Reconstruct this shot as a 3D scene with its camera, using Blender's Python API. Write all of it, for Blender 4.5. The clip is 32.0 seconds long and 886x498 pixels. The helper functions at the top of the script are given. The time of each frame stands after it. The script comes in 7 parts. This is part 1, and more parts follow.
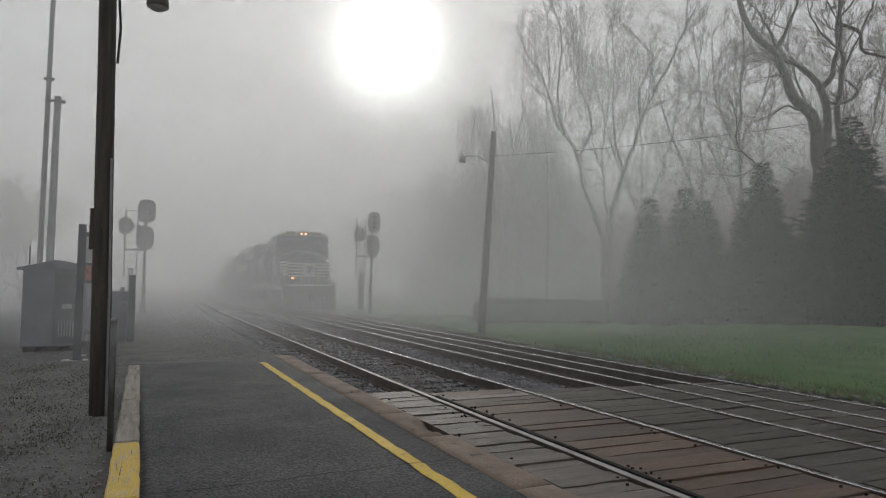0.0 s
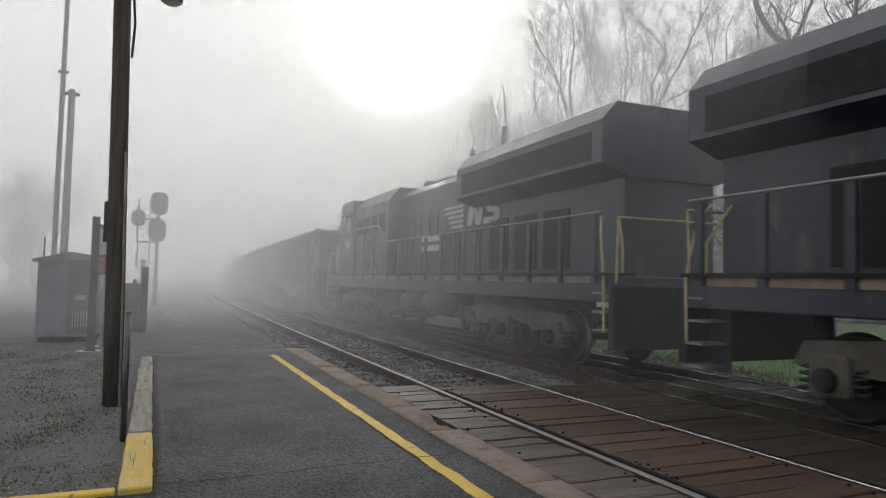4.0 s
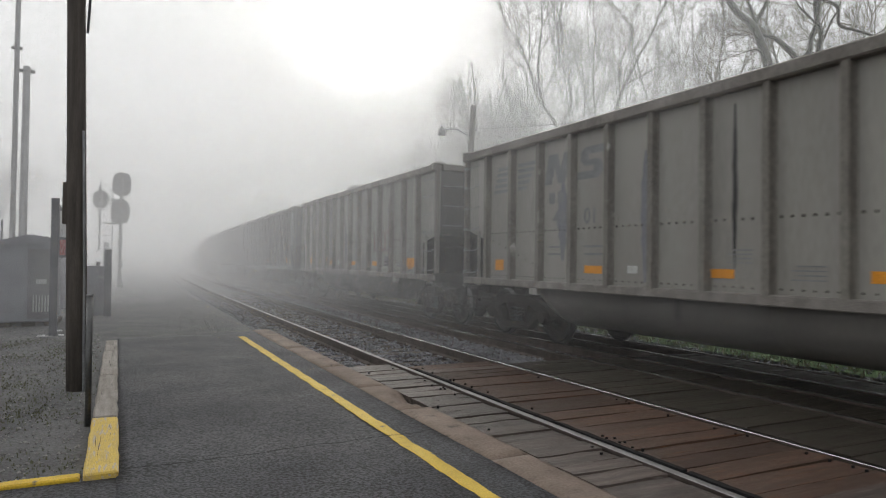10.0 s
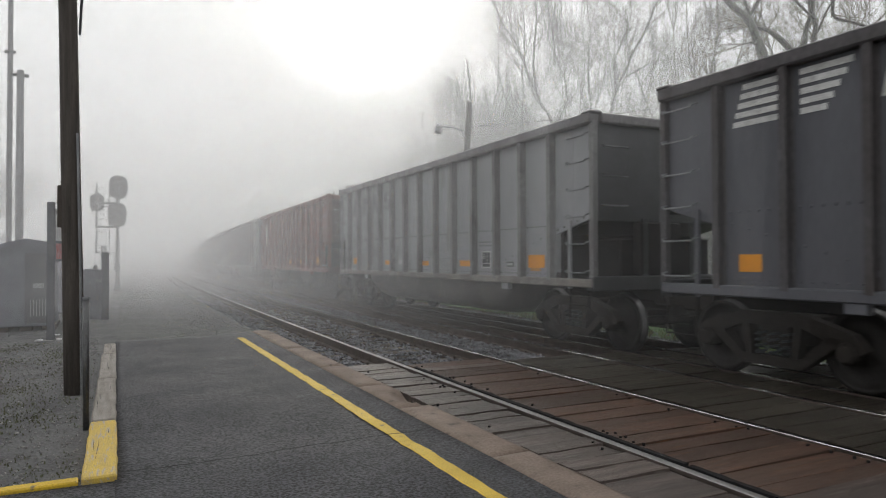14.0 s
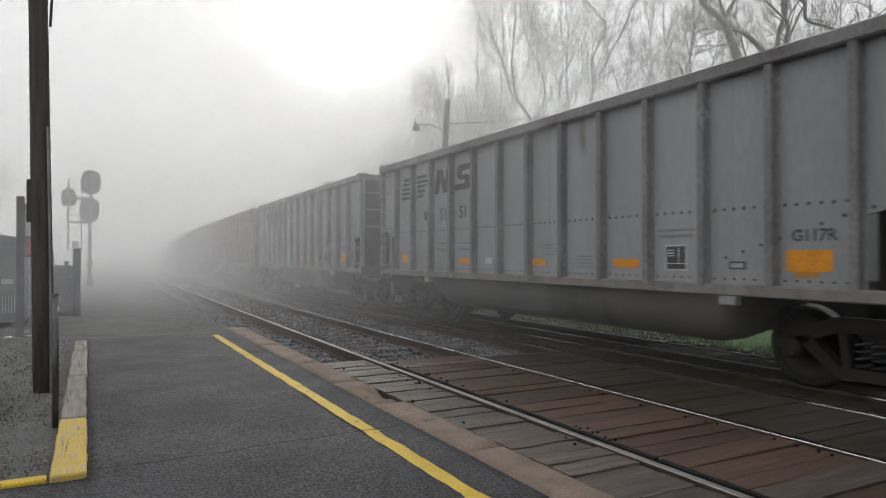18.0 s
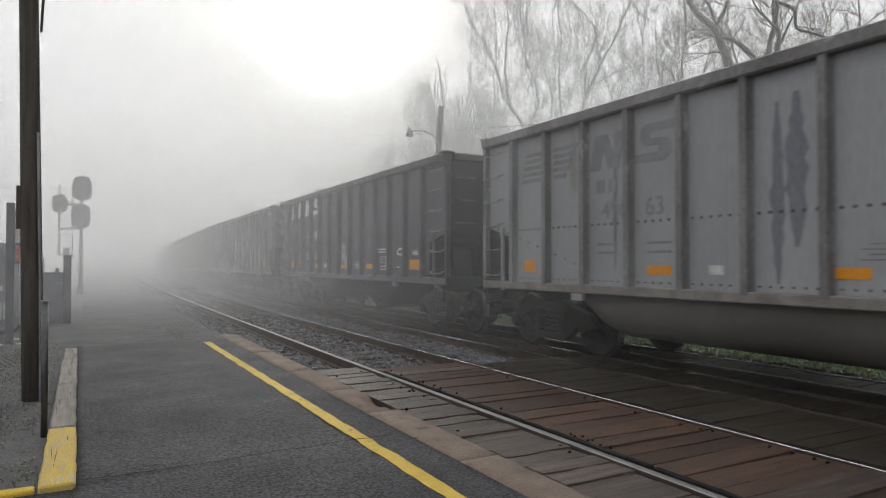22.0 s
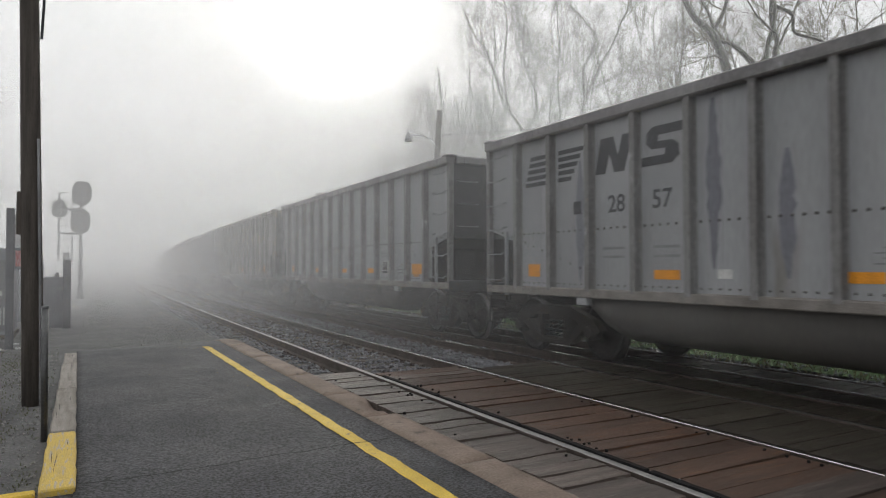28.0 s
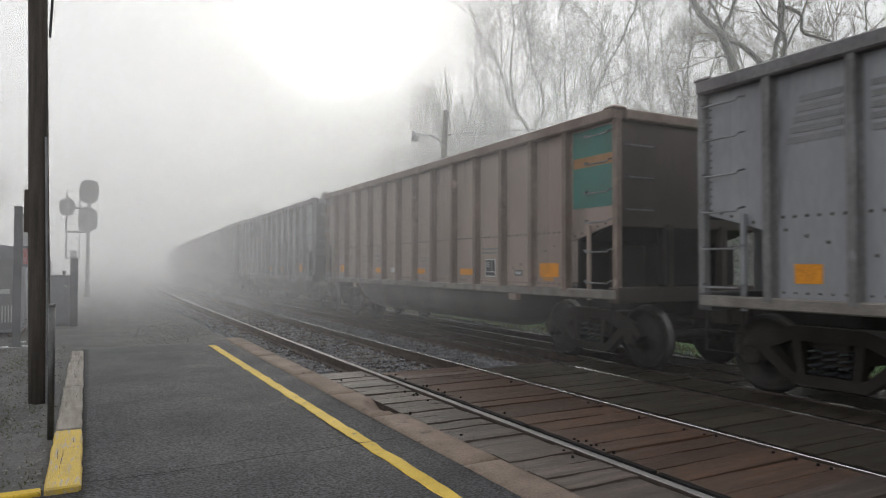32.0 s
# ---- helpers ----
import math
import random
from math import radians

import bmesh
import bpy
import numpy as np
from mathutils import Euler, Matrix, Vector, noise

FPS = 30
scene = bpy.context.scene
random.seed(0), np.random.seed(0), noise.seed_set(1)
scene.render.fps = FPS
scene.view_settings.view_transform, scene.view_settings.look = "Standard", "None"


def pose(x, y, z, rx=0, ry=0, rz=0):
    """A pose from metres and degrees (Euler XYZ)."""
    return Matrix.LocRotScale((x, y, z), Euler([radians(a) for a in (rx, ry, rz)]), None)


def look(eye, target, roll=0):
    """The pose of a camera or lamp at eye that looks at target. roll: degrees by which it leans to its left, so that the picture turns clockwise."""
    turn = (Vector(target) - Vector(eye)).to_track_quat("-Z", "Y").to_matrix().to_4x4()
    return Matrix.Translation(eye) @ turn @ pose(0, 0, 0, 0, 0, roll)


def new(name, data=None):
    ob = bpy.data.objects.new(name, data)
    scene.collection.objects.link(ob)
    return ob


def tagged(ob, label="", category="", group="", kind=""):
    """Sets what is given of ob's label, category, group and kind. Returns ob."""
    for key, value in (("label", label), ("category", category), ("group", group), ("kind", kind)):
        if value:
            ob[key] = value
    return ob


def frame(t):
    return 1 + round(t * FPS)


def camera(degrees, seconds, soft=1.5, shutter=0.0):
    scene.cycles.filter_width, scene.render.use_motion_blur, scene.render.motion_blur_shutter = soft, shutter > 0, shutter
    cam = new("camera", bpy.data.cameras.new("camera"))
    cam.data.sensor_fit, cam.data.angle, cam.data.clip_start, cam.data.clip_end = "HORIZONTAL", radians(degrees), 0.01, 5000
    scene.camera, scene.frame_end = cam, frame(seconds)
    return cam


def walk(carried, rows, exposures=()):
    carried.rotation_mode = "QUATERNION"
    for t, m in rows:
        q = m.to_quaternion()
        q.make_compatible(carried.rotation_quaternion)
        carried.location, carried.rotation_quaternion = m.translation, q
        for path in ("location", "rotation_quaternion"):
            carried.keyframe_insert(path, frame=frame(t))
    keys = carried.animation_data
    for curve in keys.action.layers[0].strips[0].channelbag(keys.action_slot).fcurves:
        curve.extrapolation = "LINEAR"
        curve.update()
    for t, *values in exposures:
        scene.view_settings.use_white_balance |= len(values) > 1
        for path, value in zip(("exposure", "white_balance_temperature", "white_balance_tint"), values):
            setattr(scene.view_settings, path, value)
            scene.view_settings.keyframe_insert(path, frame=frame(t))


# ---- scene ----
cam = camera(67.0, 32.0, soft=1.1, shutter=0.12)
ROWS = [
    (0.0, -3.633, 0.001, 1.489, -24.33, 3.18, -0.83),
    (0.5, -3.630, 0.013, 1.487, -24.80, 3.24, -1.10),
    (1.0, -3.636, -0.010, 1.492, -25.03, 3.23, -0.85),
    (1.5, -3.638, -0.008, 1.491, -25.07, 3.22, -0.84),
    (2.0, -3.639, -0.017, 1.496, -25.06, 3.19, -0.95),
    (2.5, -3.639, -0.043, 1.499, -24.93, 3.23, -0.78),
    (3.0, -3.649, -0.046, 1.498, -24.47, 3.14, -0.86),
    (3.5, -3.649, -0.040, 1.500, -23.66, 2.92, -1.10),
    (5.5, -3.627, -0.005, 1.491, -23.56, 2.20, -1.72),
    (6.0, -3.626, -0.000, 1.489, -24.26, 1.92, -1.42),
    (6.5, -3.612, 0.020, 1.486, -25.67, 1.01, -0.73),
    (7.0, -3.611, 0.021, 1.488, -26.57, 1.26, -0.96),
    (7.5, -3.601, 0.022, 1.485, -27.09, 1.37, -0.92),
    (8.0, -3.626, -0.031, 1.495, -27.17, 1.13, -0.89),
    (8.5, -3.625, -0.042, 1.499, -26.49, 0.98, -0.72),
    (9.0, -3.624, -0.033, 1.497, -26.16, 0.90, -0.80),
    (9.5, -3.620, -0.012, 1.494, -26.11, 0.92, -1.06),
    (10.0, -3.625, -0.025, 1.498, -26.01, 0.94, -0.71),
    (10.5, -3.620, -0.021, 1.494, -25.94, 0.92, -0.81),
    (11.0, -3.625, -0.027, 1.497, -25.81, 0.79, -0.92),
    (11.5, -3.629, -0.037, 1.494, -25.27, 1.01, -1.00),
    (12.0, -3.611, 0.008, 1.486, -25.42, 1.07, -0.35),
    (12.5, -3.599, 0.018, 1.486, -26.20, 1.11, -0.30),
    (13.0, -3.616, -0.015, 1.492, -26.60, 1.16, -0.69),
    (13.5, -3.626, -0.041, 1.499, -26.31, 1.40, -0.56),
    (14.0, -3.606, -0.006, 1.490, -26.15, 0.78, 0.21),
    (14.5, -3.604, -0.004, 1.485, -26.56, 0.53, -0.14),
    (16.5, -3.589, -0.001, 1.488, -26.99, 0.56, -0.33),
    (17.0, -3.589, 0.004, 1.485, -27.47, 0.80, 0.10),
    (17.5, -3.584, 0.007, 1.479, -27.81, 0.80, -0.02),
    (18.0, -3.591, -0.035, 1.482, -28.01, 0.58, -0.03),
    (18.5, -3.591, -0.069, 1.490, -27.65, 0.16, -1.27),
    (19.0, -3.584, -0.040, 1.482, -27.80, 0.11, -0.70),
    (19.5, -3.567, -0.013, 1.484, -28.02, 0.38, -0.19),
    (20.0, -3.573, -0.015, 1.487, -28.22, 1.21, 0.14),
    (20.5, -3.568, 0.002, 1.489, -29.21, 1.71, 0.96),
    (21.0, -3.590, -0.044, 1.496, -29.01, 1.63, 0.75),
    (21.5, -3.579, -0.009, 1.487, -28.50, 1.44, 0.40),
    (22.0, -3.584, -0.005, 1.488, -28.60, 1.11, 0.00),
    (22.5, -3.577, -0.022, 1.490, -28.66, 1.26, -0.02),
    (23.0, -3.587, -0.040, 1.494, -28.63, 1.25, -0.18),
    (23.5, -3.591, -0.055, 1.496, -28.28, 1.24, -0.18),
    (24.0, -3.591, -0.030, 1.492, -28.23, 1.28, -0.34),
    (24.5, -3.583, -0.026, 1.493, -28.24, 1.31, -0.30),
    (25.0, -3.577, -0.017, 1.490, -28.34, 1.41, -0.17),
    (25.5, -3.577, -0.002, 1.487, -28.41, 1.44, -0.36),
    (27.5, -3.583, -0.020, 1.488, -28.85, 1.50, -0.18),
    (28.0, -3.588, -0.057, 1.497, -28.63, 1.44, 0.11),
    (28.5, -3.580, -0.047, 1.497, -28.43, 1.43, 0.09),
    (29.0, -3.590, -0.044, 1.497, -28.33, 1.45, -0.07),
    (29.5, -3.589, -0.048, 1.497, -28.26, 1.44, -0.09),
    (30.0, -3.588, -0.042, 1.495, -28.19, 1.41, -0.10),
    (30.5, -3.589, -0.031, 1.493, -28.21, 1.44, -0.07),
    (31.0, -3.587, -0.030, 1.492, -28.18, 1.45, -0.07),
    (31.5, -3.584, -0.036, 1.496, -28.11, 1.43, -0.03),
    (32.0, -3.585, -0.031, 1.495, -28.15, 1.43, -0.15),
]
EXPOSURES = [(0.0, 0.04), (2.1, 0.12), (2.6, 0.34), (3.0, 0.5), (3.6, 0.6), (6.0, 0.68), (12.0, 0.72), (32.0, 0.72)]
walk(cam, [(t, pose(x, y, z, 90 + pitch, roll, yaw)) for t, x, y, z, yaw, pitch, roll in ROWS], EXPOSURES)

# ---- light: a low sun behind fog, a grey sky that is brightest round it ----
SUN_AZ, SUN_EL = 19.2, 19.4
sun_way = Vector((math.sin(radians(SUN_AZ)) * math.cos(radians(SUN_EL)), math.cos(radians(SUN_AZ)) * math.cos(radians(SUN_EL)), math.sin(radians(SUN_EL))))
world = bpy.data.worlds.new("foggy_sky")
scene.world = world
world.use_nodes = True
wn, wl = world.node_tree.nodes, world.node_tree.links
wn.clear()


def wnode(kind, **values):
    n = wn.new(kind)
    for key, value in values.items():
        n.inputs[int(key[1:])].default_value = value
    return n


def wmath(op, a, b=None):
    n = wn.new("ShaderNodeMath")
    n.operation = op
    for i, v in enumerate((a, b)):
        if v is None:
            continue
        if isinstance(v, (int, float)):
            n.inputs[i].default_value = v
        else:
            wl.new(v, n.inputs[i])
    return n.outputs[0]


coord = wn.new("ShaderNodeTexCoord")
dot = wn.new("ShaderNodeVectorMath")
dot.operation = "DOT_PRODUCT"
wl.new(coord.outputs["Generated"], dot.inputs[0])
dot.inputs[1].default_value = sun_way
angle = wmath("MULTIPLY", wmath("ARCCOSINE", wmath("MINIMUM", dot.outputs["Value"], 0.99999)), 57.2958)
wide = wmath("MULTIPLY", wmath("EXPONENT", wmath("MULTIPLY", angle, -1 / 40.0)), 0.42)
near = wmath("MULTIPLY", wmath("EXPONENT", wmath("MULTIPLY", angle, -1 / 8.5)), 1.05)
disc = wmath("MULTIPLY", wmath("EXPONENT", wmath("MULTIPLY", wmath("POWER", wmath("DIVIDE", angle, 4.4), 2.6), -1.0)), 2.6)
total = wmath("ADD", wmath("ADD", wide, near), wmath("ADD", disc, 0.45))
tone = wn.new("ShaderNodeMix")
tone.data_type = "RGBA"
tone.inputs[6].default_value, tone.inputs[7].default_value = (0.97, 0.985, 1.0, 1), (1.0, 0.985, 0.955, 1)
wl.new(wmath("MINIMUM", wmath("MULTIPLY", near, 3.0), 1.0), tone.inputs[0])
shine = wn.new("ShaderNodeBackground")
wl.new(tone.outputs[2], shine.inputs[0])
wl.new(total, shine.inputs[1])
wl.new(shine.outputs[0], wn.new("ShaderNodeOutputWorld").inputs[0])

sun = new("sun", bpy.data.lights.new("sun", "SUN"))
sun.data.energy, sun.data.angle, sun.data.color = 0.8, radians(14), (1.0, 0.95, 0.86)
sun.matrix_world = look(sun_way * 50, (0, 0, 0))
scene.cycles.transparent_max_bounces = 64

# ---- materials ----
MATS = {}


def mat(name, c1, c2=None, scale=6.0, rough=0.7, metal=0.0, bump=0.15, grain=60.0, stretch=(1, 1, 1), c3=None, spots=0.62, vary=0.0, spec=0.35, con=0.55):
    """A painted, wooden, stony or metal surface: two tones by a broad noise, stains, fine grain in colour and relief."""
    if name in MATS:
        return MATS[name]
    m = MATS[name] = bpy.data.materials.new(name)
    m.use_nodes = True
    n, l = m.node_tree.nodes, m.node_tree.links
    b = n["Principled BSDF"]
    c2 = c2 or tuple(v * 0.7 for v in c1)
    tc = n.new("ShaderNodeTexCoord")
    mp = n.new("ShaderNodeMapping")
    mp.inputs["Scale"].default_value = stretch
    l.new(tc.outputs["Object"], mp.inputs[0])
    info = n.new("ShaderNodeObjectInfo")
    far = n.new("ShaderNodeVectorMath")
    far.operation = "SCALE"
    far.inputs[0].default_value = (37.0, 23.0, 11.0)
    l.new(info.outputs["Random"], far.inputs["Scale"])
    add = n.new("ShaderNodeVectorMath")
    l.new(mp.outputs[0], add.inputs[0])
    l.new(far.outputs[0], add.inputs[1])

    def noisy(s, detail):
        t = n.new("ShaderNodeTexNoise")
        t.inputs["Scale"].default_value, t.inputs["Detail"].default_value = s, detail
        l.new(add.outputs[0], t.inputs["Vector"])
        return t.outputs["Fac"]

    def ramp(src, lo, hi):
        r = n.new("ShaderNodeMapRange")
        r.inputs[1].default_value, r.inputs[2].default_value = lo, hi
        l.new(src, r.inputs[0])
        return r.outputs[0]

    def blend(f, a, c, mode="MIX"):
        x = n.new("ShaderNodeMix")
        x.data_type, x.blend_type = "RGBA", mode
        for sock, v in ((x.inputs[0], f), (x.inputs[6], a), (x.inputs[7], c)):
            if isinstance(v, (int, float)):
                sock.default_value = v
            elif isinstance(v, tuple):
                sock.default_value = (*v, 1)
            else:
                l.new(v, sock)
        return x.outputs[2]

    broad, fine = noisy(scale, 6), noisy(grain, 3)
    col = blend(ramp(broad, 0.35, 0.68), c1, c2)
    if c3:
        col = blend(ramp(noisy(scale * 2.3, 8), spots, spots + 0.08), col, c3)
    col = blend(min(con, 1.0), col, blend(ramp(fine, 0.3 + 0.1 * (con > 0.9), 0.7 - 0.1 * (con > 0.9)), (0.62 - 0.4 * (con > 0.9),) * 3, (1.35 + 1.1 * (con > 0.9),) * 3), "MULTIPLY")
    if vary:
        g = n.new("ShaderNodeMapRange")
        g.inputs[3].default_value, g.inputs[4].default_value = 1 - vary, 1 + vary
        l.new(info.outputs["Random"], g.inputs[0])
        tint = n.new("ShaderNodeVectorMath")
        tint.operation = "SCALE"
        l.new(col, tint.inputs[0])
        l.new(g.outputs[0], tint.inputs["Scale"])
        col = tint.outputs[0]
    l.new(col, b.inputs["Base Color"])
    rr = n.new("ShaderNodeMapRange")
    rr.inputs[3].default_value, rr.inputs[4].default_value = max(0.05, rough - 0.14), min(1.0, rough + 0.12)
    l.new(broad, rr.inputs[0])
    l.new(rr.outputs[0], b.inputs["Roughness"])
    b.inputs["Metallic"].default_value = metal
    b.inputs["Specular IOR Level"].default_value = spec
    if bump:
        bp = n.new("ShaderNodeBump")
        bp.inputs["Strength"].default_value, bp.inputs["Distance"].default_value = bump, 0.02
        l.new(blend(0.5, broad, fine), bp.inputs["Height"])
        l.new(bp.outputs[0], b.inputs["Normal"])
    m.diffuse_color = (*c1, 1)
    return m


def fog_material(name, density, low, high, left, right, span, foot):
    """Thin mist: mostly clear, for the rest a white scatterer lit from both sides; full up to low, gone at high, in drifting patches,
    left and right being its share on either side of span."""
    m = bpy.data.materials.new(name)
    m.use_nodes = True
    n, l = m.node_tree.nodes, m.node_tree.links
    n.clear()
    tc = n.new("ShaderNodeTexCoord")
    xyz = n.new("ShaderNodeSeparateXYZ")
    l.new(tc.outputs["Object"], xyz.inputs[0])

    def ease(axis, *values):
        r = n.new("ShaderNodeMapRange")
        r.interpolation_type = "SMOOTHSTEP"
        for i, v in enumerate(values):
            r.inputs[1 + i].default_value = v
        l.new(xyz.outputs[axis], r.inputs[0])
        return r.outputs[0]

    cloud = n.new("ShaderNodeTexNoise")
    cloud.inputs["Scale"].default_value, cloud.inputs["Detail"].default_value = 0.09, 3
    l.new(tc.outputs["Object"], cloud.inputs["Vector"])
    puff = n.new("ShaderNodeMapRange")
    puff.inputs[1].default_value, puff.inputs[2].default_value, puff.inputs[3].default_value, puff.inputs[4].default_value = 0.3, 0.7, 0.8, 1.2
    l.new(cloud.outputs["Fac"], puff.inputs[0])
    f = puff.outputs[0]
    for other in (ease("Z", low, high, 1.0, 0.0), ease("Z", foot[0], foot[1], 0.0, 1.0), ease("X", span[0], span[1], left, right), density):
        x = n.new("ShaderNodeMath")
        x.operation = "MULTIPLY"
        l.new(f, x.inputs[0])
        if isinstance(other, float):
            x.inputs[1].default_value = other
        else:
            l.new(other, x.inputs[1])
        f = x.outputs[0]
    white = (0.97, 0.975, 0.985, 1)
    clear, back, front = n.new("ShaderNodeBsdfTransparent"), n.new("ShaderNodeBsdfTranslucent"), n.new("ShaderNodeBsdfDiffuse")
    back.inputs[0].default_value = front.inputs[0].default_value = white
    both, mix = n.new("ShaderNodeMixShader"), n.new("ShaderNodeMixShader")
    both.inputs[0].default_value = 0.3
    l.new(back.outputs[0], both.inputs[1])
    l.new(front.outputs[0], both.inputs[2])
    l.new(f, mix.inputs[0])
    l.new(clear.outputs[0], mix.inputs[1])
    l.new(both.outputs[0], mix.inputs[2])
    l.new(mix.outputs[0], n.new("ShaderNodeOutputMaterial").inputs[0])
    m.diffuse_color = (0.9, 0.9, 0.9, 0.1)
    return m


ASPHALT = mat("asphalt", (0.03, 0.031, 0.035), (0.022, 0.0225, 0.026), 1.3, 0.7, bump=1.0, grain=48.0, c3=(0.04, 0.041, 0.045), spots=0.62, con=1.0)
GRAVEL = mat("gravel", (0.115, 0.113, 0.112), (0.082, 0.082, 0.083), 2.2, 0.9, bump=1.0, grain=38.0, c3=(0.075, 0.08, 0.055), spots=0.62, con=0.85)
BALLAST = mat("ballast", (0.2, 0.195, 0.19), (0.1, 0.1, 0.105), 9.0, 0.85, bump=0.9, grain=30.0)
STONE = mat("ballast_stone", (0.26, 0.26, 0.275), (0.09, 0.09, 0.1), 5.0, 0.45, bump=0.2, grain=60.0)
GRASS = mat("lawn_grass", (0.065, 0.125, 0.035), (0.05, 0.095, 0.03), 0.8, 0.9, bump=0.6, grain=25.0, c3=(0.11, 0.1, 0.05), spots=0.68)
YELLOW = mat("yellow_paint", (0.62, 0.42, 0.03), (0.5, 0.33, 0.03), 5.0, 0.6, bump=0.3, grain=80.0, c3=(0.12, 0.11, 0.09), spots=0.64)
CURB = mat("curb_concrete", (0.24, 0.185, 0.148), (0.17, 0.128, 0.102), 2.5, 0.8, bump=0.4, grain=50.0, c3=(0.11, 0.085, 0.07), spots=0.62, vary=0.1)
TIMBER = mat("grey_timber", (0.3, 0.27, 0.24), (0.19, 0.17, 0.15), 3.0, 0.8, bump=0.5, grain=40.0, stretch=(6, 0.5, 6))
PLANK = mat("crossing_plank", (0.084, 0.044, 0.029), (0.056, 0.036, 0.024), 2.0, 0.5, bump=0.5, grain=30.0, stretch=(0.6, 8, 6), c3=(0.14, 0.062, 0.026), spots=0.6, vary=0.35, spec=0.5)
PLANK_GREY = mat("crossing_plank_grey", (0.098, 0.076, 0.065), (0.058, 0.046, 0.04), 2.0, 0.45, bump=0.5, grain=30.0, stretch=(0.6, 8, 6), c3=(0.15, 0.135, 0.12), spots=0.6, vary=0.35, spec=0.5)
PLANK_DARK = mat("dark_crossing_plank", (0.052, 0.043, 0.031), (0.036, 0.03, 0.023), 2.0, 0.5, bump=0.4, grain=30.0, stretch=(0.6, 8, 6), vary=0.2, spec=0.45)
SLEEPER = mat("sleeper_wood", (0.12, 0.1, 0.085), (0.07, 0.06, 0.055), 3.0, 0.85, bump=0.5, grain=35.0, stretch=(0.5, 6, 6), vary=0.3)
RAIL_TOP = mat("worn_rail_steel", (0.6, 0.6, 0.62), (0.5, 0.48, 0.47), 3.0, 0.22, metal=1.0, bump=0.03)
# for the nearest rail: its weaker sky reflection is put into a darker steel
RAIL_DIMMED = mat("dimmed_rail_steel", (0.34, 0.33, 0.32), (0.26, 0.25, 0.24), 3.0, 0.5, metal=0.8, bump=0.03)
RAIL_SIDE = mat("rusty_rail", (0.09, 0.07, 0.06), (0.06, 0.047, 0.04), 6.0, 0.8, metal=0.2, bump=0.3)
BARK_POLE = mat("pole_wood", (0.1, 0.086, 0.074), (0.058, 0.05, 0.044), 3.0, 0.85, bump=0.6, grain=40.0, stretch=(8, 8, 0.5))
GALV = mat("galvanised_steel", (0.28, 0.28, 0.29), (0.2, 0.2, 0.21), 5.0, 0.45, metal=0.7, bump=0.05)
DARK_METAL = mat("dark_metal", (0.03, 0.03, 0.033), (0.022, 0.022, 0.024), 5.0, 0.5, metal=0.3, bump=0.08)
SHED = mat("shed_paint", (0.21, 0.21, 0.24), (0.165, 0.165, 0.19), 2.0, 0.6, bump=0.1)
BARK = mat("tree_bark", (0.06, 0.05, 0.042), (0.035, 0.03, 0.027), 4.0, 0.9, bump=0.6)
TWIG = mat("bare_twigs", (0.1, 0.085, 0.06), (0.07, 0.06, 0.045), 2.0, 0.9, bump=0.0)
NEEDLE = mat("conifer_needles", (0.02, 0.03, 0.021), (0.013, 0.02, 0.015), 1.5, 0.95, bump=0.0, spec=0.08)
HEDGE = mat("hedge_leaves", (0.04, 0.05, 0.025), (0.025, 0.032, 0.018), 3.0, 0.85, bump=0.4)


# ---- mesh helpers ----
def part(name, bm, material, parent=None, label="", smooth=False):
    """Links a bmesh as one object, under a thing or a part."""
    me = bpy.data.meshes.new(name)
    bm.to_mesh(me)
    bm.free()
    for m in material if isinstance(material, (list, tuple)) else [material]:
        me.materials.append(m)
    if smooth:
        for p in me.polygons:
            p.use_smooth = True
    ob = new(name, me)
    ob.parent = parent
    if label:
        ob["label"] = label
    return ob


def share(name, ob, parent, m=None):
    """Another piece on the mesh of ob."""
    o = new(name, ob.data)
    o.parent = parent
    if m is not None:
        o.matrix_basis = m
    return o


def box(bm, x0, x1, y0, y1, z0, z1, bevel=0.0):
    r = bmesh.ops.create_cube(bm, size=1.0, matrix=Matrix.Translation(((x0 + x1) / 2, (y0 + y1) / 2, (z0 + z1) / 2)) @ Matrix.Diagonal((x1 - x0, y1 - y0, z1 - z0, 1)))
    if bevel:
        edges = list({e for v in r["verts"] for e in v.link_edges})
        bmesh.ops.bevel(bm, geom=edges, offset=bevel, segments=1, affect="EDGES")
    return bm


def boxes(*rows, bevel=0.0):
    bm = bmesh.new()
    for r in rows:
        box(bm, *r, bevel=bevel)
    return bm


def tube(bm, points, radii, sides=8, cap=True):
    """A tapered tube along points."""
    rings, points = [], [Vector(p) for p in points]
    for i, p in enumerate(points):
        d = (points[min(i + 1, len(points) - 1)] - points[max(i - 1, 0)]).normalized()
        a = d.orthogonal().normalized() if not rings else (prev - d * prev.dot(d)).normalized()
        prev, b = a, d.cross(a)
        r = radii[i] if isinstance(radii, (list, tuple)) else radii
        rings.append([bm.verts.new(p + (a * math.cos(k * math.tau / sides) + b * math.sin(k * math.tau / sides)) * r) for k in range(sides)])
    for lo, hi in zip(rings, rings[1:]):
        for k in range(sides):
            bm.faces.new((lo[k], lo[(k + 1) % sides], hi[(k + 1) % sides], hi[k]))
    if cap:
        bm.faces.new(rings[0][::-1])
        bm.faces.new(rings[-1])
    return bm


def tubes(*rows, sides=8):
    bm = bmesh.new()
    for points, r in rows:
        tube(bm, points, r, sides)
    return bm


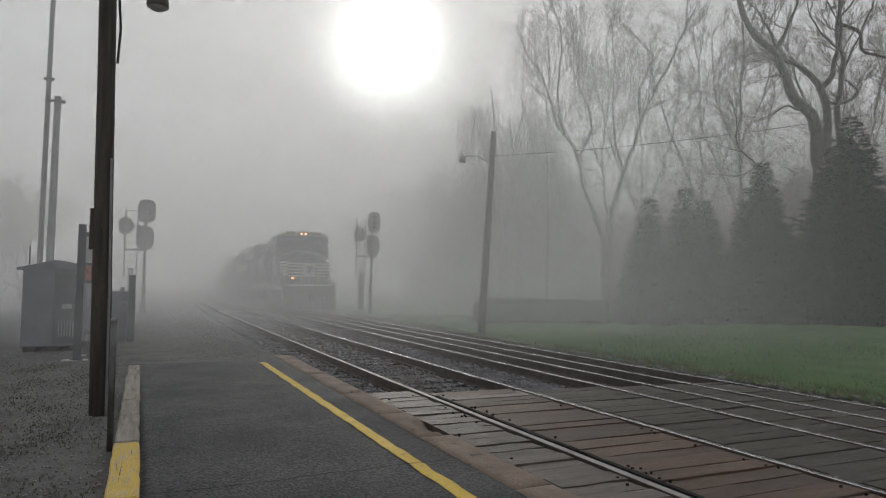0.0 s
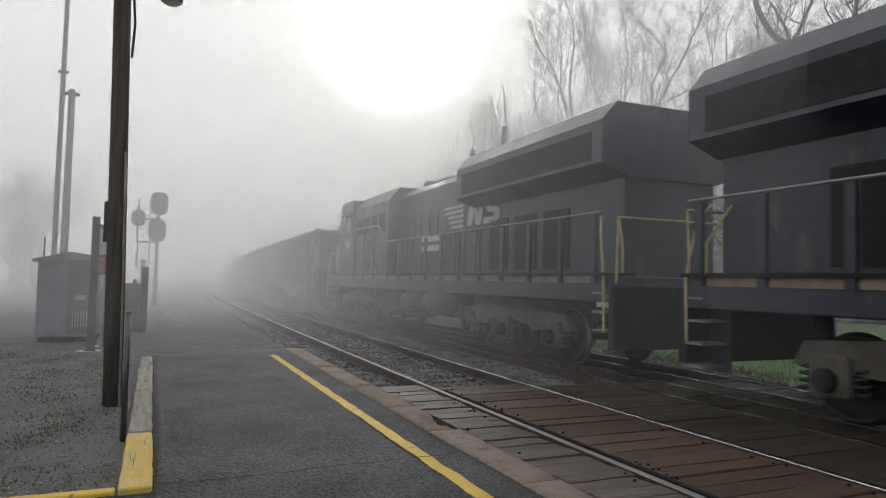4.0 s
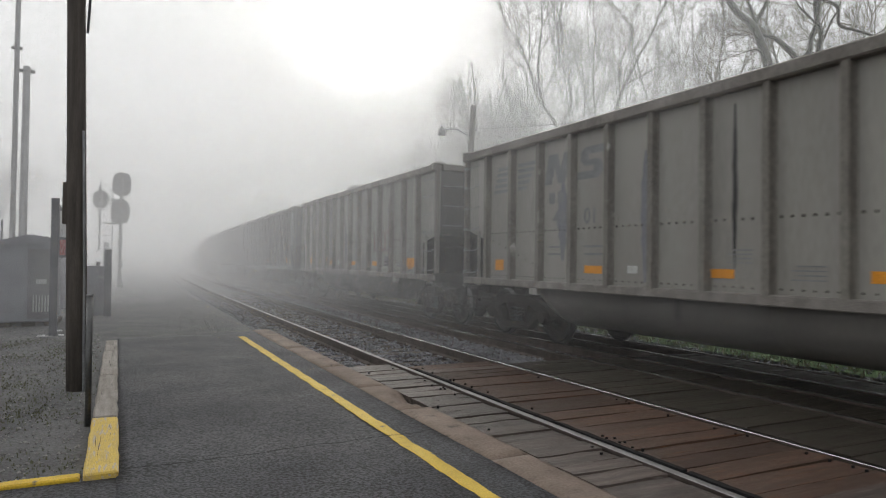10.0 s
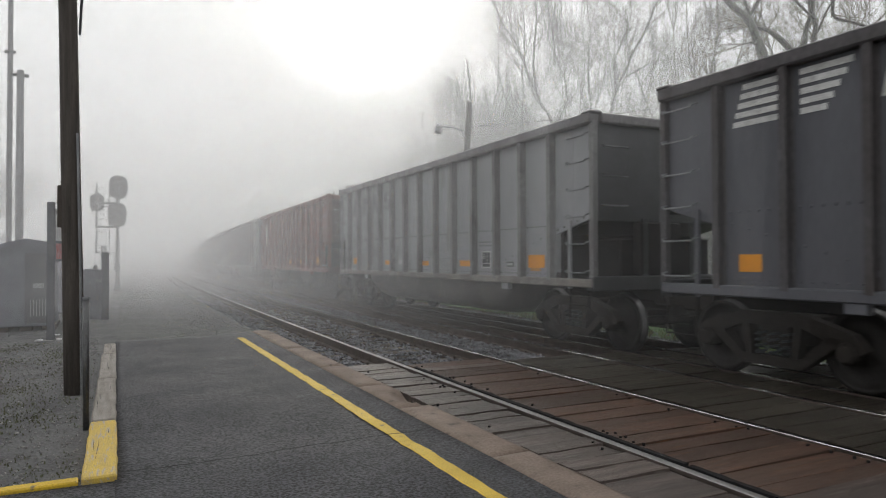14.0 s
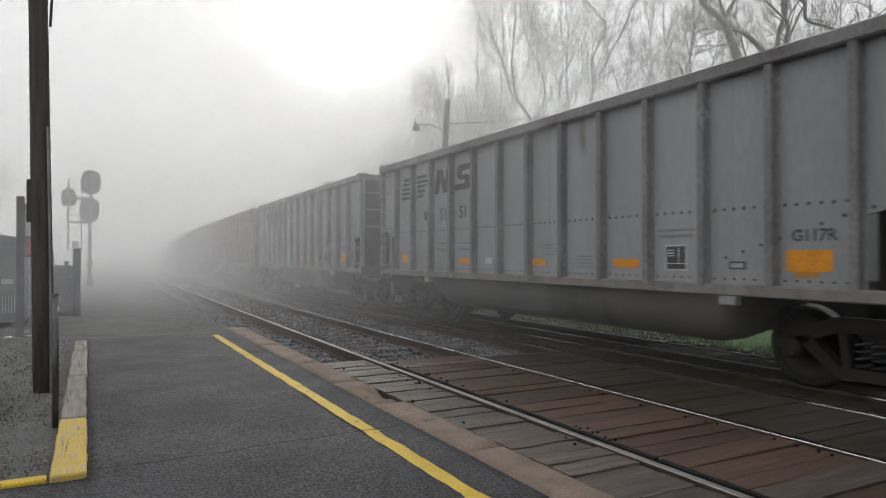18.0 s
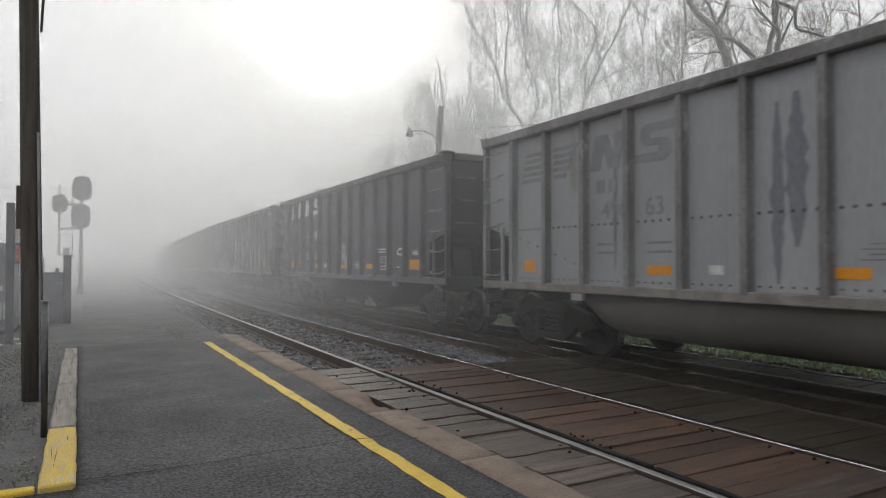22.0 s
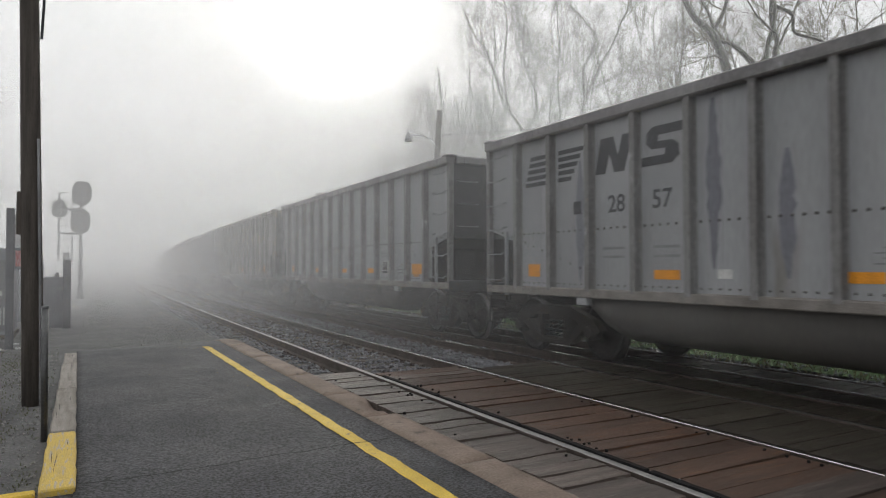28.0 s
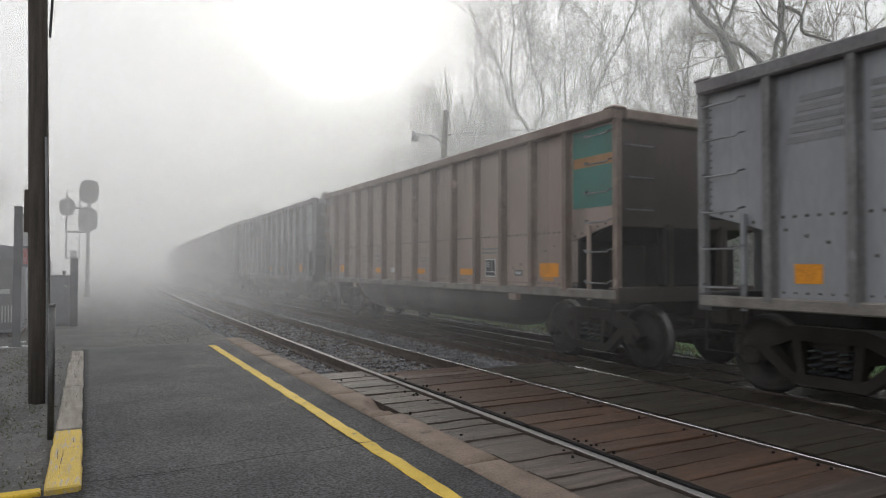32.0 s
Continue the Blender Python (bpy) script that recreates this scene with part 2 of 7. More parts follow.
def prism(bm, outline, axis, lo, hi):
    """Extrudes an outline of (a, b) along axis: 'x' takes (y, z), 'y' takes (x, z), 'z' takes (x, y)."""
    def at(a, b, c):
        return {"x": (c, a, b), "y": (a, c, b), "z": (a, b, c)}[axis]
    lower, upper = [bm.verts.new(at(a, b, lo)) for a, b in outline], [bm.verts.new(at(a, b, hi)) for a, b in outline]
    bm.faces.new(lower)
    bm.faces.new(upper[::-1])
    for i in range(len(outline)):
        j = (i + 1) % len(outline)
        bm.faces.new((lower[i], upper[i], upper[j], lower[j]))
    return bm


def prisms(outline, axis, *spans):
    bm = bmesh.new()
    for lo, hi in spans:
        prism(bm, outline, axis, lo, hi)
    bmesh.ops.recalc_face_normals(bm, faces=bm.faces)
    return bm


def empty(name, m=None):
    ob = new(name)
    if m is not None:
        ob.matrix_basis = m
    return ob


def sheet(name, x0, x1, y0, y1, z, nx, ny, rise, material, size=0.35):
    """A gently uneven sheet of ground."""
    bm = bmesh.new()
    bmesh.ops.create_grid(bm, x_segments=nx, y_segments=ny, size=0.5)
    for v in bm.verts:
        v.co.x, v.co.y = x0 + (v.co.x + 0.5) * (x1 - x0), y0 + (v.co.y + 0.5) * (y1 - y0)
        v.co.z = z + rise * noise.noise(Vector((v.co.x * size, v.co.y * size, 3.1)))
    ob = part(name, bm, material, smooth=True)
    return ob


def grade(y):
    """The line falls away gently beyond the station."""
    return -0.00007 * max(0.0, y - 10.0) ** 2


def bend(y):
    """The line curves gently away from the platform side."""
    return 0.0004 * max(0.0, y - 5.0) ** 2


def sagging(ob):
    for v in ob.data.vertices:
        v.co.z += grade(v.co.y)
        v.co.x += bend(v.co.y)
    return ob


# ---- ground ----
tagged(sheet("ground", -2500, 2500, -2500, 2500, -6.0, 60, 60, 0.0, GRAVEL), "dark gravelly ground running out into the fog", "ground", kind="structure")
tagged(sagging(sheet("gravel_lot", -90, -3.6, -12, 220, -0.04, 90, 180, 0.06, GRAVEL)), "dark gravel lot with thin weeds beside the platform", "ground", kind="structure")
tagged(sagging(sheet("trackside_gravel", -3.8, -0.88, 13.48, 220, -0.1, 12, 160, 0.05, GRAVEL)), "wet gravel verge beyond the platform end", "ground", kind="structure")
tagged(sagging(sheet("ballast_bed", -0.9, 6.3, -12, 220, -0.24, 24, 420, 0.05, BALLAST, 1.5)), "grey crushed stone ballast under the tracks", "ballast", kind="structure")
tagged(sagging(sheet("lawn", 6.1, 160, -40, 260, -0.1, 120, 160, 0.12, GRASS, 0.12)), "damp green lawn beyond the tracks", "grass", kind="structure")
tagged(sheet("distant_field", -160, -60, -40, 260, -1.2, 20, 20, 0.3, GRASS, 0.05), "hazy grass field beyond the gravel lot", "grass", kind="structure")

# ---- platform ----
bm = bmesh.new()
bmesh.ops.create_grid(bm, x_segments=24, y_segments=150, size=0.5)
for v in bm.verts:
    v.co.x, v.co.y = -3.6 + (v.co.x + 0.5) * 2.53, -8 + (v.co.y + 0.5) * 21.5
    v.co.z = 0.008 * noise.noise(Vector((v.co.x * 0.9, v.co.y * 0.6, 7.0)))
    if v.co.y > 13.49:
        v.co.y += 0.12 * noise.noise(Vector((v.co.x * 2.2, 1.0, 4.0))) + 0.16 * (v.co.x + 3.6)
rim = bmesh.ops.extrude_edge_only(bm, edges=[e for e in bm.edges if e.is_boundary])
for v in rim["geom"]:
    if isinstance(v, bmesh.types.BMVert):
        v.co.z = -0.5
tagged(part("platform", bm, ASPHALT, smooth=True), "black asphalt station platform, damp and cracked", "platform", kind="structure")


tagged(sheet("asphalt_apron", -12, -3.6, -8, 5.06, -0.006, 30, 40, 0.006, ASPHALT), "worn asphalt apron in front of the gravel lot", "pavement", kind="structure")


def crack(points, width):
    bm = bmesh.new()
    rows = []
    for i, (x, y) in enumerate(points):
        w = width * (0.5 + 0.5 * random.random()) * (1 if 0 < i < len(points) - 1 else 0.2)
        rows.append((bm.verts.new((x, y - w, 0.0125)), bm.verts.new((x, y + w, 0.0125))))
    for (a, b), (c, d) in zip(rows, rows[1:]):
        bm.faces.new((a, c, d, b))
    return bm


TAR = mat("crack_shadow", (0.012, 0.012, 0.013), None, 8.0, 0.9, bump=0.2)
for x0, x1, y, w in ((-3.55, -1.2, 5.15, 0.012), (-3.5, -2.6, 7.3, 0.007), (-3.3, -1.7, 9.9, 0.006)):
    pts, cy = [], y
    for i in range(40):
        cy += random.uniform(-0.018, 0.017)
        pts.append((x0 + (x1 - x0) * i / 39, cy))
    tagged(part("platform_crack", crack(pts, w), TAR), "thin dark crack across the asphalt platform", "crack", kind="structure")

bm = bmesh.new()
rows = []
for i in range(260):
    y = -8 + 21.0 * i / 259
    e0, e1 = (0.02 * noise.noise(Vector((y * 3.1, s, 0.0))) + 0.012 * noise.noise(Vector((y * 11.0, s, 5.0))) for s in (0.0, 9.0))
    rows.append([bm.verts.new((x, y, z)) for x, z in ((-1.54 + e0, 0.006), (-1.53 + e0, 0.01), (-1.425 + e1, 0.01), (-1.415 + e1, 0.006))])
for a, b in zip(rows, rows[1:]):
    for i in range(3):
        bm.faces.new((a[i], a[i + 1], b[i + 1], b[i]))
tagged(part("platform_edge_line", bm, YELLOW), "worn yellow painted safety line on asphalt", "painted line", kind="structure")

kerb = tagged(empty("platform_kerb"), "brownish concrete kerb with a broken edge along the platform", "kerb", kind="structure")
y, i = -6.0, 0
while y < 13.9:
    n = (1.55, 2.1, 1.8, 1.25)[i % 4]
    bm = bmesh.new()
    bmesh.ops.create_grid(bm, x_segments=6, y_segments=int(n / 0.08), size=0.5)
    for v in bm.verts:
        gx, gy = v.co.x + 0.5, v.co.y + 0.5
        v.co.x, v.co.y = -1.075 + gx * 0.345, y + 0.008 + gy * (n - 0.016)
        edge = min(gx, 1 - gx, gy * n / 0.345, (1 - gy) * n / 0.345)
        v.co.z = 0.024 - 0.02 * max(0.0, 1 - edge * 14) ** 2 + 0.006 * noise.noise(v.co * 7)
        gone = math.hypot((v.co.x + 0.74) / 0.2, (v.co.y - 6.55) / 0.36)
        if gone < 1 and gx > 0.2:
            v.co.z -= 0.11 * (1 - gone) ** 0.5
        if 0.78 < noise.noise(Vector((v.co.y * 1.7, 2.0, 8.0))) + 0.4 * gx:
            v.co.z -= 0.03
    rim = bmesh.ops.extrude_edge_only(bm, edges=[e for e in bm.edges if e.is_boundary])
    for v in rim["geom"]:
        if isinstance(v, bmesh.types.BMVert):
            v.co.z = -0.3
    part("kerb_block", bm, CURB, kerb, smooth=True)
    y, i = y + n, i + 1

# ---- timber edging and wheel stop on the lot side ----
def timber(name, x0, x1, y0, y1, z1, material, label, category):
    bm = bmesh.new()
    bmesh.ops.create_cube(bm, size=1.0)
    bmesh.ops.subdivide_edges(bm, edges=[e for e in bm.edges if abs((e.verts[0].co - e.verts[1].co).y) > 0.5], cuts=14)
    for v in bm.verts:
        v.co = Vector((x0 + (v.co.x + 0.5) * (x1 - x0), y0 + (v.co.y + 0.5) * (y1 - y0), -0.2 + (v.co.z + 0.5) * (z1 + 0.2)))
        v.co.x += 0.012 * noise.noise(v.co * 4.0)
        v.co.z += 0.012 * noise.noise(v.co * 5.0 + Vector((3, 0, 0))) if v.co.z > 0 else 0
    bmesh.ops.bevel(bm, geom=[e for e in bm.edges if e.calc_face_angle(0) > 0.8], offset=0.012, segments=1, affect="EDGES")
    beam = tagged(part(name, bm, material), label, category, group="timber edging of the platform")
    splits = bmesh.new()
    for _ in range(3):
        cx, cy, n = random.uniform(x0 + 0.03, x1 - 0.03), random.uniform(y0 + 0.05, y1 - 0.6), random.randrange(6, 14)
        line = []
        for i in range(n):
            cx = min(max(cx + random.uniform(-0.005, 0.005), x0 + 0.02), x1 - 0.02)
            w = 0.0022 * math.sin(math.pi * (i + 0.3) / n)
            y = min(cy + 0.06 * i, y1 - 0.02)
            z = z1 + 0.004 + 0.012 * noise.noise(Vector((cx, y, z1)) * 5.0 + Vector((3, 0, 0)))
            line.append((splits.verts.new((cx - w, y, z)), splits.verts.new((cx + w, y, z))))
        for a, b in zip(line, line[1:]):
            splits.faces.new((a[0], a[1], b[1], b[0]))
    part("split", splits, TAR, beam, "dark drying splits in the timber")
    return beam


OLD_YELLOW = mat("old_yellow_timber", (0.6, 0.42, 0.07), (0.5, 0.36, 0.12), 3.5, 0.7, bump=0.6, grain=40.0, stretch=(5, 0.6, 5), c3=(0.42, 0.36, 0.27), spots=0.56)
timber("edging_timber", -3.8, -3.585, 5.05, 6.78, 0.035, OLD_YELLOW, "weathered timber kerb painted yellow beside asphalt", "timber")
timber("edging_timber", -3.79, -3.585, 6.83, 9.2, 0.035, TIMBER, "split grey weathered timber edging the platform", "timber")
timber("edging_timber", -3.78, -3.58, 9.23, 11.6, 0.03, TIMBER, "split grey weathered timber edging the platform", "timber")
timber("edging_timber", -3.76, -3.58, 11.64, 13.0, 0.03, TIMBER, "short grey weathered timber at the platform end", "timber")
stop = tagged(part("painted_bar", boxes((-9.0, -3.82, 5.06, 5.17, -0.1, 0.02), bevel=0.01), YELLOW), "low yellow painted bar on the gravel lot", "kerb bar")

# ---- tracks ----
RAILS = (0.0, 1.505, 2.907, 3.696, 4.412, 5.201)
TRAIN_X = 4.45
RAIL_SHAPE = [(-0.07, -0.17), (0.07, -0.17), (0.07, -0.155), (0.012, -0.13), (0.012, -0.04), (0.036, -0.03), (0.036, -0.005), (0.028, 0.0), (-0.028, 0.0), (-0.036, -0.005), (-0.036, -0.03), (-0.012, -0.04), (-0.012, -0.13), (-0.07, -0.155)]


def rail_mesh(x):
    bm = bmesh.new()
    ys = [-12, 0, 10] + list(range(15, 221, 5))
    rings = [[bm.verts.new((x + a + bend(y), y, z + grade(y))) for a, z in RAIL_SHAPE] for y in ys]
    for r, s in zip(rings, rings[1:]):
        for i in range(len(r)):
            j = (i + 1) % len(r)
            f = bm.faces.new((r[i], s[i], s[j], r[j]))
            f.material_index = 0 if i in (6, 7, 8) else 1
    bmesh.ops.recalc_face_normals(bm, faces=bm.faces)
    return bm


plate = spike = None
for name, xs in (("near_track", RAILS[:2]), ("far_track", RAILS[2:])):
    track = tagged(empty(name), "railway track with worn steel rails on wooden sleepers", "railway track", kind="structure")
    for x in xs:
        part("rail", rail_mesh(x), [RAIL_DIMMED if x == 0.0 else RAIL_TOP, RAIL_SIDE], track, "rusty rail with a bright worn head")
    x0, x1 = (-0.55, 2.05) if name == "near_track" else (2.3, 5.85)
    first = None
    for i in range(170):
        y = 9.35 + 0.54 * i
        m = pose(random.uniform(-0.04, 0.04) + bend(y), y + random.uniform(-0.03, 0.03), grade(y) + random.uniform(-0.012, 0.012), 0, 0, random.uniform(-1, 1))
        if first is None:
            first = part("sleeper", boxes((x0, x1, -0.115, 0.115, -0.36, -0.168), bevel=0.012), SLEEPER, track)
            first.matrix_basis = m
        else:
            share("sleeper", first, track, m)
    for i in range(40):
        y = 9.35 + 0.54 * i
        for x in xs if name == "near_track" else xs[:1]:
            if plate is None:
                plate = part("tie_plate", boxes((-0.17, 0.17, -0.09, 0.09, -0.172, -0.158), (-0.1, -0.075, -0.07, -0.045, -0.16, -0.13), (0.075, 0.1, 0.045, 0.07, -0.16, -0.13)), RAIL_SIDE, track)
                plate.matrix_basis = pose(x + bend(y), y, grade(y))
            else:
                share("tie_plate", plate, track, pose(x + bend(y), y, grade(y)))

# ---- the rails that carry the yellow-lined platform's crossing: planks between and beside the rails ----
crossing = tagged(empty("plank_crossing"), "worn timber plank crossing between the rails, reddish brown", "level crossing", kind="structure")
STRIPS = ((-0.70, -0.075, 9.0, PLANK_GREY), (0.115, 1.425, 8.75, PLANK), (1.625, 2.83, 8.45, PLANK_DARK), (2.985, 3.62, 8.35, PLANK_DARK), (3.80, 4.34, 8.3, PLANK_DARK), (4.50, 5.13, 8.25, PLANK_DARK))
for s, (x0, x1, y1, material) in enumerate(STRIPS):
    shapes = []
    for w in (0.20, 0.24, 0.285):
        bm = bmesh.new()
        bmesh.ops.create_cube(bm, size=1.0)
        bmesh.ops.subdivide_edges(bm, edges=[e for e in bm.edges if abs((e.verts[0].co - e.verts[1].co).x) > 0.5], cuts=5)
        for v in bm.verts:
            v.co = Vector((v.co.x * (x1 - x0), v.co.y * w, -0.09 + v.co.z * 0.16))
            v.co.y += 0.006 * noise.noise(v.co * 5)
            v.co.z += 0.008 * noise.noise(v.co * 4 + Vector((s, w * 50, 0)))
        shapes.append((w, bm))
    makers = []
    y = y1
    while y > -2.5:
        k = random.choice((0, 1, 2))
        w, bm = shapes[k]
        m = pose((x0 + x1) / 2 + random.uniform(-0.015, 0.015), y - w / 2, random.uniform(-0.014, 0.004), random.uniform(-1.2, 1.2), random.uniform(-0.35, 0.35), random.uniform(-0.25, 0.25))
        grey = random.random() < 0.1
        have = [o for kk, g, o in makers if kk == k and g == grey]
        if have:
            share("plank", have[0], crossing, m)
        else:
            o = part("plank", bm.copy(), PLANK_GREY if grey and material is PLANK else material, crossing)
            o.matrix_basis = m
            makers.append((k, grey, o))
        y -= w + random.uniform(0.008, 0.02)
    for w, bm in shapes:
        bm.free()
for i in range(6):
    bm = bmesh.new()
    bmesh.ops.create_cube(bm, size=1.0)
    bmesh.ops.subdivide_edges(bm, edges=[e for e in bm.edges if abs((e.verts[0].co - e.verts[1].co).y) > 0.5], cuts=22)
    for v in bm.verts:
        v.co = Vector((0.093 + v.co.x * 0.05, 7.6 - 1.62 * i + v.co.y * 1.58, -0.08 + v.co.z * 0.16))
        if v.co.z > -0.05:
            v.co.z += 0.012 * noise.noise(Vector((v.co.x * 9, v.co.y * 6.5, i))) + 0.004
        if v.co.x < 0.09:
            v.co.x += 0.014 * noise.noise(Vector((3.0, v.co.y * 8.0, v.co.z * 5)))
    part("flangeway_board", bm, TAR, crossing, "black splintered board along the rail")
flange = part("flangeway_timber", boxes((0.05, 0.085, -2.0, 8.8, -0.2, -0.1), (1.44, 1.462, -2.0, 8.8, -0.2, -0.03), (1.545, 1.6, -2, 8.5, -0.2, -0.05)), SLEEPER, crossing)
bolt = None
for i in range(46):
    s = random.randrange(0, 2)
    x0, x1, y1, material = STRIPS[s]
    m = pose(random.choice((x0 + random.uniform(0.05, 0.12), x1 - random.uniform(0.05, 0.12))), random.uniform(2.0, y1 - 0.2), 0.0)
    if bolt is None:
        bolt = part("bolt_head", tubes(([(0, 0, -0.03), (0, 0, 0.001)], 0.013), sides=6), TAR, crossing)
        bolt.matrix_basis = m
    else:
        share("bolt_head", bolt, crossing, m)


# ---- loose stones ----
def stones(name, spots, low, high, material, label, sink=0.3):
    """Crushed stones, each a small uneven eight-sided lump."""
    base = np.array([(1, 0, 0), (-1, 0, 0), (0, 1, 0), (0, -1, 0), (0, 0, 1), (0, 0, -1)], float)
    tri = np.array([(0, 2, 4), (2, 1, 4), (1, 3, 4), (3, 0, 4), (2, 0, 5), (1, 2, 5), (3, 1, 5), (0, 3, 5)])
    n = len(spots)
    size = np.random.uniform(low, high, (n, 1, 1)) * np.random.uniform(0.6, 1.25, (n, 6, 1))
    turn = np.random.uniform(0, math.tau, n)
    v = base[None] * size * np.array([1.2, 0.9, 0.75]) + np.random.uniform(-0.25, 0.25, (n, 6, 3)) * low
    c, s = np.cos(turn)[:, None], np.sin(turn)[:, None]
    v = np.stack([v[..., 0] * c - v[..., 1] * s, v[..., 0] * s + v[..., 1] * c, v[..., 2]], -1) + np.array(spots)[:, None, :]
    faces = (tri[None] + 6 * np.arange(n)[:, None, None]).reshape(-1, 3)
    me = bpy.data.meshes.new(name)
    me.from_pydata(v.reshape(-1, 3).tolist(), [], faces.tolist())
    me.materials.append(material)
    return tagged(new(name, me), label, "stones", kind="stuff")


spots = []
for _ in range(30000):
    y = 9.0 + 36 * random.random() ** 1.7
    x = random.uniform(-0.85, 3.6)
    if abs(x) < 0.09 or abs(x - 1.505) < 0.09 or abs(x - 2.907) < 0.09:
        continue
    on_tie = ((y - 9.35 + 0.27) % 0.54) - 0.27
    if abs(on_tie) < 0.12 and -0.5 < x < 2.0 and random.random() < 0.82:
        continue
    spots.append((x + bend(y), y, -0.165 + grade(y) + random.uniform(-0.03, 0.025)))
stones("ballast_stones", spots, 0.015, 0.038, STONE, "grey crushed ballast stones between the sleepers")
spots = [(random.uniform(-7.5, -3.85), 2.5 + 14 * random.random() ** 1.4, -0.03 + random.uniform(-0.015, 0.015)) for _ in range(9000)]
spots += [(random.uniform(-3.7, -0.9), 13.7 + 22 * random.random() ** 1.6, -0.09 + random.uniform(-0.02, 0.01)) for _ in range(4500)]
LOT_STONE = mat("lot_stone", (0.25, 0.245, 0.23), (0.15, 0.147, 0.14), 7.0, 0.8, bump=0.2)
stones("lot_gravel", spots, 0.006, 0.02, LOT_STONE, "small dark gravel stones scattered over the lot")
spots = [(random.uniform(5.5, 6.6), random.uniform(3, 30), -0.1 + random.uniform(-0.06, 0.03)) for _ in range(2500)]
stones("verge_stones", spots, 0.015, 0.04, STONE, "ballast stones spilling towards the lawn")


def blades(name, count, area, height, material, label):
    """Grass blades and small weeds, as slim bent triangles."""
    v, f = [], []
    for _ in range(count):
        x, y, z = area()
        a, h, w = random.uniform(0, math.tau), height * random.uniform(0.5, 1.3), 0.004 + 0.006 * random.random()
        dx, dy, lx, ly = math.cos(a) * w, math.sin(a) * w, random.uniform(-0.5, 0.5) * h, random.uniform(-0.5, 0.5) * h
        i = len(v)
        v += [(x - dx, y - dy, z), (x + dx, y + dy, z), (x + lx * 0.4 + dx * 0.6, y + ly * 0.4 + dy * 0.6, z + h * 0.6), (x + lx, y + ly, z + h)]
        f += [(i, i + 1, i + 2), (i, i + 2, i + 3)]
    me = bpy.data.meshes.new(name)
    me.from_pydata(v, [], f)
    me.materials.append(material)
    return tagged(new(name, me), label, "grass", kind="stuff")


BLADE = mat("grass_blade", (0.075, 0.145, 0.04), (0.055, 0.105, 0.034), 1.2, 0.7, bump=0.0)
DRY = mat("dry_grass", (0.19, 0.16, 0.09), (0.12, 0.1, 0.06), 1.2, 0.8, bump=0.0)
WEED = mat("low_weeds", (0.11, 0.12, 0.065), (0.085, 0.09, 0.05), 1.2, 0.8, bump=0.0)
blades("lawn_blades", 34000, lambda: (6.4 + 16 * random.random() ** 1.3, random.uniform(3, 34), -0.12), 0.07, BLADE, "short damp green grass blades on the lawn")
blades("verge_grass", 4000, lambda: (random.gauss(6.35, 0.3), random.uniform(2, 34), -0.13), 0.12, DRY, "dry brown grass along the ballast edge")
weedy = [(random.uniform(-7.0, -4.0), random.uniform(4.5, 15)) for _ in range(60)]
blades("lot_weeds", 6000, lambda: (lambda c: (c[0] + random.gauss(0, 0.16), c[1] + random.gauss(0, 0.22), -0.03))(random.choice(weedy)), 0.022, WEED, "thin low weeds in the gravel lot")

# ---- utility pole by the platform, with its lamp ----
pole = tagged(empty("utility_pole", pose(-4.0, 8.61, -0.1)), "dark weathered wooden utility pole beside the platform", "utility pole")
bm = bmesh.new()
tube(bm, [(-0.0 - 0.0191 * z, 0.0, z) for z in (0, 1, 2.4, 4, 5.5, 7.5)], [0.11, 0.106, 0.1, 0.095, 0.092, 0.09], 16)
for v in bm.verts:
    v.co += Vector((v.co.x, v.co.y, 0)) * 0.05 * noise.noise(Vector((v.co.x * 9, v.co.y * 9, v.co.z * 0.4)))
part("pole", bm, BARK_POLE, pole, smooth=True)
part("cover_strip", boxes((-0.18, -0.13, -0.04, 0.04, 1.95, 2.42), bevel=0.006), BARK_POLE, pole, "dark conduit cover strip")
part("conduit", tubes(([(0.07, -0.11, 0.0), (0.055, -0.115, 1.4), (0.02, -0.11, 3.0)], 0.014)), GALV, pole, "pale conduit along the pole")
part("cable", tubes(([(0.04, -0.14, 4.1), (0.06, -0.16, 4.5), (0.03, -0.2, 4.9), (0.0, -0.14, 5.4)], 0.014)), DARK_METAL, pole, "loose black cable")
lamp = tagged(empty("pole_lamp", pose(-3.56, 8.33, 4.68)), "grey hooded lamp on an arm of the wooden pole", "lamp")
bm = bmesh.new()
tube(bm, [(0, 0, 0.0), (0, 0, 0.03), (0, 0, 0.14), (0, 0, 0.22), (0, 0, 0.3)], [0.118, 0.125, 0.11, 0.07, 0.05], 20)
part("hood", bm, mat("lamp_hood", (0.12, 0.11, 0.1), None, 5.0, 0.5), lamp, "brownish metal hood")
part("lens", tubes(([(0, 0, -0.03), (0, 0, -0.012), (0, 0, 0.0)], [0.07, 0.1, 0.112]), sides=20), mat("lamp_lens", (0.6, 0.58, 0.52), (0.5, 0.48, 0.43), 6.0, 0.3, bump=0.05), lamp, "pale glass lens")
part("arm", tubes(([(0, 0, 0.28), (-0.05, 0.05, 0.55), (-0.25, 0.15, 0.7), (-0.45, 0.26, 0.62)], 0.022)), GALV, lamp)

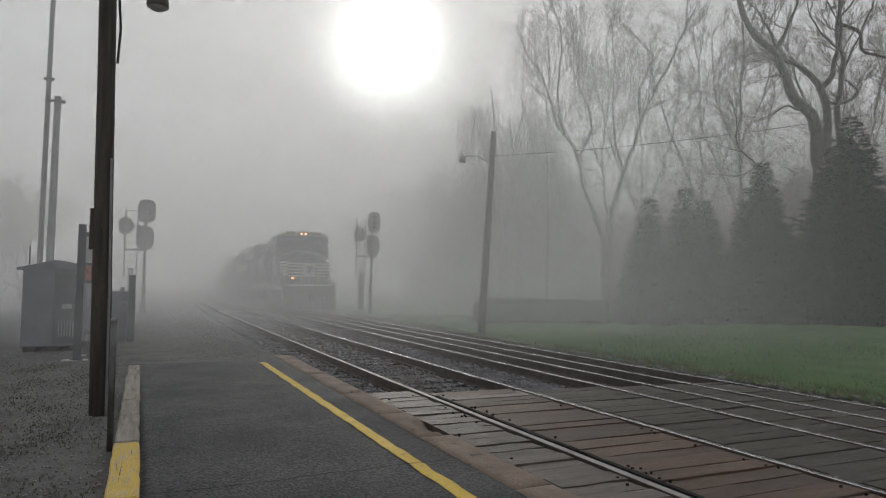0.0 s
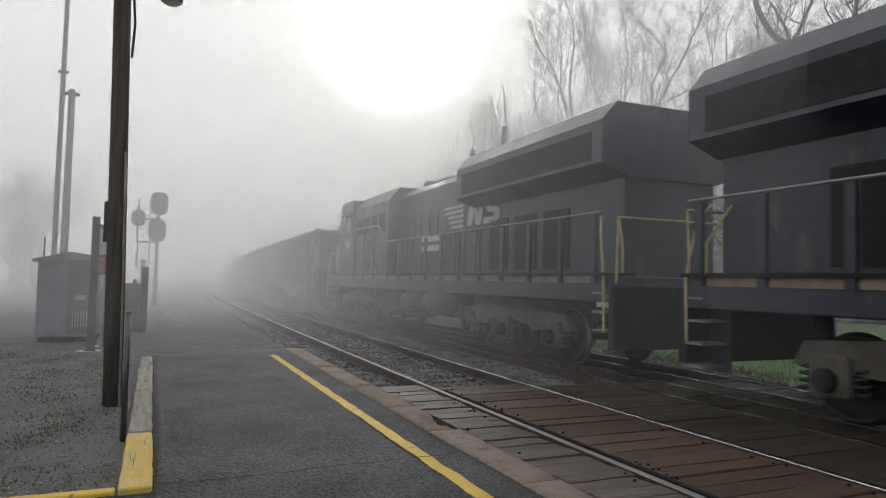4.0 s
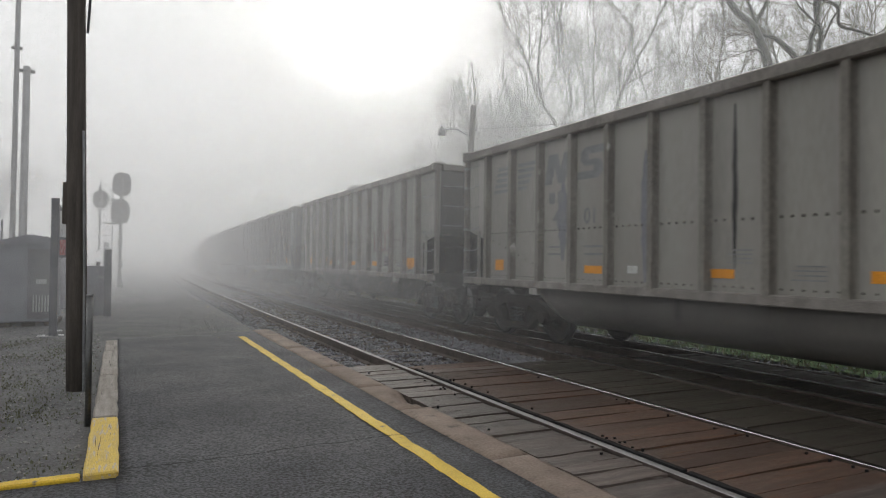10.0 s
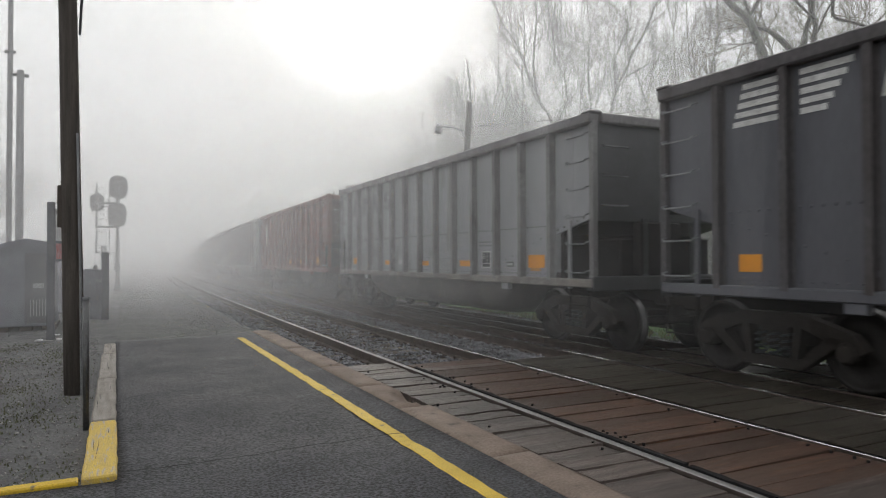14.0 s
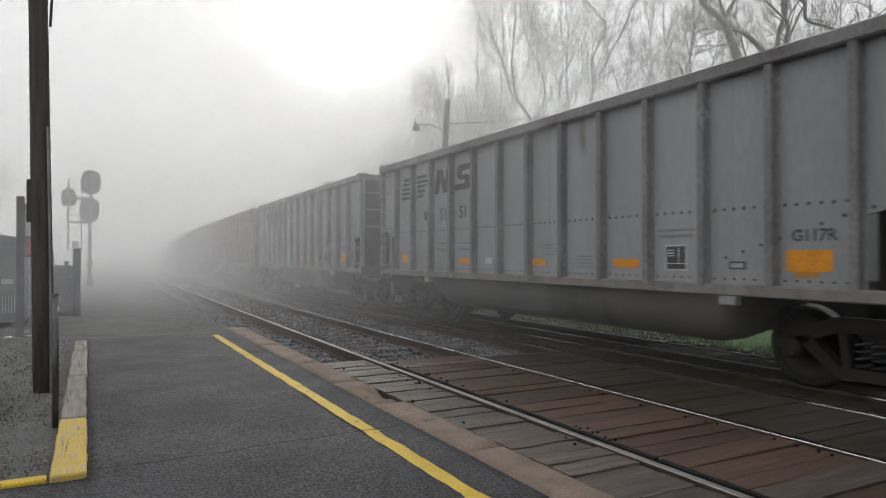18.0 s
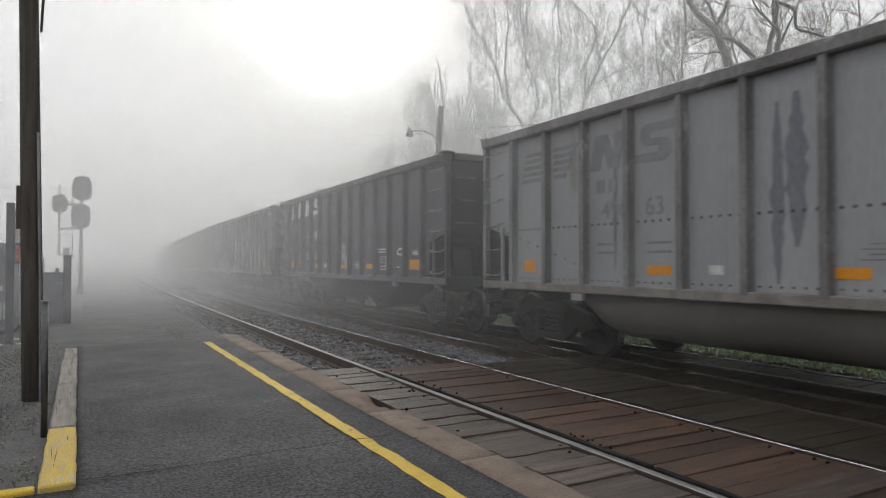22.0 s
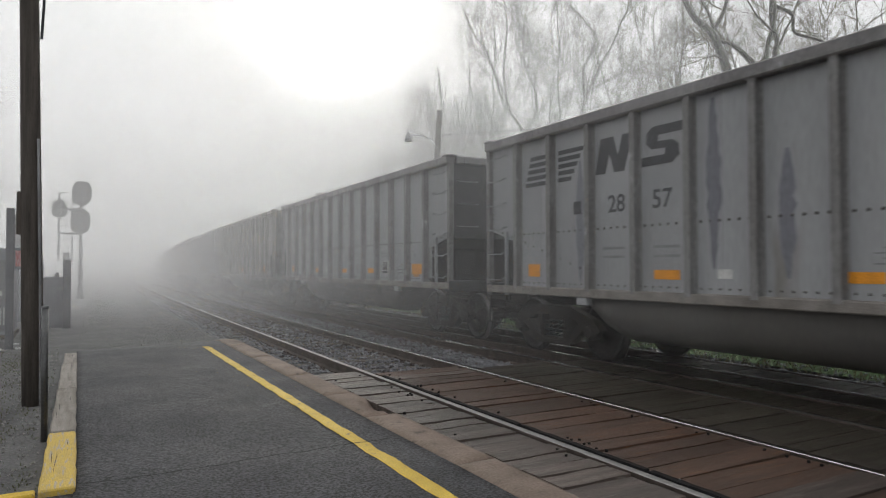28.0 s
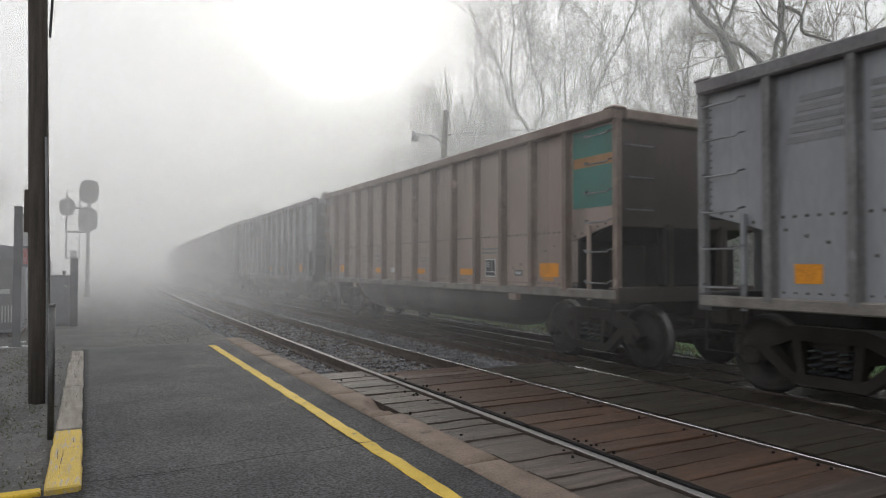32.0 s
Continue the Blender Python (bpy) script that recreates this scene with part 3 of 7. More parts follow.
bollard = tagged(empty("pipe_bollard", pose(-3.83, 6.82, -0.1)), "slim dark steel pipe bollard beside the timber", "bollard")
part("pipe", tubes(([(0, 0, 0), (-0.005, 0, 1.23)], 0.028), sides=14), mat("bollard_steel", (0.13, 0.13, 0.13), (0.09, 0.09, 0.09), 5.0, 0.35, metal=0.6), bollard, smooth=True)
part("cap", tubes(([(-0.005, 0, 1.23), (-0.005, 0, 1.25)], 0.031), sides=14), GALV, bollard)

# ---- sign posts, cabinets and the shed on the lot ----
PLASTIC = mat("sign_post_grey", (0.12, 0.12, 0.13), (0.09, 0.09, 0.1), 3.0, 0.6)
sign = tagged(empty("notice_board", pose(-4.68, 14.62, -0.1)), "grey two-post notice board on concrete footings", "notice board")
for dx, dy, h in ((0.0, 0.0, 2.68), (0.22, 0.85, 2.55)):
    part("post", boxes((dx - 0.065, dx + 0.065, dy - 0.065, dy + 0.065, 0, h), bevel=0.008), PLASTIC, sign)
    part("footing", boxes((dx - 0.28, dx + 0.2, dy - 0.2, dy + 0.2, -0.1, 0.08), bevel=0.02), mat("footing_concrete", (0.3, 0.3, 0.29), None, 4.0, 0.9, bump=0.4), sign)
    for sx in (-0.2, 0.1):
        part("anchor", boxes((dx + sx, dx + sx + 0.09, dy - 0.17, dy - 0.12, 0.08, 0.11), bevel=0.006), mat("white_anchor", (0.75, 0.75, 0.75), None, 4.0, 0.5), sign, "white anchor plate")
b0 = part("board", prisms([(0.02, 0.07), (0.06, 0.06), (0.2, 0.78), (0.16, 0.79)], "z", (1.55, 2.55)), PLASTIC, sign, "dark display board")
part("poster", prisms([(0.062, 0.1), (0.068, 0.1), (0.19, 0.72), (0.184, 0.72)], "z", (1.95, 2.45)), mat("poster_paper", (0.5, 0.5, 0.5), (0.42, 0.42, 0.42), 3.0, 0.8), sign, "pale faded poster")
part("striped_notice", prisms([(0.07, 0.12), (0.076, 0.12), (0.15, 0.5), (0.144, 0.5)], "z", (1.6, 1.9)), mat("red_notice", (0.35, 0.06, 0.06), (0.4, 0.3, 0.3), 14.0, 0.7), sign, "red and white notice")

shed = tagged(empty("equipment_shed", pose(-5.3, 17.6, -0.12)), "small grey metal railway equipment shed on blocks", "shed")
part("wall_shell", boxes((-0.62, 0.5, -0.85, 0.75, 0.18, 1.9), bevel=0.02), SHED, shed)
part("roof", prisms([(-0.72, 1.88), (0.0, 2.06), (0.62, 1.96), (0.62, 1.9), (-0.72, 1.82)], "y", (-0.95, 0.85)), SHED, shed)
part("door", boxes((-0.02, 0.44, -0.868, -0.85, 0.25, 1.75), bevel=0.004), mat("shed_door", (0.16, 0.16, 0.17), None, 2.0, 0.55), shed, "plain grey steel door")
for i in range(6):
    part("louvre", boxes((0.08 + 0.055 * i, 0.1 + 0.055 * i, -0.885, -0.868, 0.4, 0.75)), mat("pale_louvre", (0.42, 0.42, 0.42), None, 3.0, 0.5), shed)
part("plate", boxes((0.13, 0.33, -0.876, -0.868, 1.0, 1.1)), mat("pale_louvre", (0.42, 0.42, 0.42)), shed, "small pale plate")
for x in (-0.45, 0.0, 0.42):
    part("block", boxes((x - 0.12, x + 0.12, -0.8, 0.7, -0.1, 0.18)), SLEEPER, shed)
cab = tagged(empty("relay_cabinet", pose(-4.15, 19.6, -0.12)), "grey metal relay cabinet beside the shed", "cabinet")
part("housing", boxes((-0.3, 0.3, -0.3, 0.3, 0.05, 1.36), bevel=0.015), SHED, cab)
part("base", boxes((-0.33, 0.33, -0.33, 0.33, -0.1, 0.05)), mat("footing_concrete", (0.3, 0.3, 0.29)), cab)
part("door", boxes((-0.25, 0.25, -0.315, -0.3, 0.15, 1.28), bevel=0.004), SHED, cab)
part("vent", tubes(([(0.1, 0, 1.36), (0.1, 0, 1.46)], 0.05)), GALV, cab)
tall = tagged(empty("hooded_cabinet", pose(-4.95, 22.6, -0.12)), "grey gabled cabinet with a thin finial", "cabinet")
part("housing", prisms([(-0.5, 0.0), (0.5, 0.0), (0.5, 1.75), (0.3, 2.0), (-0.5, 2.05)], "y", (-0.4, 0.4)), SHED, tall)
part("finial", boxes((-0.02, 0.02, -0.02, 0.02, 2.0, 2.55), (-0.1, 0.1, -0.02, 0.02, 2.36, 2.4)), GALV, tall)
post = tagged(empty("square_post", pose(-3.81, 19.04, -0.12)), "dark square wooden marker post by the verge", "post")
part("shaft", boxes((-0.085, 0.085, -0.085, 0.085, 0, 1.78), bevel=0.01), PLASTIC, post)
part("bracket", boxes((-0.22, -0.085, -0.03, 0.03, 1.05, 1.1)), GALV, post)
for name, x, y, r, h, lab in (("radio_mast", -6.6, 24.9, 0.085, 15.0, "tall slim grey steel radio mast"), ("capped_mast", -6.32, 24.9, 0.125, 7.65, "shorter thick grey steel mast with a flat cap")):
    mast = tagged(empty(name, pose(x, y, -0.15, 0, 0.2, 0)), lab + " behind the shed", "mast")
    part("tube", tubes(([(0, 0, 0), (0, 0, h)], [r, r * 0.85]), sides=14), mat("mast_steel", (0.14, 0.14, 0.15), None, 4.0, 0.5, metal=0.3), mast, smooth=True)
    z = 8.2 if h > 10 else h - 0.15
    part("collar", tubes(([(-r * 1.8, 0, z), (r * 1.8, 0, z)], 0.06), sides=8), DARK_METAL, mast)
whip = tagged(empty("whip_antenna", pose(-6.05, 18.6, 0)), "thin whip antenna behind the shed", "antenna")
part("rod", tubes(([(0, 0, -0.2), (0, 0, 2.32)], 0.018)), DARK_METAL, whip)


# ---- colour-light signals ----
def signal(at, turn, mirror, label):
    s = tagged(empty("railway_signal", pose(*at, 0, 0, turn)), label, "railway signal", group="signals beside the tracks")
    steel, black = mat("signal_steel", (0.1, 0.1, 0.105), None, 4.0, 0.5, metal=0.4), mat("signal_black", (0.018, 0.018, 0.02), None, 4.0, 0.6)
    part("mast", tubes(([(0, 0, 0), (0, 0, 0.3), (0, 0, 0.9), (0, 0, 5.5)], [0.22, 0.16, 0.085, 0.07]), sides=12), steel, s)
    part("base", boxes((-0.45, 0.45, -0.45, 0.45, -0.4, 0.03)), mat("footing_concrete", (0.3, 0.3, 0.29)), s)
    part("junction", tubes(([(0, 0, 1.05), (0, 0, 1.15), (0, 0, 1.45), (0, 0, 1.55)], [0.08, 0.15, 0.15, 0.08]), sides=12), steel, s)
    for x, z, a, b in ((0.05, 5.35, 0.44, 0.6), (0.0, 3.95, 0.44, 0.6), (-0.92 * mirror, 4.55, 0.34, 0.43)):
        outline = []
        for i in range(28):
            t = math.tau * i / 28
            c, d = math.cos(t), math.sin(t)
            outline.append((x + a * math.copysign(abs(c) ** 0.72, c), z + b * math.copysign(abs(d) ** 0.72, d)))
        head = part("head", prisms(outline, "y", (-0.16, -0.12)), black, s, "oval black target plate")
        for dz in (-b * 0.5, 0, b * 0.5):
            part("visor", tubes(([(x, -0.16, z + dz), (x, -0.42, z + dz + 0.02)], 0.1), sides=10), black, head)
        part("mount", boxes((min(x, 0), max(x, 0) + 0.02, -0.12, -0.05, z - 0.04, z + 0.04)), steel, s)
    for x in (-0.95 * mirror, -0.38 * mirror):
        part("ladder_rail", boxes((x - 0.025, x + 0.025, 0.08, 0.13, 1.9 if x == -0.38 * mirror else 2.0, 5.55)), steel, s)
    for i in range(11):
        part("ladder_rung", boxes((min(-0.95 * mirror, -0.38 * mirror), max(-0.95 * mirror, -0.38 * mirror), 0.09, 0.12, 2.05 + 0.33 * i, 2.08 + 0.33 * i)), steel, s)
    for z in (2.0, 3.3, 4.5):
        part("landing", boxes((min(-0.95 * mirror, 0.05), max(-0.95 * mirror, 0.05), -0.3, 0.35, z, z + 0.05)), steel, s)
        for x in (-0.95 * mirror, 0.12 * mirror):
            part("guard", boxes((x - 0.02, x + 0.02, -0.3, -0.27, z, z + 0.75)), steel, s)
    part("conduit_box", boxes((-0.62 * mirror - 0.14, -0.62 * mirror + 0.14, -0.05, 0.15, 0.3, 2.4), bevel=0.02), steel, s)
    return s


signal((-3.47, 37.9, -0.2), -6, 1, "black three-head railway signal with ladder on gravel")
signal((8.55, 37.1, -0.2), 14, 1, "black three-head railway signal with ladder on the lawn")

# ---- lamp pole across the tracks, its wire ----
far = tagged(empty("lamp_pole", pose(7.11, 20.54, -0.2)), "weathered wooden lamp pole with a curved bracket arm", "lamp pole")
part("pole", tubes(([(0, 0, 0), (0.33, -0.17, 7.1)], [0.14, 0.1]), sides=12), BARK_POLE, far, smooth=True)
part("arm", tubes(([(0.26, -0.13, 5.75), (0.1, -0.05, 6.08), (-0.15, 0.05, 6.22), (-0.45, 0.2, 6.25), (-0.66, 0.29, 6.18)], 0.025)), GALV, far)
part("lamp_hood", tubes(([(-0.66, 0.29, 6.02), (-0.66, 0.29, 6.12), (-0.66, 0.29, 6.28), (-0.66, 0.29, 6.36)], [0.13, 0.13, 0.06, 0.03]), sides=14), GALV, far, "small hooded street lamp")
part("insulator", tubes(([(0.36, -0.17, 6.25), (0.46, -0.2, 6.25)], 0.05)), DARK_METAL, far)
wire = tagged(new("overhead_wire"), "thin dark overhead wire from the lamp pole", "wire")
pts = [Vector((7.43, 20.35, 6.05)).lerp(Vector((24.5, -0.5, 9.2)), i / 24) - Vector((0, 0, 1.0 * (1 - (2 * i / 24 - 1) ** 2))) for i in range(25)]
part("strand", tubes((pts, 0.013), sides=5), DARK_METAL, wire)


# ---- hedge and trees ----
def leaf_cloud(bm, points, size, flat=0.6):
    for p in points:
        a = Vector((random.gauss(0, 1), random.gauss(0, 1), random.gauss(0, flat))).normalized() * size * random.uniform(0.5, 1.3)
        b = a.orthogonal().normalized().lerp(Vector((random.gauss(0, 1), random.gauss(0, 1), random.gauss(0, 1))).normalized(), 0.5) * size * random.uniform(0.3, 0.7)
        bm.faces.new([bm.verts.new(p + q) for q in (-a, b, a)])


bm = bmesh.new()
bmesh.ops.create_grid(bm, x_segments=40, y_segments=10, size=0.5)
hedge_core = bmesh.new()
box(hedge_core, -2.95, 2.95, -0.75, 0.75, 0.0, 1.12, bevel=0.2)
bm.free()
hedge = tagged(empty("hedge", pose(12.7, 25.5, -0.15, 0, 0, -18)), "long low clipped dark hedge on the lawn", "hedge")
part("core", hedge_core, HEDGE, hedge)
bm = bmesh.new()
spots = []
for _ in range(9000):
    x, y, z = random.uniform(-3.05, 3.05), random.uniform(-0.85, 0.85), random.uniform(0.02, 1.25)
    if abs(x) > 2.85 or abs(y) > 0.68 or z > 1.05:
        spots.append(Vector((x, y, z - 0.1 * noise.noise(Vector((x, y, z))))))
leaf_cloud(bm, spots, 0.05)
tagged(part("foliage", bm, HEDGE, hedge), kind="stuff")


def conifer(x, y, height, width, seed):
    """A dense evergreen: whorls of drooping boughs, each a fan of flat sprays, round a dark core."""
    rnd = random.Random(seed)
    t = tagged(empty("conifer", pose(x, y, -0.2, 0, 0, rnd.uniform(0, 360))), "dark dense evergreen conifer at the lawn's edge", "conifer tree", group="conifers along the lawn")
    part("trunk", tubes(([(0, 0, 0), (0, 0, height * 0.97)], [0.16, 0.02]), sides=6), BARK, t)
    v, f = [], []
    z = 0.25
    while z < height - 0.1:
        r = width * (1 - z / height) ** 0.8 * rnd.uniform(0.8, 1.08) + 0.1
        n = max(5, int(7 * r) + 3)
        for i in range(n):
            a = math.tau * (i + rnd.uniform(-0.4, 0.4)) / n
            reach, tip = r * rnd.uniform(0.7, 1.08), rnd.uniform(-0.1, 0.35)
            along = max(3, int(reach / 0.22))
            for j in range(along):
                q = 0.35 + 0.65 * (j + 1) / along
                px, py, pz = math.cos(a) * reach * q, math.sin(a) * reach * q, z - 0.35 * reach * q + tip * reach * q * q
                for side in (-1, 0, 1):
                    b, s = a + side * rnd.uniform(0.5, 1.0), (0.25 if side else 0.3) * (1.2 - 0.4 * q) * rnd.uniform(0.6, 1.3)
                    i0, w, h = len(v), 0.3 * s, rnd.uniform(-0.5, 0.6) * s
                    ux, uy = math.cos(b), math.sin(b)
                    v += [(px - uy * w, py + ux * w, pz - 0.1 * s), (px + uy * w, py - ux * w, pz - 0.1 * s), (px + ux * s, py + uy * s, pz + h), (px + ux * s * 0.4, py + uy * s * 0.4, pz + 0.16 * s)]
                    f += [(i0, i0 + 2, i0 + 3), (i0 + 1, i0 + 3, i0 + 2), (i0, i0 + 3, i0 + 1)]
        z += 0.13 + 0.07 * rnd.random()
    me = bpy.data.meshes.new("crown")
    me.from_pydata(v, [], f)
    me.materials.append(NEEDLE)
    cr = tagged(new("crown", me), kind="stuff")
    cr.parent = t
    bm = bmesh.new()
    tube(bm, [(0, 0, 0.15), (0, 0, height * 0.25), (0, 0, height * 0.6), (0, 0, height * 0.9)], [width * 0.72, width * 0.58, width * 0.3, 0.03], 11)
    for v in bm.verts:
        v.co *= 1 + 0.2 * noise.noise(v.co * 1.3 + Vector((seed, 0, 0)))
    part("inner_crown", bm, NEEDLE, t)
    return t


for i, (x, y, h, w) in enumerate(((17.9, 24.4, 6.0, 1.9), (20.4, 24.7, 6.8, 1.9), (22.2, 25.2, 6.0, 2.2), (24.8, 24.0, 8.3, 2.9), (26.8, 25.5, 7.4, 2.6), (29.4, 22.4, 10.8, 4.2), (32.0, 19.5, 9.0, 2.4), (34.5, 17.0, 10.0, 2.6), (27.6, 22.6, 8.0, 2.6), (18.9, 25.8, 5.4, 1.8), (31.5, 24.5, 9.5, 2.8), (23.4, 26.5, 6.6, 2.2), (37.5, 14.0, 11.0, 2.8))):
    conifer(x, y, h, w, 50 + i)


def bare_tree(x, y, height, seed, stems, spread, leaves, label, radius=0.35, depth=6, limbs=()):
    """A leafless or budding tree: forking tapered limbs, fine twigs and a haze of small buds."""
    rnd = random.Random(seed)
    t = tagged(empty("tree", pose(x, y, -0.3)), label, "tree", group="trees behind the lawn")
    wood, fine, buds = bmesh.new(), [[], []], []

    def grow(p, d, length, r, level):
        pts, q, dd = [p], p, d
        steps = 4 if level < 3 else 3
        for i in range(steps):
            dd = (dd + Vector((rnd.gauss(0, 0.22), rnd.gauss(0, 0.22), rnd.gauss(0.05, 0.1)))).normalized()
            q = q + dd * length / steps
            pts.append(q)
        r1 = r * (0.62 if level < depth else 0.3)
        if level < 4:
            tube(wood, pts, [r + (r1 - r) * i / steps for i in range(steps + 1)], 8 if level < 2 else 5, cap=False)
        else:
            v, f = fine
            side = dd.orthogonal().normalized()
            up = dd.cross(side)
            for a, b in zip(pts, pts[1:]):
                i = len(v)
                w = max(r, 0.02)
                v += [a + side * w, a - side * w * 0.5 + up * w, a - side * w * 0.5 - up * w, b]
                f += [(i, i + 1, i + 3), (i + 1, i + 2, i + 3), (i + 2, i, i + 3)]
        if level >= depth:
            buds.extend(pts[1:])
            v, f = fine
            for q0 in pts[1:]:
                for _ in range(2):
                    e = q0 + (dd + Vector((rnd.gauss(0, 0.6), rnd.gauss(0, 0.6), rnd.gauss(0.1, 0.5)))).normalized() * rnd.uniform(0.3, 0.75)
                    o = (e - q0).orthogonal().normalized() * 0.018
                    i = len(v)
                    v += [q0 + o, q0 - o, e]
                    f.append((i, i + 1, i + 2))
            return
        for k in range(rnd.choice((2, 3)) if level < 3 else 3):
            a = pts[-1] if k == 0 else pts[rnd.choice((-1, -2))]
            ang = spread * rnd.uniform(0.5, 1.2)
            axis = Vector((rnd.gauss(0, 1), rnd.gauss(0, 1), rnd.gauss(0, 0.4))).normalized()
            nd = (dd * math.cos(ang) + axis * math.sin(ang)).normalized()
            grow(a, nd, length * rnd.uniform(0.62, 0.85), r1 * rnd.uniform(0.7, 1.0), level + 1)

    for s in range(stems):
        a = math.tau * s / stems + rnd.uniform(0, 1)
        lean = 0.12 if stems == 1 else 0.35
        grow(Vector((0, 0, 0)), Vector((math.cos(a) * lean, math.sin(a) * lean, 1)).normalized(), height * 0.3, radius, 0)
    for r0, r1, line in limbs:
        pts = [Vector((0.91 * a, -0.415 * a + rnd.uniform(-0.3, 0.3), z)) for a, z in line]
        n = len(pts) - 1
        tube(wood, pts, [r0 + (r1 - r0) * i / n for i in range(n + 1)], 9, cap=False)
        for i in range(1, n + 1):
            d = (pts[i] - pts[i - 1]).normalized()
            for _ in range(3 if i == n else 1):
                bend_by = Vector((rnd.gauss(0, 0.7), rnd.gauss(0, 0.7), rnd.gauss(0.2, 0.4)))
                grow(pts[i], (d + bend_by).normalized(), rnd.uniform(2.0, 3.2), r1 * 0.8, 2 if i == n else 3)
    part("trunk", wood, BARK, t, smooth=True)
    me = bpy.data.meshes.new("twigs")
    me.from_pydata([tuple(q) for q in fine[0]], [], fine[1])
    me.materials.append(TWIG)
    tw = tagged(new("twigs", me), kind="stuff")
    tw.parent = t
    if leaves:
        bm = bmesh.new()
        leaf_cloud(bm, [p + Vector((rnd.gauss(0, 0.15), rnd.gauss(0, 0.15), rnd.gauss(0, 0.15))) for p in buds if rnd.random() < leaves * 0.4], 0.055)
        tagged(part("buds", bm, BUD, t, "sparse pale green buds"), kind="stuff")
    return t


BUD = mat("young_leaf", (0.13, 0.14, 0.06), (0.1, 0.1, 0.05), 1.0, 0.8, bump=0.0)


def spline(points, n=5):
    """A smooth line through points."""
    p = [Vector(q) for q in points]
    p = [2 * p[0] - p[1]] + p + [2 * p[-1] - p[-2]]
    out = []
    for a, b, c, d in zip(p, p[1:], p[2:], p[3:]):
        for k in range(n):
            u = k / n
            out.append(0.5 * (2 * b + (c - a) * u + (2 * a - 5 * b + 4 * c - d) * u * u + (3 * b - a - 3 * c + d) * u ** 3))
    return out + [p[-2]]


def limbed_tree(x, y, seed, limbs, reach, label, every=0.8, start=0.35, upward=0.35, leaves=0.3, stout=0.72):
    """A tree of a few heavy limbs, each a line of (across, up) and two radii, with boughs, branches and twigs along them."""
    rnd = random.Random(seed)
    t = tagged(empty("tree", pose(x, y, -0.3)), label, "tree", group="trees behind the lawn")
    wood, v, f, buds = bmesh.new(), [], [], []

    def strip(a, b, w0, w1):
        d = b - a
        o = d.orthogonal().normalized()
        u = d.normalized().cross(o)
        i = len(v)
        v.extend([a + o * w0, a - o * w0 * 0.5 + u * w0, a - o * w0 * 0.5 - u * w0, b + o * w1, b - o * w1 * 0.5 + u * w1, b - o * w1 * 0.5 - u * w1])
        f.extend([(i, i + 1, i + 4, i + 3), (i + 1, i + 2, i + 5, i + 4), (i + 2, i, i + 3, i + 5)])

    def twig(p, d, length, r, level):
        steps, q, dd = 3, p, d
        for i in range(steps):
            dd = (dd + Vector((rnd.gauss(0, 0.13), rnd.gauss(0, 0.13), rnd.gauss(0.04, 0.1)))).normalized()
            e = q + dd * length / steps
            k0, k1 = 1 - 0.6 * i / steps, 1 - 0.6 * (i + 1) / steps
            strip(q, e, max(r * k0, 0.008), max(r * k1, 0.006))
            q = e
            if level < 3:
                for _ in range(2):
                    turn = Vector((rnd.gauss(0, 1), rnd.gauss(0, 1), rnd.gauss(0.25, 0.7))).normalized()
                    twig(q, (dd + turn * rnd.uniform(0.5, 1.0)).normalized(), length * rnd.uniform(0.5, 0.8), r * k1 * 0.5, level + 1)
            else:
                buds.append(q)

    for r0, r1, line in limbs:
        pts = spline([(0.906 * a, -0.423 * a + 0.25 * rnd.uniform(-1, 1) * min(1.0, z / 6), z) for a, z in line])
        n = len(pts) - 1
        pts = [q + Vector((noise.noise(q * 0.9), noise.noise(q * 0.9 + Vector((9, 0, 0))), 0)) * 0.22 for q in pts]
        tube(wood, pts, [stout * (r0 + (r1 - r0) * (i / n) ** 0.7) for i in range(n + 1)], 8, cap=False)
        run = 0.0
        for i in range(1, n + 1):
            run += (pts[i] - pts[i - 1]).length
            if i / n > start and run > every:
                run = 0.0
                r = (r0 + (r1 - r0) * i / n) * 0.45
                d = (pts[i] - pts[i - 1]).normalized()
                out = Vector((rnd.gauss(0, 1), rnd.gauss(0, 1), rnd.gauss(0, 0.5))).normalized()
                twig(pts[i], (d * 0.5 + out + Vector((0, 0, upward))).normalized(), reach * rnd.uniform(0.6, 1.2), min(r, 0.05), 1)
        for _ in range(2):
            out = Vector((rnd.gauss(0, 1), rnd.gauss(0, 1), rnd.gauss(0, 0.6))).normalized()
            twig(pts[-1], ((pts[-1] - pts[-2]).normalized() + out * 0.5).normalized(), reach, r1 * 0.8, 1)
    part("trunk", wood, BARK, t, smooth=True)
    me = bpy.data.meshes.new("twigs")
    me.from_pydata([tuple(q) for q in v], [], f)
    me.materials.append(TWIG)
    tagged(new("twigs", me), kind="stuff").parent = t
    bm = bmesh.new()
    leaf_cloud(bm, [p for p in buds if rnd.random() < leaves], 0.035)
    tagged(part("buds", bm, BUD, t, "sparse pale green buds"), kind="stuff")
    return t


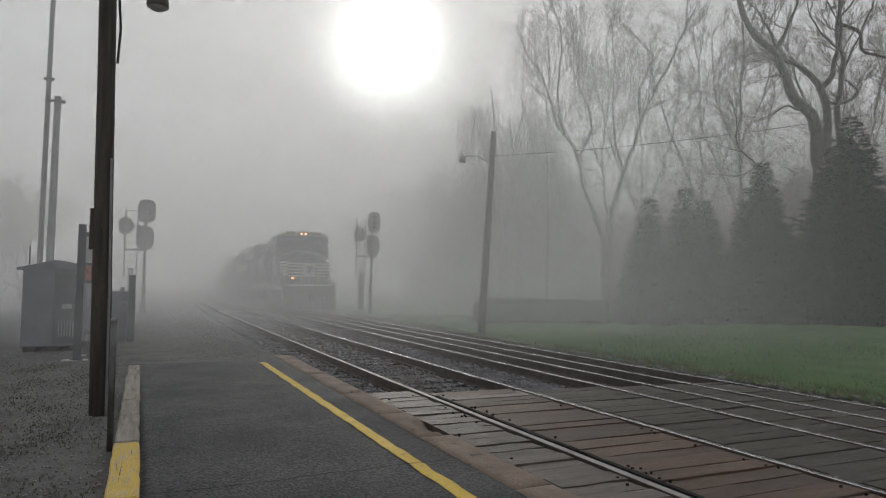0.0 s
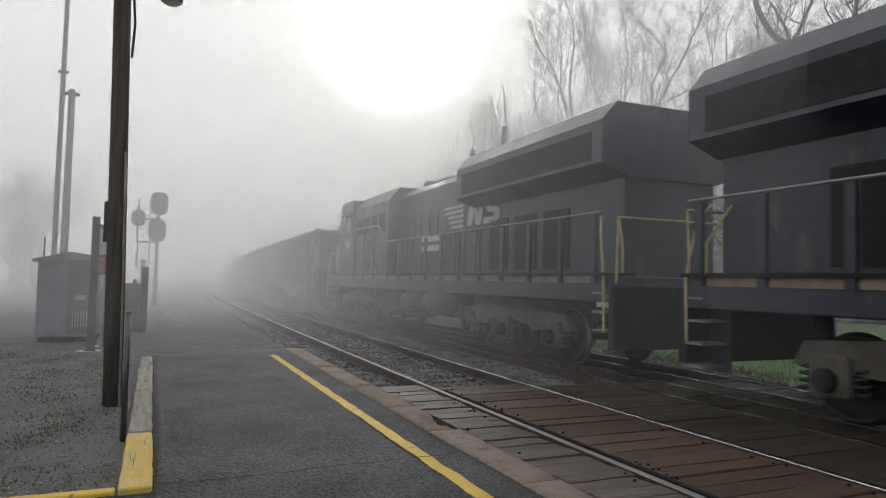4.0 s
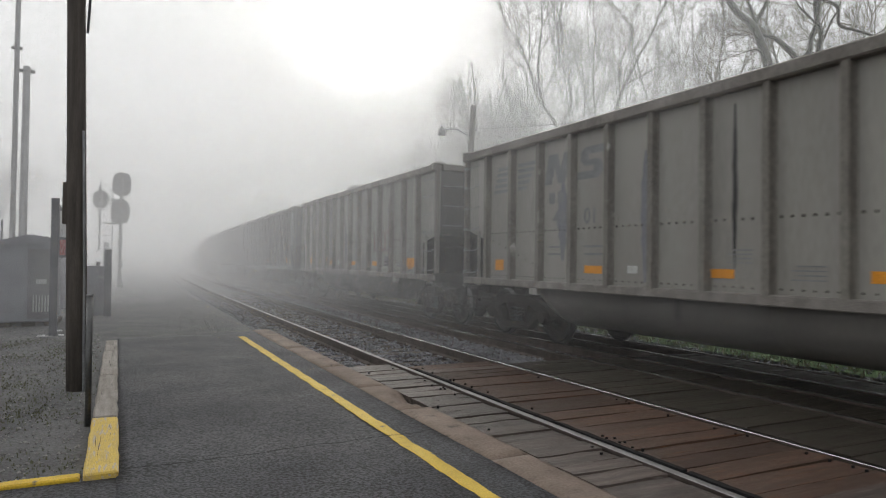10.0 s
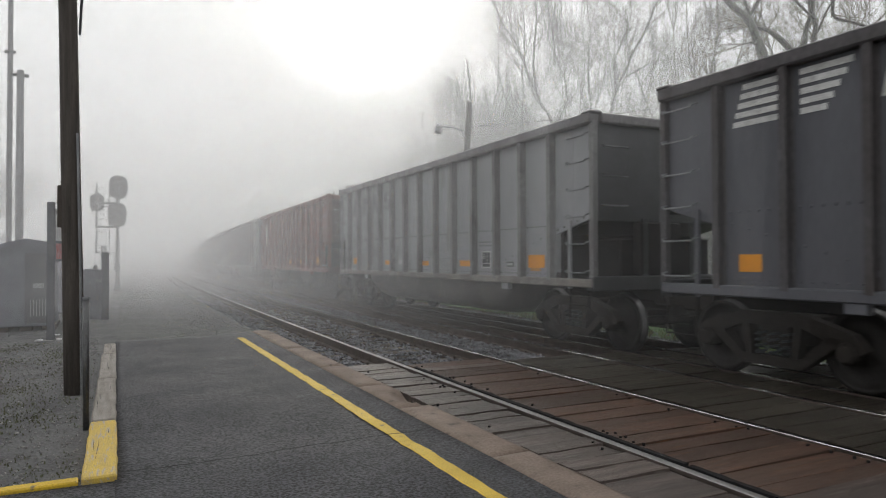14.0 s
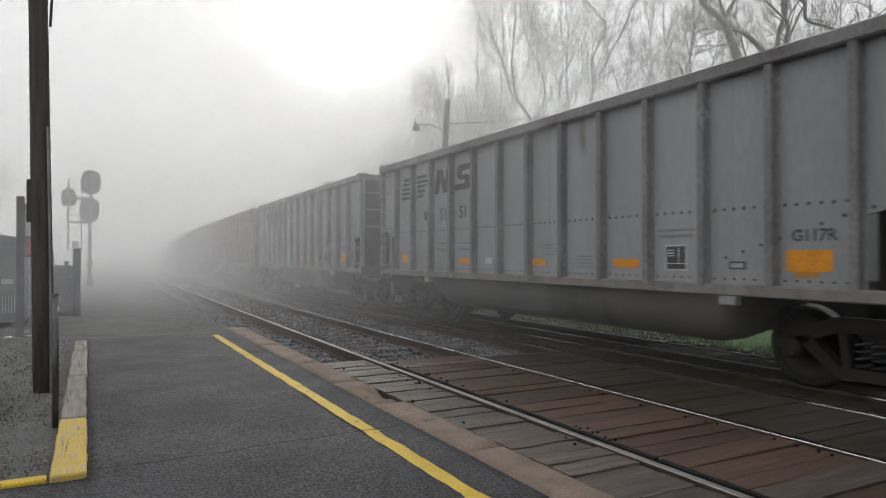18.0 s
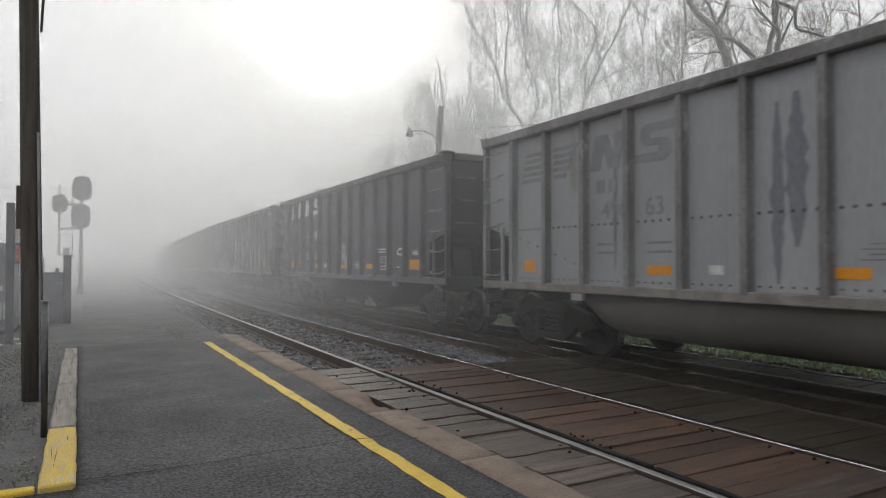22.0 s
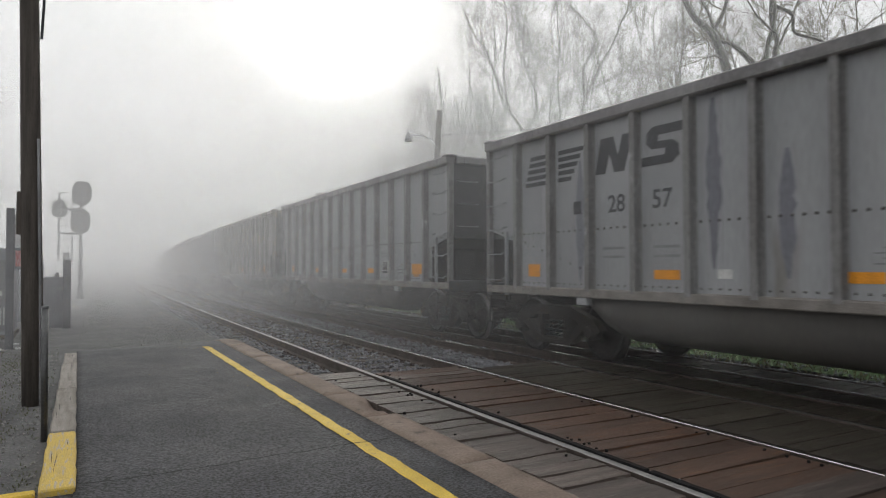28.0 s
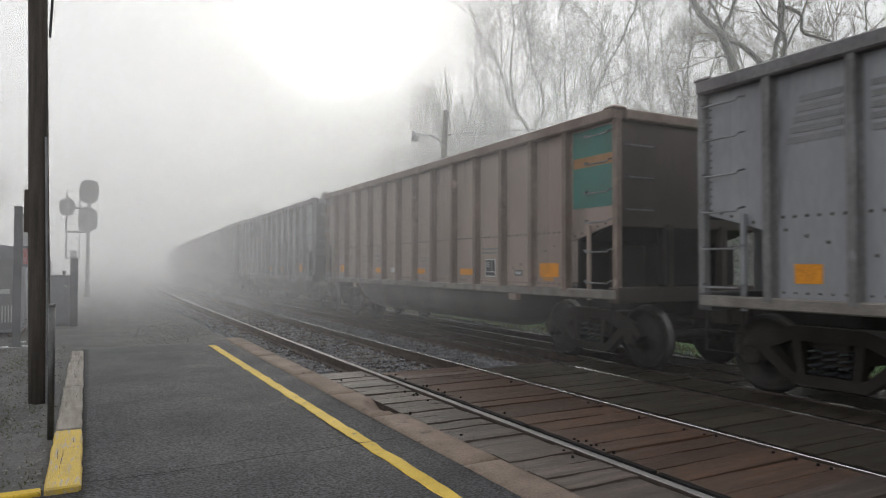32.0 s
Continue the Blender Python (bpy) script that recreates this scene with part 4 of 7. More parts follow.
# the great forked tree beside the conifers
CROOKED = ((0.5, 0.15, [(-0.2, 0.0), (0.0, 4.5), (0.1, 9.3), (-0.64, 11.6), (-1.55, 12.8), (-1.95, 14.05), (-2.46, 14.95), (-3.5, 15.9), (-4.0, 16.9), (-4.4, 18.4)]),
           (0.17, 0.07, [(-2.46, 14.95), (-1.6, 16.4), (-1.25, 18.0)]), (0.12, 0.05, [(-2.3, 15.2), (-2.8, 16.4), (-3.3, 17.6)]),
           (0.11, 0.05, [(-1.6, 13.3), (-2.2, 13.75), (-2.8, 13.7)]), (0.09, 0.04, [(-0.9, 11.9), (-1.85, 12.05), (-2.5, 11.5), (-3.2, 11.4)]),
           (0.42, 0.11, [(0.6, 0.0), (0.6, 5.0), (0.5, 9.6), (0.3, 12.6), (-0.5, 13.8), (-1.25, 14.4), (-1.9, 14.6)]),
           (0.22, 0.09, [(0.2, 12.9), (0.6, 13.7), (1.05, 14.6), (1.2, 16.2), (1.0, 18.4)]),
           (0.27, 0.11, [(1.4, 0.0), (1.4, 6.0), (1.25, 11.0), (1.05, 12.8), (1.35, 14.4), (1.25, 16.5), (1.6, 19.0)]),
           (0.13, 0.06, [(0.4, 12.3), (1.2, 12.2), (1.9, 12.8), (1.6, 13.5)]),
           (0.14, 0.07, [(1.2, 16.8), (2.0, 16.1), (2.6, 15.2), (4.1, 14.6), (5.6, 13.6)]), (0.09, 0.04, [(1.2, 15.0), (0.2, 16.2), (-0.6, 17.2)]),
           (0.09, 0.04, [(1.3, 13.8), (2.2, 15.8), (2.9, 17.6)]))
limbed_tree(30.3, 24.8, 11, CROOKED, 1.7, "great bare tree with crooked forking limbs beside the conifers", 0.8, 0.4, leaves=0.5, stout=0.9)
SNAG = ((0.16, 0.05, [(0.6, 0.0), (0.5, 6.0), (-0.2, 8.6), (-1.1, 9.8), (-1.5, 11.2), (-1.7, 12.2)]), (0.08, 0.03, [(-1.0, 9.7), (-2.0, 9.9), (-3.0, 10.3)]), (0.07, 0.03, [(-0.4, 8.8), (-1.4, 8.3), (-2.3, 8.4)]))
limbed_tree(28.4, 27.0, 31, SNAG, 0.9, "slim dead tree with broken crooked limbs", 1.3, 0.5, leaves=0.0)
# the wide forked tree in the middle of the wood, and its slender neighbours
FORKED = ((0.42, 0.08, [(-0.2, 0.0), (-0.3, 5.5), (-1.7, 9.4), (-2.5, 12.0), (-3.8, 14.3), (-4.9, 17.4), (-6.1, 19.4)]),
          (0.2, 0.06, [(-3.4, 13.6), (-3.9, 16.5), (-3.7, 19.5), (-3.9, 22.0)]), (0.22, 0.06, [(-2.2, 11.6), (-1.3, 14.5), (-2.1, 17.5), (-2.6, 20.6)]),
          (0.4, 0.07, [(0.2, 0.0), (0.1, 5.5), (0.8, 9.0), (1.7, 12.4), (2.6, 14.9), (3.6, 17.1), (4.6, 19.1), (5.7, 22.0)]),
          (0.18, 0.06, [(2.5, 14.6), (2.4, 17.0), (3.4, 19.4), (2.6, 21.0)]), (0.17, 0.05, [(1.2, 11.0), (0.5, 14.5), (0.6, 18.0), (0.2, 21.5)]),
          (0.13, 0.05, [(2.9, 15.4), (4.9, 16.6), (6.6, 17.0)]))
limbed_tree(28.6, 41.0, 23, FORKED, 2.5, "tall bare spring tree with wide forking limbs", 0.55, 0.4, 0.5)
TALL = ((0.26, 0.05, [(0.0, 0.0), (0.2, 7.0), (-0.2, 13.0), (0.2, 18.0), (0.0, 23.0)]), (0.14, 0.04, [(0.0, 11.0), (-1.6, 15.0), (-2.0, 19.5)]), (0.14, 0.04, [(0.0, 12.0), (1.8, 16.0), (2.3, 20.5)]))
ROUND = ((0.34, 0.06, [(0.0, 0.0), (0.1, 6.0), (-1.2, 11.0), (-2.8, 15.0), (-3.6, 18.0)]), (0.22, 0.05, [(0.0, 6.0), (1.4, 11.0), (2.6, 15.5), (3.2, 18.5)]), (0.2, 0.05, [(0.0, 7.0), (0.2, 13.0), (-0.3, 19.5)]))
for x, y, seed, shape, reach in ((24.4, 43.0, 71, TALL, 2.3), (31.5, 45.0, 72, TALL, 2.5), (35.5, 38.5, 73, ROUND, 2.6), (34.0, 33.5, 74, TALL, 2.0), (38.5, 29.0, 75, ROUND, 2.6), (44.0, 27.0, 76, TALL, 2.6), (41.0, 40.0, 77, ROUND, 2.6), (37.0, 47.0, 78, ROUND, 2.8), (46.0, 34.0, 79, ROUND, 2.8)):
    limbed_tree(x, y, seed, shape, reach, "tall bare spring tree with forking limbs and fine twigs", 0.75, 0.33, 0.5, stout=0.55)


def weeping_tree(x, y, height, width, seed):
    """A willow: limbs that arch out of a short trunk, and curtains of hanging twigs."""
    rnd = random.Random(seed)
    t = tagged(empty("willow", pose(x, y, -0.3)), "broad weeping willow with hanging bare twigs, deep in mist", "tree", group="trees behind the lawn")
    wood, v, f = bmesh.new(), [], []
    tube(wood, [(0, 0, 0), (0.2, 0, height * 0.2), (0, 0.1, height * 0.42)], [0.5, 0.42, 0.34], 9)
    for i in range(34):
        a, out = math.tau * i * 0.382 + rnd.uniform(-0.2, 0.2), width * math.sqrt(rnd.uniform(0.12, 1.0))
        top = height * (1 - 0.55 * (out / width) ** 2.4) * rnd.uniform(0.9, 1.0)
        c, s = math.cos(a), math.sin(a)
        pts = spline([(0, 0, height * 0.3), (c * out * 0.3, s * out * 0.3, top * 0.66), (c * out * 0.7, s * out * 0.7, top * 0.94), (c * out, s * out, top)], 4)
        tube(wood, pts, [0.17 - 0.15 * k / (len(pts) - 1) for k in range(len(pts))], 5, cap=False)
        for _ in range(62):
            p = pts[rnd.randrange(4, len(pts))] + Vector((rnd.gauss(0, 0.9), rnd.gauss(0, 0.9), rnd.gauss(-0.5, 0.3)))
            drop, sway = rnd.uniform(0.8, 0.42 * top), rnd.uniform(0.1, 0.5)
            last = p
            for k in range(1, 5):
                q = p + Vector((c * sway * k / 2, s * sway * k / 2, 0.15 * math.sin(k) - drop * (k / 4) ** 1.4))
                o = Vector((rnd.gauss(0, 1), rnd.gauss(0, 1), 0)).normalized() * 0.016
                i0 = len(v)
                v += [last - o, last + o, q + o, q - o]
                f.append((i0, i0 + 1, i0 + 2, i0 + 3))
                last = q
    part("trunk", wood, BARK, t, smooth=True)
    me = bpy.data.meshes.new("twigs")
    me.from_pydata([tuple(q) for q in v], [], f)
    me.materials.append(TWIG)
    tagged(new("twigs", me), kind="stuff").parent = t


weeping_tree(26.2, 53.5, 21.5, 7.6, 5)
weeping_tree(31.5, 59.0, 21.0, 6.5, 6)
for x, y, h, seed in ((37.0, 101, 22, 41), (31.0, 112, 14, 42), (25.0, 118, 14, 43), (-13.5, 72, 12, 44), (-16.5, 80, 13, 45), (-21.0, 84, 13, 46)):
    bare_tree(x, y, h, seed, 3, 0.5, 1.0, "hazy bare tree far off in the fog", 0.3, 5)


# ---- woodland behind the lawn: a dense haze of thin stems and twigs up the slope ----
rnd = random.Random(77)
v, f = [], []
for k in range(720):
    d = rnd.random()
    x, y = 24 + 40 * d + rnd.gauss(0, 3), 66 - 46 * d + rnd.gauss(0, 7)
    if k >= 560:
        x, y = 23 + 26 * d + rnd.gauss(0, 1), 33.5 - 9 * d + rnd.gauss(0, 1.2)
    elif x < 22 or (y < 33 and x < 33) or y < 20:
        continue
    h, wide = rnd.uniform(4, 12) + 5 * d, rnd.uniform(1.5, 3.0)
    for _ in range(230):
        z = h * rnd.random() ** 0.9
        a, q = rnd.uniform(0, math.tau), wide * math.sqrt(rnd.random()) * (0.35 + 0.65 * math.sin(min(1.0, z / h + 0.1) * 2.6))
        p = Vector((x + math.cos(a) * q, y + math.sin(a) * q, z - 0.3))
        e = p + Vector((math.cos(a) * 0.4 + rnd.gauss(0, 0.3), math.sin(a) * 0.4 + rnd.gauss(0, 0.3), rnd.uniform(0.3, 1.3))).normalized() * rnd.uniform(0.5, 1.6)
        o = (e - p).orthogonal().normalized() * rnd.uniform(0.015, 0.04)
        i = len(v)
        v += [p + o, p - o, e]
        f.append((i, i + 1, i + 2))
me = bpy.data.meshes.new("woodland")
me.from_pydata([tuple(q) for q in v], [], f)
me.materials.append(TWIG)
tagged(new("woodland", me), "dense bare thicket of saplings behind the lawn", "woodland", kind="stuff")


# ---- the train ----
def paint(name, c1, c2, c3=None, rough=0.55, spots=0.66):
    return mat(name, c1, c2, 0.55, rough, bump=0.025, grain=22.0, stretch=(1.2, 1.2, 0.28), c3=c3, spots=spots, spec=0.45, con=0.22)


PAINTS = {
    "brown": paint("oxide_brown_paint", (0.29, 0.224, 0.192), (0.225, 0.174, 0.15), (0.17, 0.14, 0.128)),
    "grey": paint("weathered_grey_paint", (0.32, 0.325, 0.334), (0.255, 0.258, 0.264), (0.19, 0.178, 0.166)),
    "dull": paint("dusty_grey_paint", (0.3, 0.289, 0.264), (0.24, 0.228, 0.207), (0.17, 0.157, 0.145)),
    "blue": paint("bluish_grey_paint", (0.3, 0.306, 0.326), (0.235, 0.24, 0.256), (0.13, 0.13, 0.142), spots=0.62),
    "black": paint("black_car_paint", (0.11, 0.112, 0.126), (0.085, 0.086, 0.097), (0.14, 0.136, 0.13)),
    "red": paint("red_oxide_paint", (0.233, 0.065, 0.058), (0.160, 0.052, 0.048), (0.116, 0.058, 0.055)),
    "rust": paint("rusty_dark_paint", (0.12, 0.1, 0.086), (0.09, 0.078, 0.069), (0.17, 0.115, 0.085)),
    "tan": paint("faded_brown_paint", (0.34, 0.27, 0.235), (0.27, 0.21, 0.185), (0.19, 0.15, 0.135)),
}
DARK_END, WORN = {}, {}
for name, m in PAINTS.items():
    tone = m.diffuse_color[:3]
    # end pieces: car tone cut to 0.3, with random blotches near black
    DARK_END[name] = mat("dark_end_" + m.name, tuple(v * 0.3 for v in tone), tuple(0.07 * v + 0.005 for v in tone), 0.5, 0.65, bump=0.05, grain=20.0, stretch=(1, 1, 0.5), con=0.25)
    WORN[name] = mat("worn_" + m.name, tuple(a * 0.66 + b for a, b in zip(tone, (0.012, 0.006, 0.0))), tuple(a * 0.4 + b for a, b in zip(tone, (0.02, 0.01, 0.004))), 1.6, 0.65, bump=0.1, grain=25.0, stretch=(1, 1, 0.6), c3=tuple(min(0.5, a * 1.2 + 0.03) for a in tone), spots=0.66)
# belly paint: grime, with the shading of the underside put into its colour
BELLY = paint("shaded_grimy_belly_paint", (0.12, 0.114, 0.105), (0.085, 0.08, 0.075), (0.055, 0.052, 0.05))
GRIME = mat("oily_grime", (0.022, 0.021, 0.02), (0.035, 0.032, 0.03), 2.5, 0.75, bump=0.2, spec=0.12)
TRUCK = mat("truck_steel", (0.03, 0.027, 0.025), (0.045, 0.039, 0.035), 3.5, 0.75, bump=0.25, metal=0.1, spec=0.15)
SPRING = mat("spring_steel", (0.05, 0.055, 0.062), None, 5.0, 0.5, metal=0.4, bump=0.1)
TREAD = mat("polished_tread", (0.16, 0.155, 0.15), (0.1, 0.1, 0.1), 5.0, 0.45, metal=1.0, bump=0.03)
WHEEL = mat("wheel_steel", (0.032, 0.029, 0.027), (0.022, 0.02, 0.019), 4.0, 0.6, metal=0.3, bump=0.1)
ORANGE = mat("orange_reflector", (0.75, 0.3, 0.02), (0.6, 0.24, 0.02), 6.0, 0.45, bump=0.03)
WHITE = mat("white_stencil", (0.62, 0.62, 0.6), (0.45, 0.45, 0.44), 9.0, 0.6, bump=0.0)
DARK_INK = mat("dark_stencil", (0.05, 0.05, 0.055), (0.08, 0.08, 0.085), 7.0, 0.6, bump=0.0)
FAINT_INK = mat("faded_stencil", (0.19, 0.19, 0.2), (0.24, 0.24, 0.245), 5.0, 0.6, bump=0.0)
SMEAR = mat("oily_smear", (0.15, 0.15, 0.175), (0.2, 0.2, 0.225), 1.5, 0.5, bump=0.03, stretch=(1, 1, 0.2))
RUST_EDGE = mat("worn_edge_rust", (0.24, 0.222, 0.205), (0.16, 0.145, 0.132), 4.0, 0.7, bump=0.2)
RIVET = mat("dark_rivets", (0.07, 0.062, 0.055), None, 6.0, 0.7, bump=0.0)
MESHES = {}


def piece(key, name, make, material, parent, label="", m=None, smooth=False):
    """A part whose mesh is made once for each key and then shared."""
    if key not in MESHES:
        ob = part(name, make(), material, parent, label, smooth)
        MESHES[key] = ob.data
    else:
        ob = new(name, MESHES[key])
        ob.parent = parent
        if label:
            ob["label"] = label
    if m is not None:
        ob.matrix_basis = m
    return ob


def lettering(text, size, bold=0.0, wide=1.0):
    """Text as a thin mesh, with Blender's own font."""
    cu = bpy.data.curves.new("text", "FONT")
    cu.body, cu.size, cu.extrude, cu.offset, cu.align_x = text, size, 0.002, bold, "CENTER"
    ob = new("text", cu)
    bpy.context.view_layer.update()
    me = bpy.data.meshes.new_from_object(ob.evaluated_get(bpy.context.evaluated_depsgraph_get()))
    bpy.data.objects.remove(ob)
    bpy.data.curves.remove(cu)
    if wide != 1.0:
        for v in me.vertices:
            v.co.x *= wide
    me.materials.clear()
    return me


def letters(name, text, size, material, parent, x, y, z, side=-1, bold=0.0, label="", wide=1.0):
    key = ("text", text, size, bold, material.name, wide)
    if key not in MESHES:
        me = lettering(text, size, bold, wide)
        me.materials.append(material)
        MESHES[key] = me
    ob = new(name, MESHES[key])
    ob.parent = parent
    ob.matrix_basis = Matrix(((0, 0, side, x), (side, 0, 0, y), (0, 1, 0, z), (0, 0, 0, 1)))
    if label:
        ob["label"] = label
    return ob


def decal(name, parent, y0, y1, z0, z1, material, label="", x=-1.523, deep=0.004):
    key = ("decal", round(y1 - y0, 3), round(z1 - z0, 3), material.name)
    return piece(key, name, lambda: boxes((-deep, deep, -(y1 - y0) / 2, (y1 - y0) / 2, -(z1 - z0) / 2, (z1 - z0) / 2)), material, parent, label, pose(x, (y0 + y1) / 2, (z0 + z1) / 2))


def lathe_x(profile, sides=28):
    """Turns a profile of (x, radius) about the x axis."""
    bm = bmesh.new()
    rings = [[bm.verts.new((x, r * math.cos(math.tau * k / sides), r * math.sin(math.tau * k / sides))) for k in range(sides)] for x, r in profile]
    for a, b in zip(rings, rings[1:]):
        for k in range(sides):
            f = bm.faces.new((a[k], a[(k + 1) % sides], b[(k + 1) % sides], b[k]))
    bm.faces.new(rings[0][::-1])
    bm.faces.new(rings[-1])
    bmesh.ops.recalc_face_normals(bm, faces=bm.faces)
    return bm


def wheelset_mesh(r=0.457):
    profile = [(-0.79, 0.06), (-0.79, 0.11), (-0.75, 0.12), (-0.735, 0.3), (-0.76, r - 0.06), (-0.79, r - 0.055), (-0.79, r), (-0.72, r), (-0.71, r + 0.025), (-0.685, r + 0.025), (-0.68, r - 0.06), (-0.7, 0.14), (-0.66, 0.1), (-0.6, 0.08)]
    bm = lathe_x([(-1.02, 0.055)] + profile + [(-x, q) for x, q in profile[::-1]] + [(1.02, 0.055)])
    for f in bm.faces:
        c = f.calc_center_median()
        q = math.hypot(c.y, c.z)
        if q > r - 0.012 and abs(c.x) > 0.7:
            f.material_index = 1
    return bm


WHEELS = []


def freight_truck(car, yc, ends):
    """One two-axle truck: cast side frames, springs, bolster, wheelsets."""
    t = piece(("bolster",), "truck", lambda: boxes((-1.0, 1.0, -0.2, 0.2, 0.42, 0.78), (-0.25, 0.25, -0.9, 0.9, 0.5, 0.62), bevel=0.02), TRUCK, car, "cast steel two-axle truck", pose(0, yc, 0))

    def frame_side():
        bm = bmesh.new()
        for outline in ([(-1.15, 0.5), (-0.98, 0.66), (-0.4, 0.84), (0.4, 0.84), (0.98, 0.66), (1.15, 0.5), (1.05, 0.44), (0.8, 0.52), (0.4, 0.68), (-0.4, 0.68), (-0.8, 0.52), (-1.05, 0.44)],
                        [(-0.9, 0.58), (-0.72, 0.62), (-0.36, 0.3), (-0.4, 0.2)], [(0.9, 0.58), (0.4, 0.2), (0.36, 0.3), (0.72, 0.62)], [(-0.42, 0.2), (0.42, 0.2), (0.38, 0.32), (-0.38, 0.32)], [(-0.34, 0.3), (-0.26, 0.3), (-0.3, 0.7), (-0.4, 0.7)], [(0.34, 0.3), (0.4, 0.7), (0.3, 0.7), (0.26, 0.3)]):
            prism(bm, outline, "x", -0.075, 0.075)
        bmesh.ops.recalc_face_normals(bm, faces=bm.faces)
        return bm

    for sx in (-1, 1):
        piece(("side_frame",), "side_frame", frame_side, TRUCK, t, m=pose(sx * 1.0, 0, 0))
        for k in (-1, 0, 1):
            def coil():
                bm = bmesh.new()
                tube(bm, [(0.07 * math.cos(i * 0.9), 0.07 * math.sin(i * 0.9), i * 0.0105) for i in range(30)], 0.016, 5)
                return bm
            if sx < 0:
                piece(("coil",), "spring", coil, SPRING, t, m=pose(sx * 1.0, k * 0.17, 0.32))
        for ay in (-0.925, 0.925):
            piece(("cap",), "bearing_cap", lambda: lathe_x([(-0.1, 0.05), (-0.1, 0.09), (-0.06, 0.12), (0.1, 0.125)], 14), TRUCK, t, m=pose(sx * 1.03 if sx < 0 else 1.03, ay, 0.457, 0, 0, 0 if sx < 0 else 180))
    for ay in (-0.925, 0.925):
        w = piece(("wheelset",), "wheelset", wheelset_mesh, [WHEEL, TREAD], car, m=pose(0, yc + ay, 0.457), smooth=True)
        WHEELS.append((w, car, yc + ay))


L = 12.8
RIBS = [1.1 + 0.9 * i for i in range(13)]


def side_sheet(x0, x1):
    return prisms([(0.0, 2.12), (1.08, 1.86), (1.08, 1.15), (L - 0.9, 1.15), (L - 0.9, 1.86), (L, 2.12), (L, 3.56), (0.0, 3.56)], "x", (x0, x1))


def rib_mesh():
    bm = bmesh.new()
    prism(bm, [(-1.52, -0.07), (-1.535, -0.045), (-1.63, -0.045), (-1.63, 0.045), (-1.535, 0.045), (-1.52, 0.07)], "z", 1.12, 3.55)
    bmesh.ops.recalc_face_normals(bm, faces=bm.faces)
    return bm


def rivet_mesh():
    bm = bmesh.new()

    def head(y, z, r=0.021):
        top = bm.verts.new((-1.537, y, z))
        ring = [bm.verts.new((-1.52, y + r * math.cos(a * math.tau / 6), z + r * math.sin(a * math.tau / 6))) for a in range(6)]
        for a in range(6):
            bm.faces.new((ring[a], ring[(a + 1) % 6], top))

    for a, b in zip(RIBS, RIBS[1:]):
        for i in range(6):
            y = a + 0.12 + (b - a - 0.24) * i / 5
            head(y, 2.02)
            head(y, 1.22, 0.016)
    for i in range(7):
        head(1.25 + 0.23 * i, 1.88 - 0.07 * i)
        head(L - 1.05 - 0.23 * i, 1.88 - 0.07 * i)
    for e in (0.1, L - 0.1):
        for i in range(16):
            head(e, 2.15 + 0.085 * i, 0.014)
    for i in range(6):
        head(0.12 + 0.17 * i, 2.15 - 0.041 * i)
        head(L - 0.1 - 0.14 * i, 2.15 - 0.041 * i)
    bmesh.ops.recalc_face_normals(bm, faces=bm.faces)
    return bm


def tub_mesh():
    """Rounded belly between the trucks."""
    bm = bmesh.new()
    arc = [(-1.46, 1.14), (-1.47, 0.85), (-1.42, 0.66), (-1.28, 0.5), (-1.05, 0.42), (-0.6, 0.42), (-0.35, 0.5), (-0.22, 0.66), (-0.2, 1.14)]
    rings = []
    for y, k in ((2.35, 0.25), (2.75, 0.8), (3.1, 1.0), (L - 3.1, 1.0), (L - 2.75, 0.8), (L - 2.35, 0.25)):
        rings.append([bm.verts.new((x, y, 1.14 - (1.14 - z) * k)) for x, z in arc])
    for a, b in zip(rings, rings[1:]):
        for i in range(len(arc) - 1):
            bm.faces.new((a[i], a[i + 1], b[i + 1], b[i]))
    for r in (rings[0], rings[-1]):
        bm.faces.new(r)
    bmesh.ops.recalc_face_normals(bm, faces=bm.faces)
    return bm


def rung_mesh():
    bm = bmesh.new()
    tube(bm, [(-1.58, 0.07, 0), (-1.66, 0.075, -0.02), (-1.66, 0.1, -0.045), (-1.66, 0.55, -0.045), (-1.66, 0.58, -0.02), (-1.58, 0.6, 0.0)], 0.012, 6)
    return bm


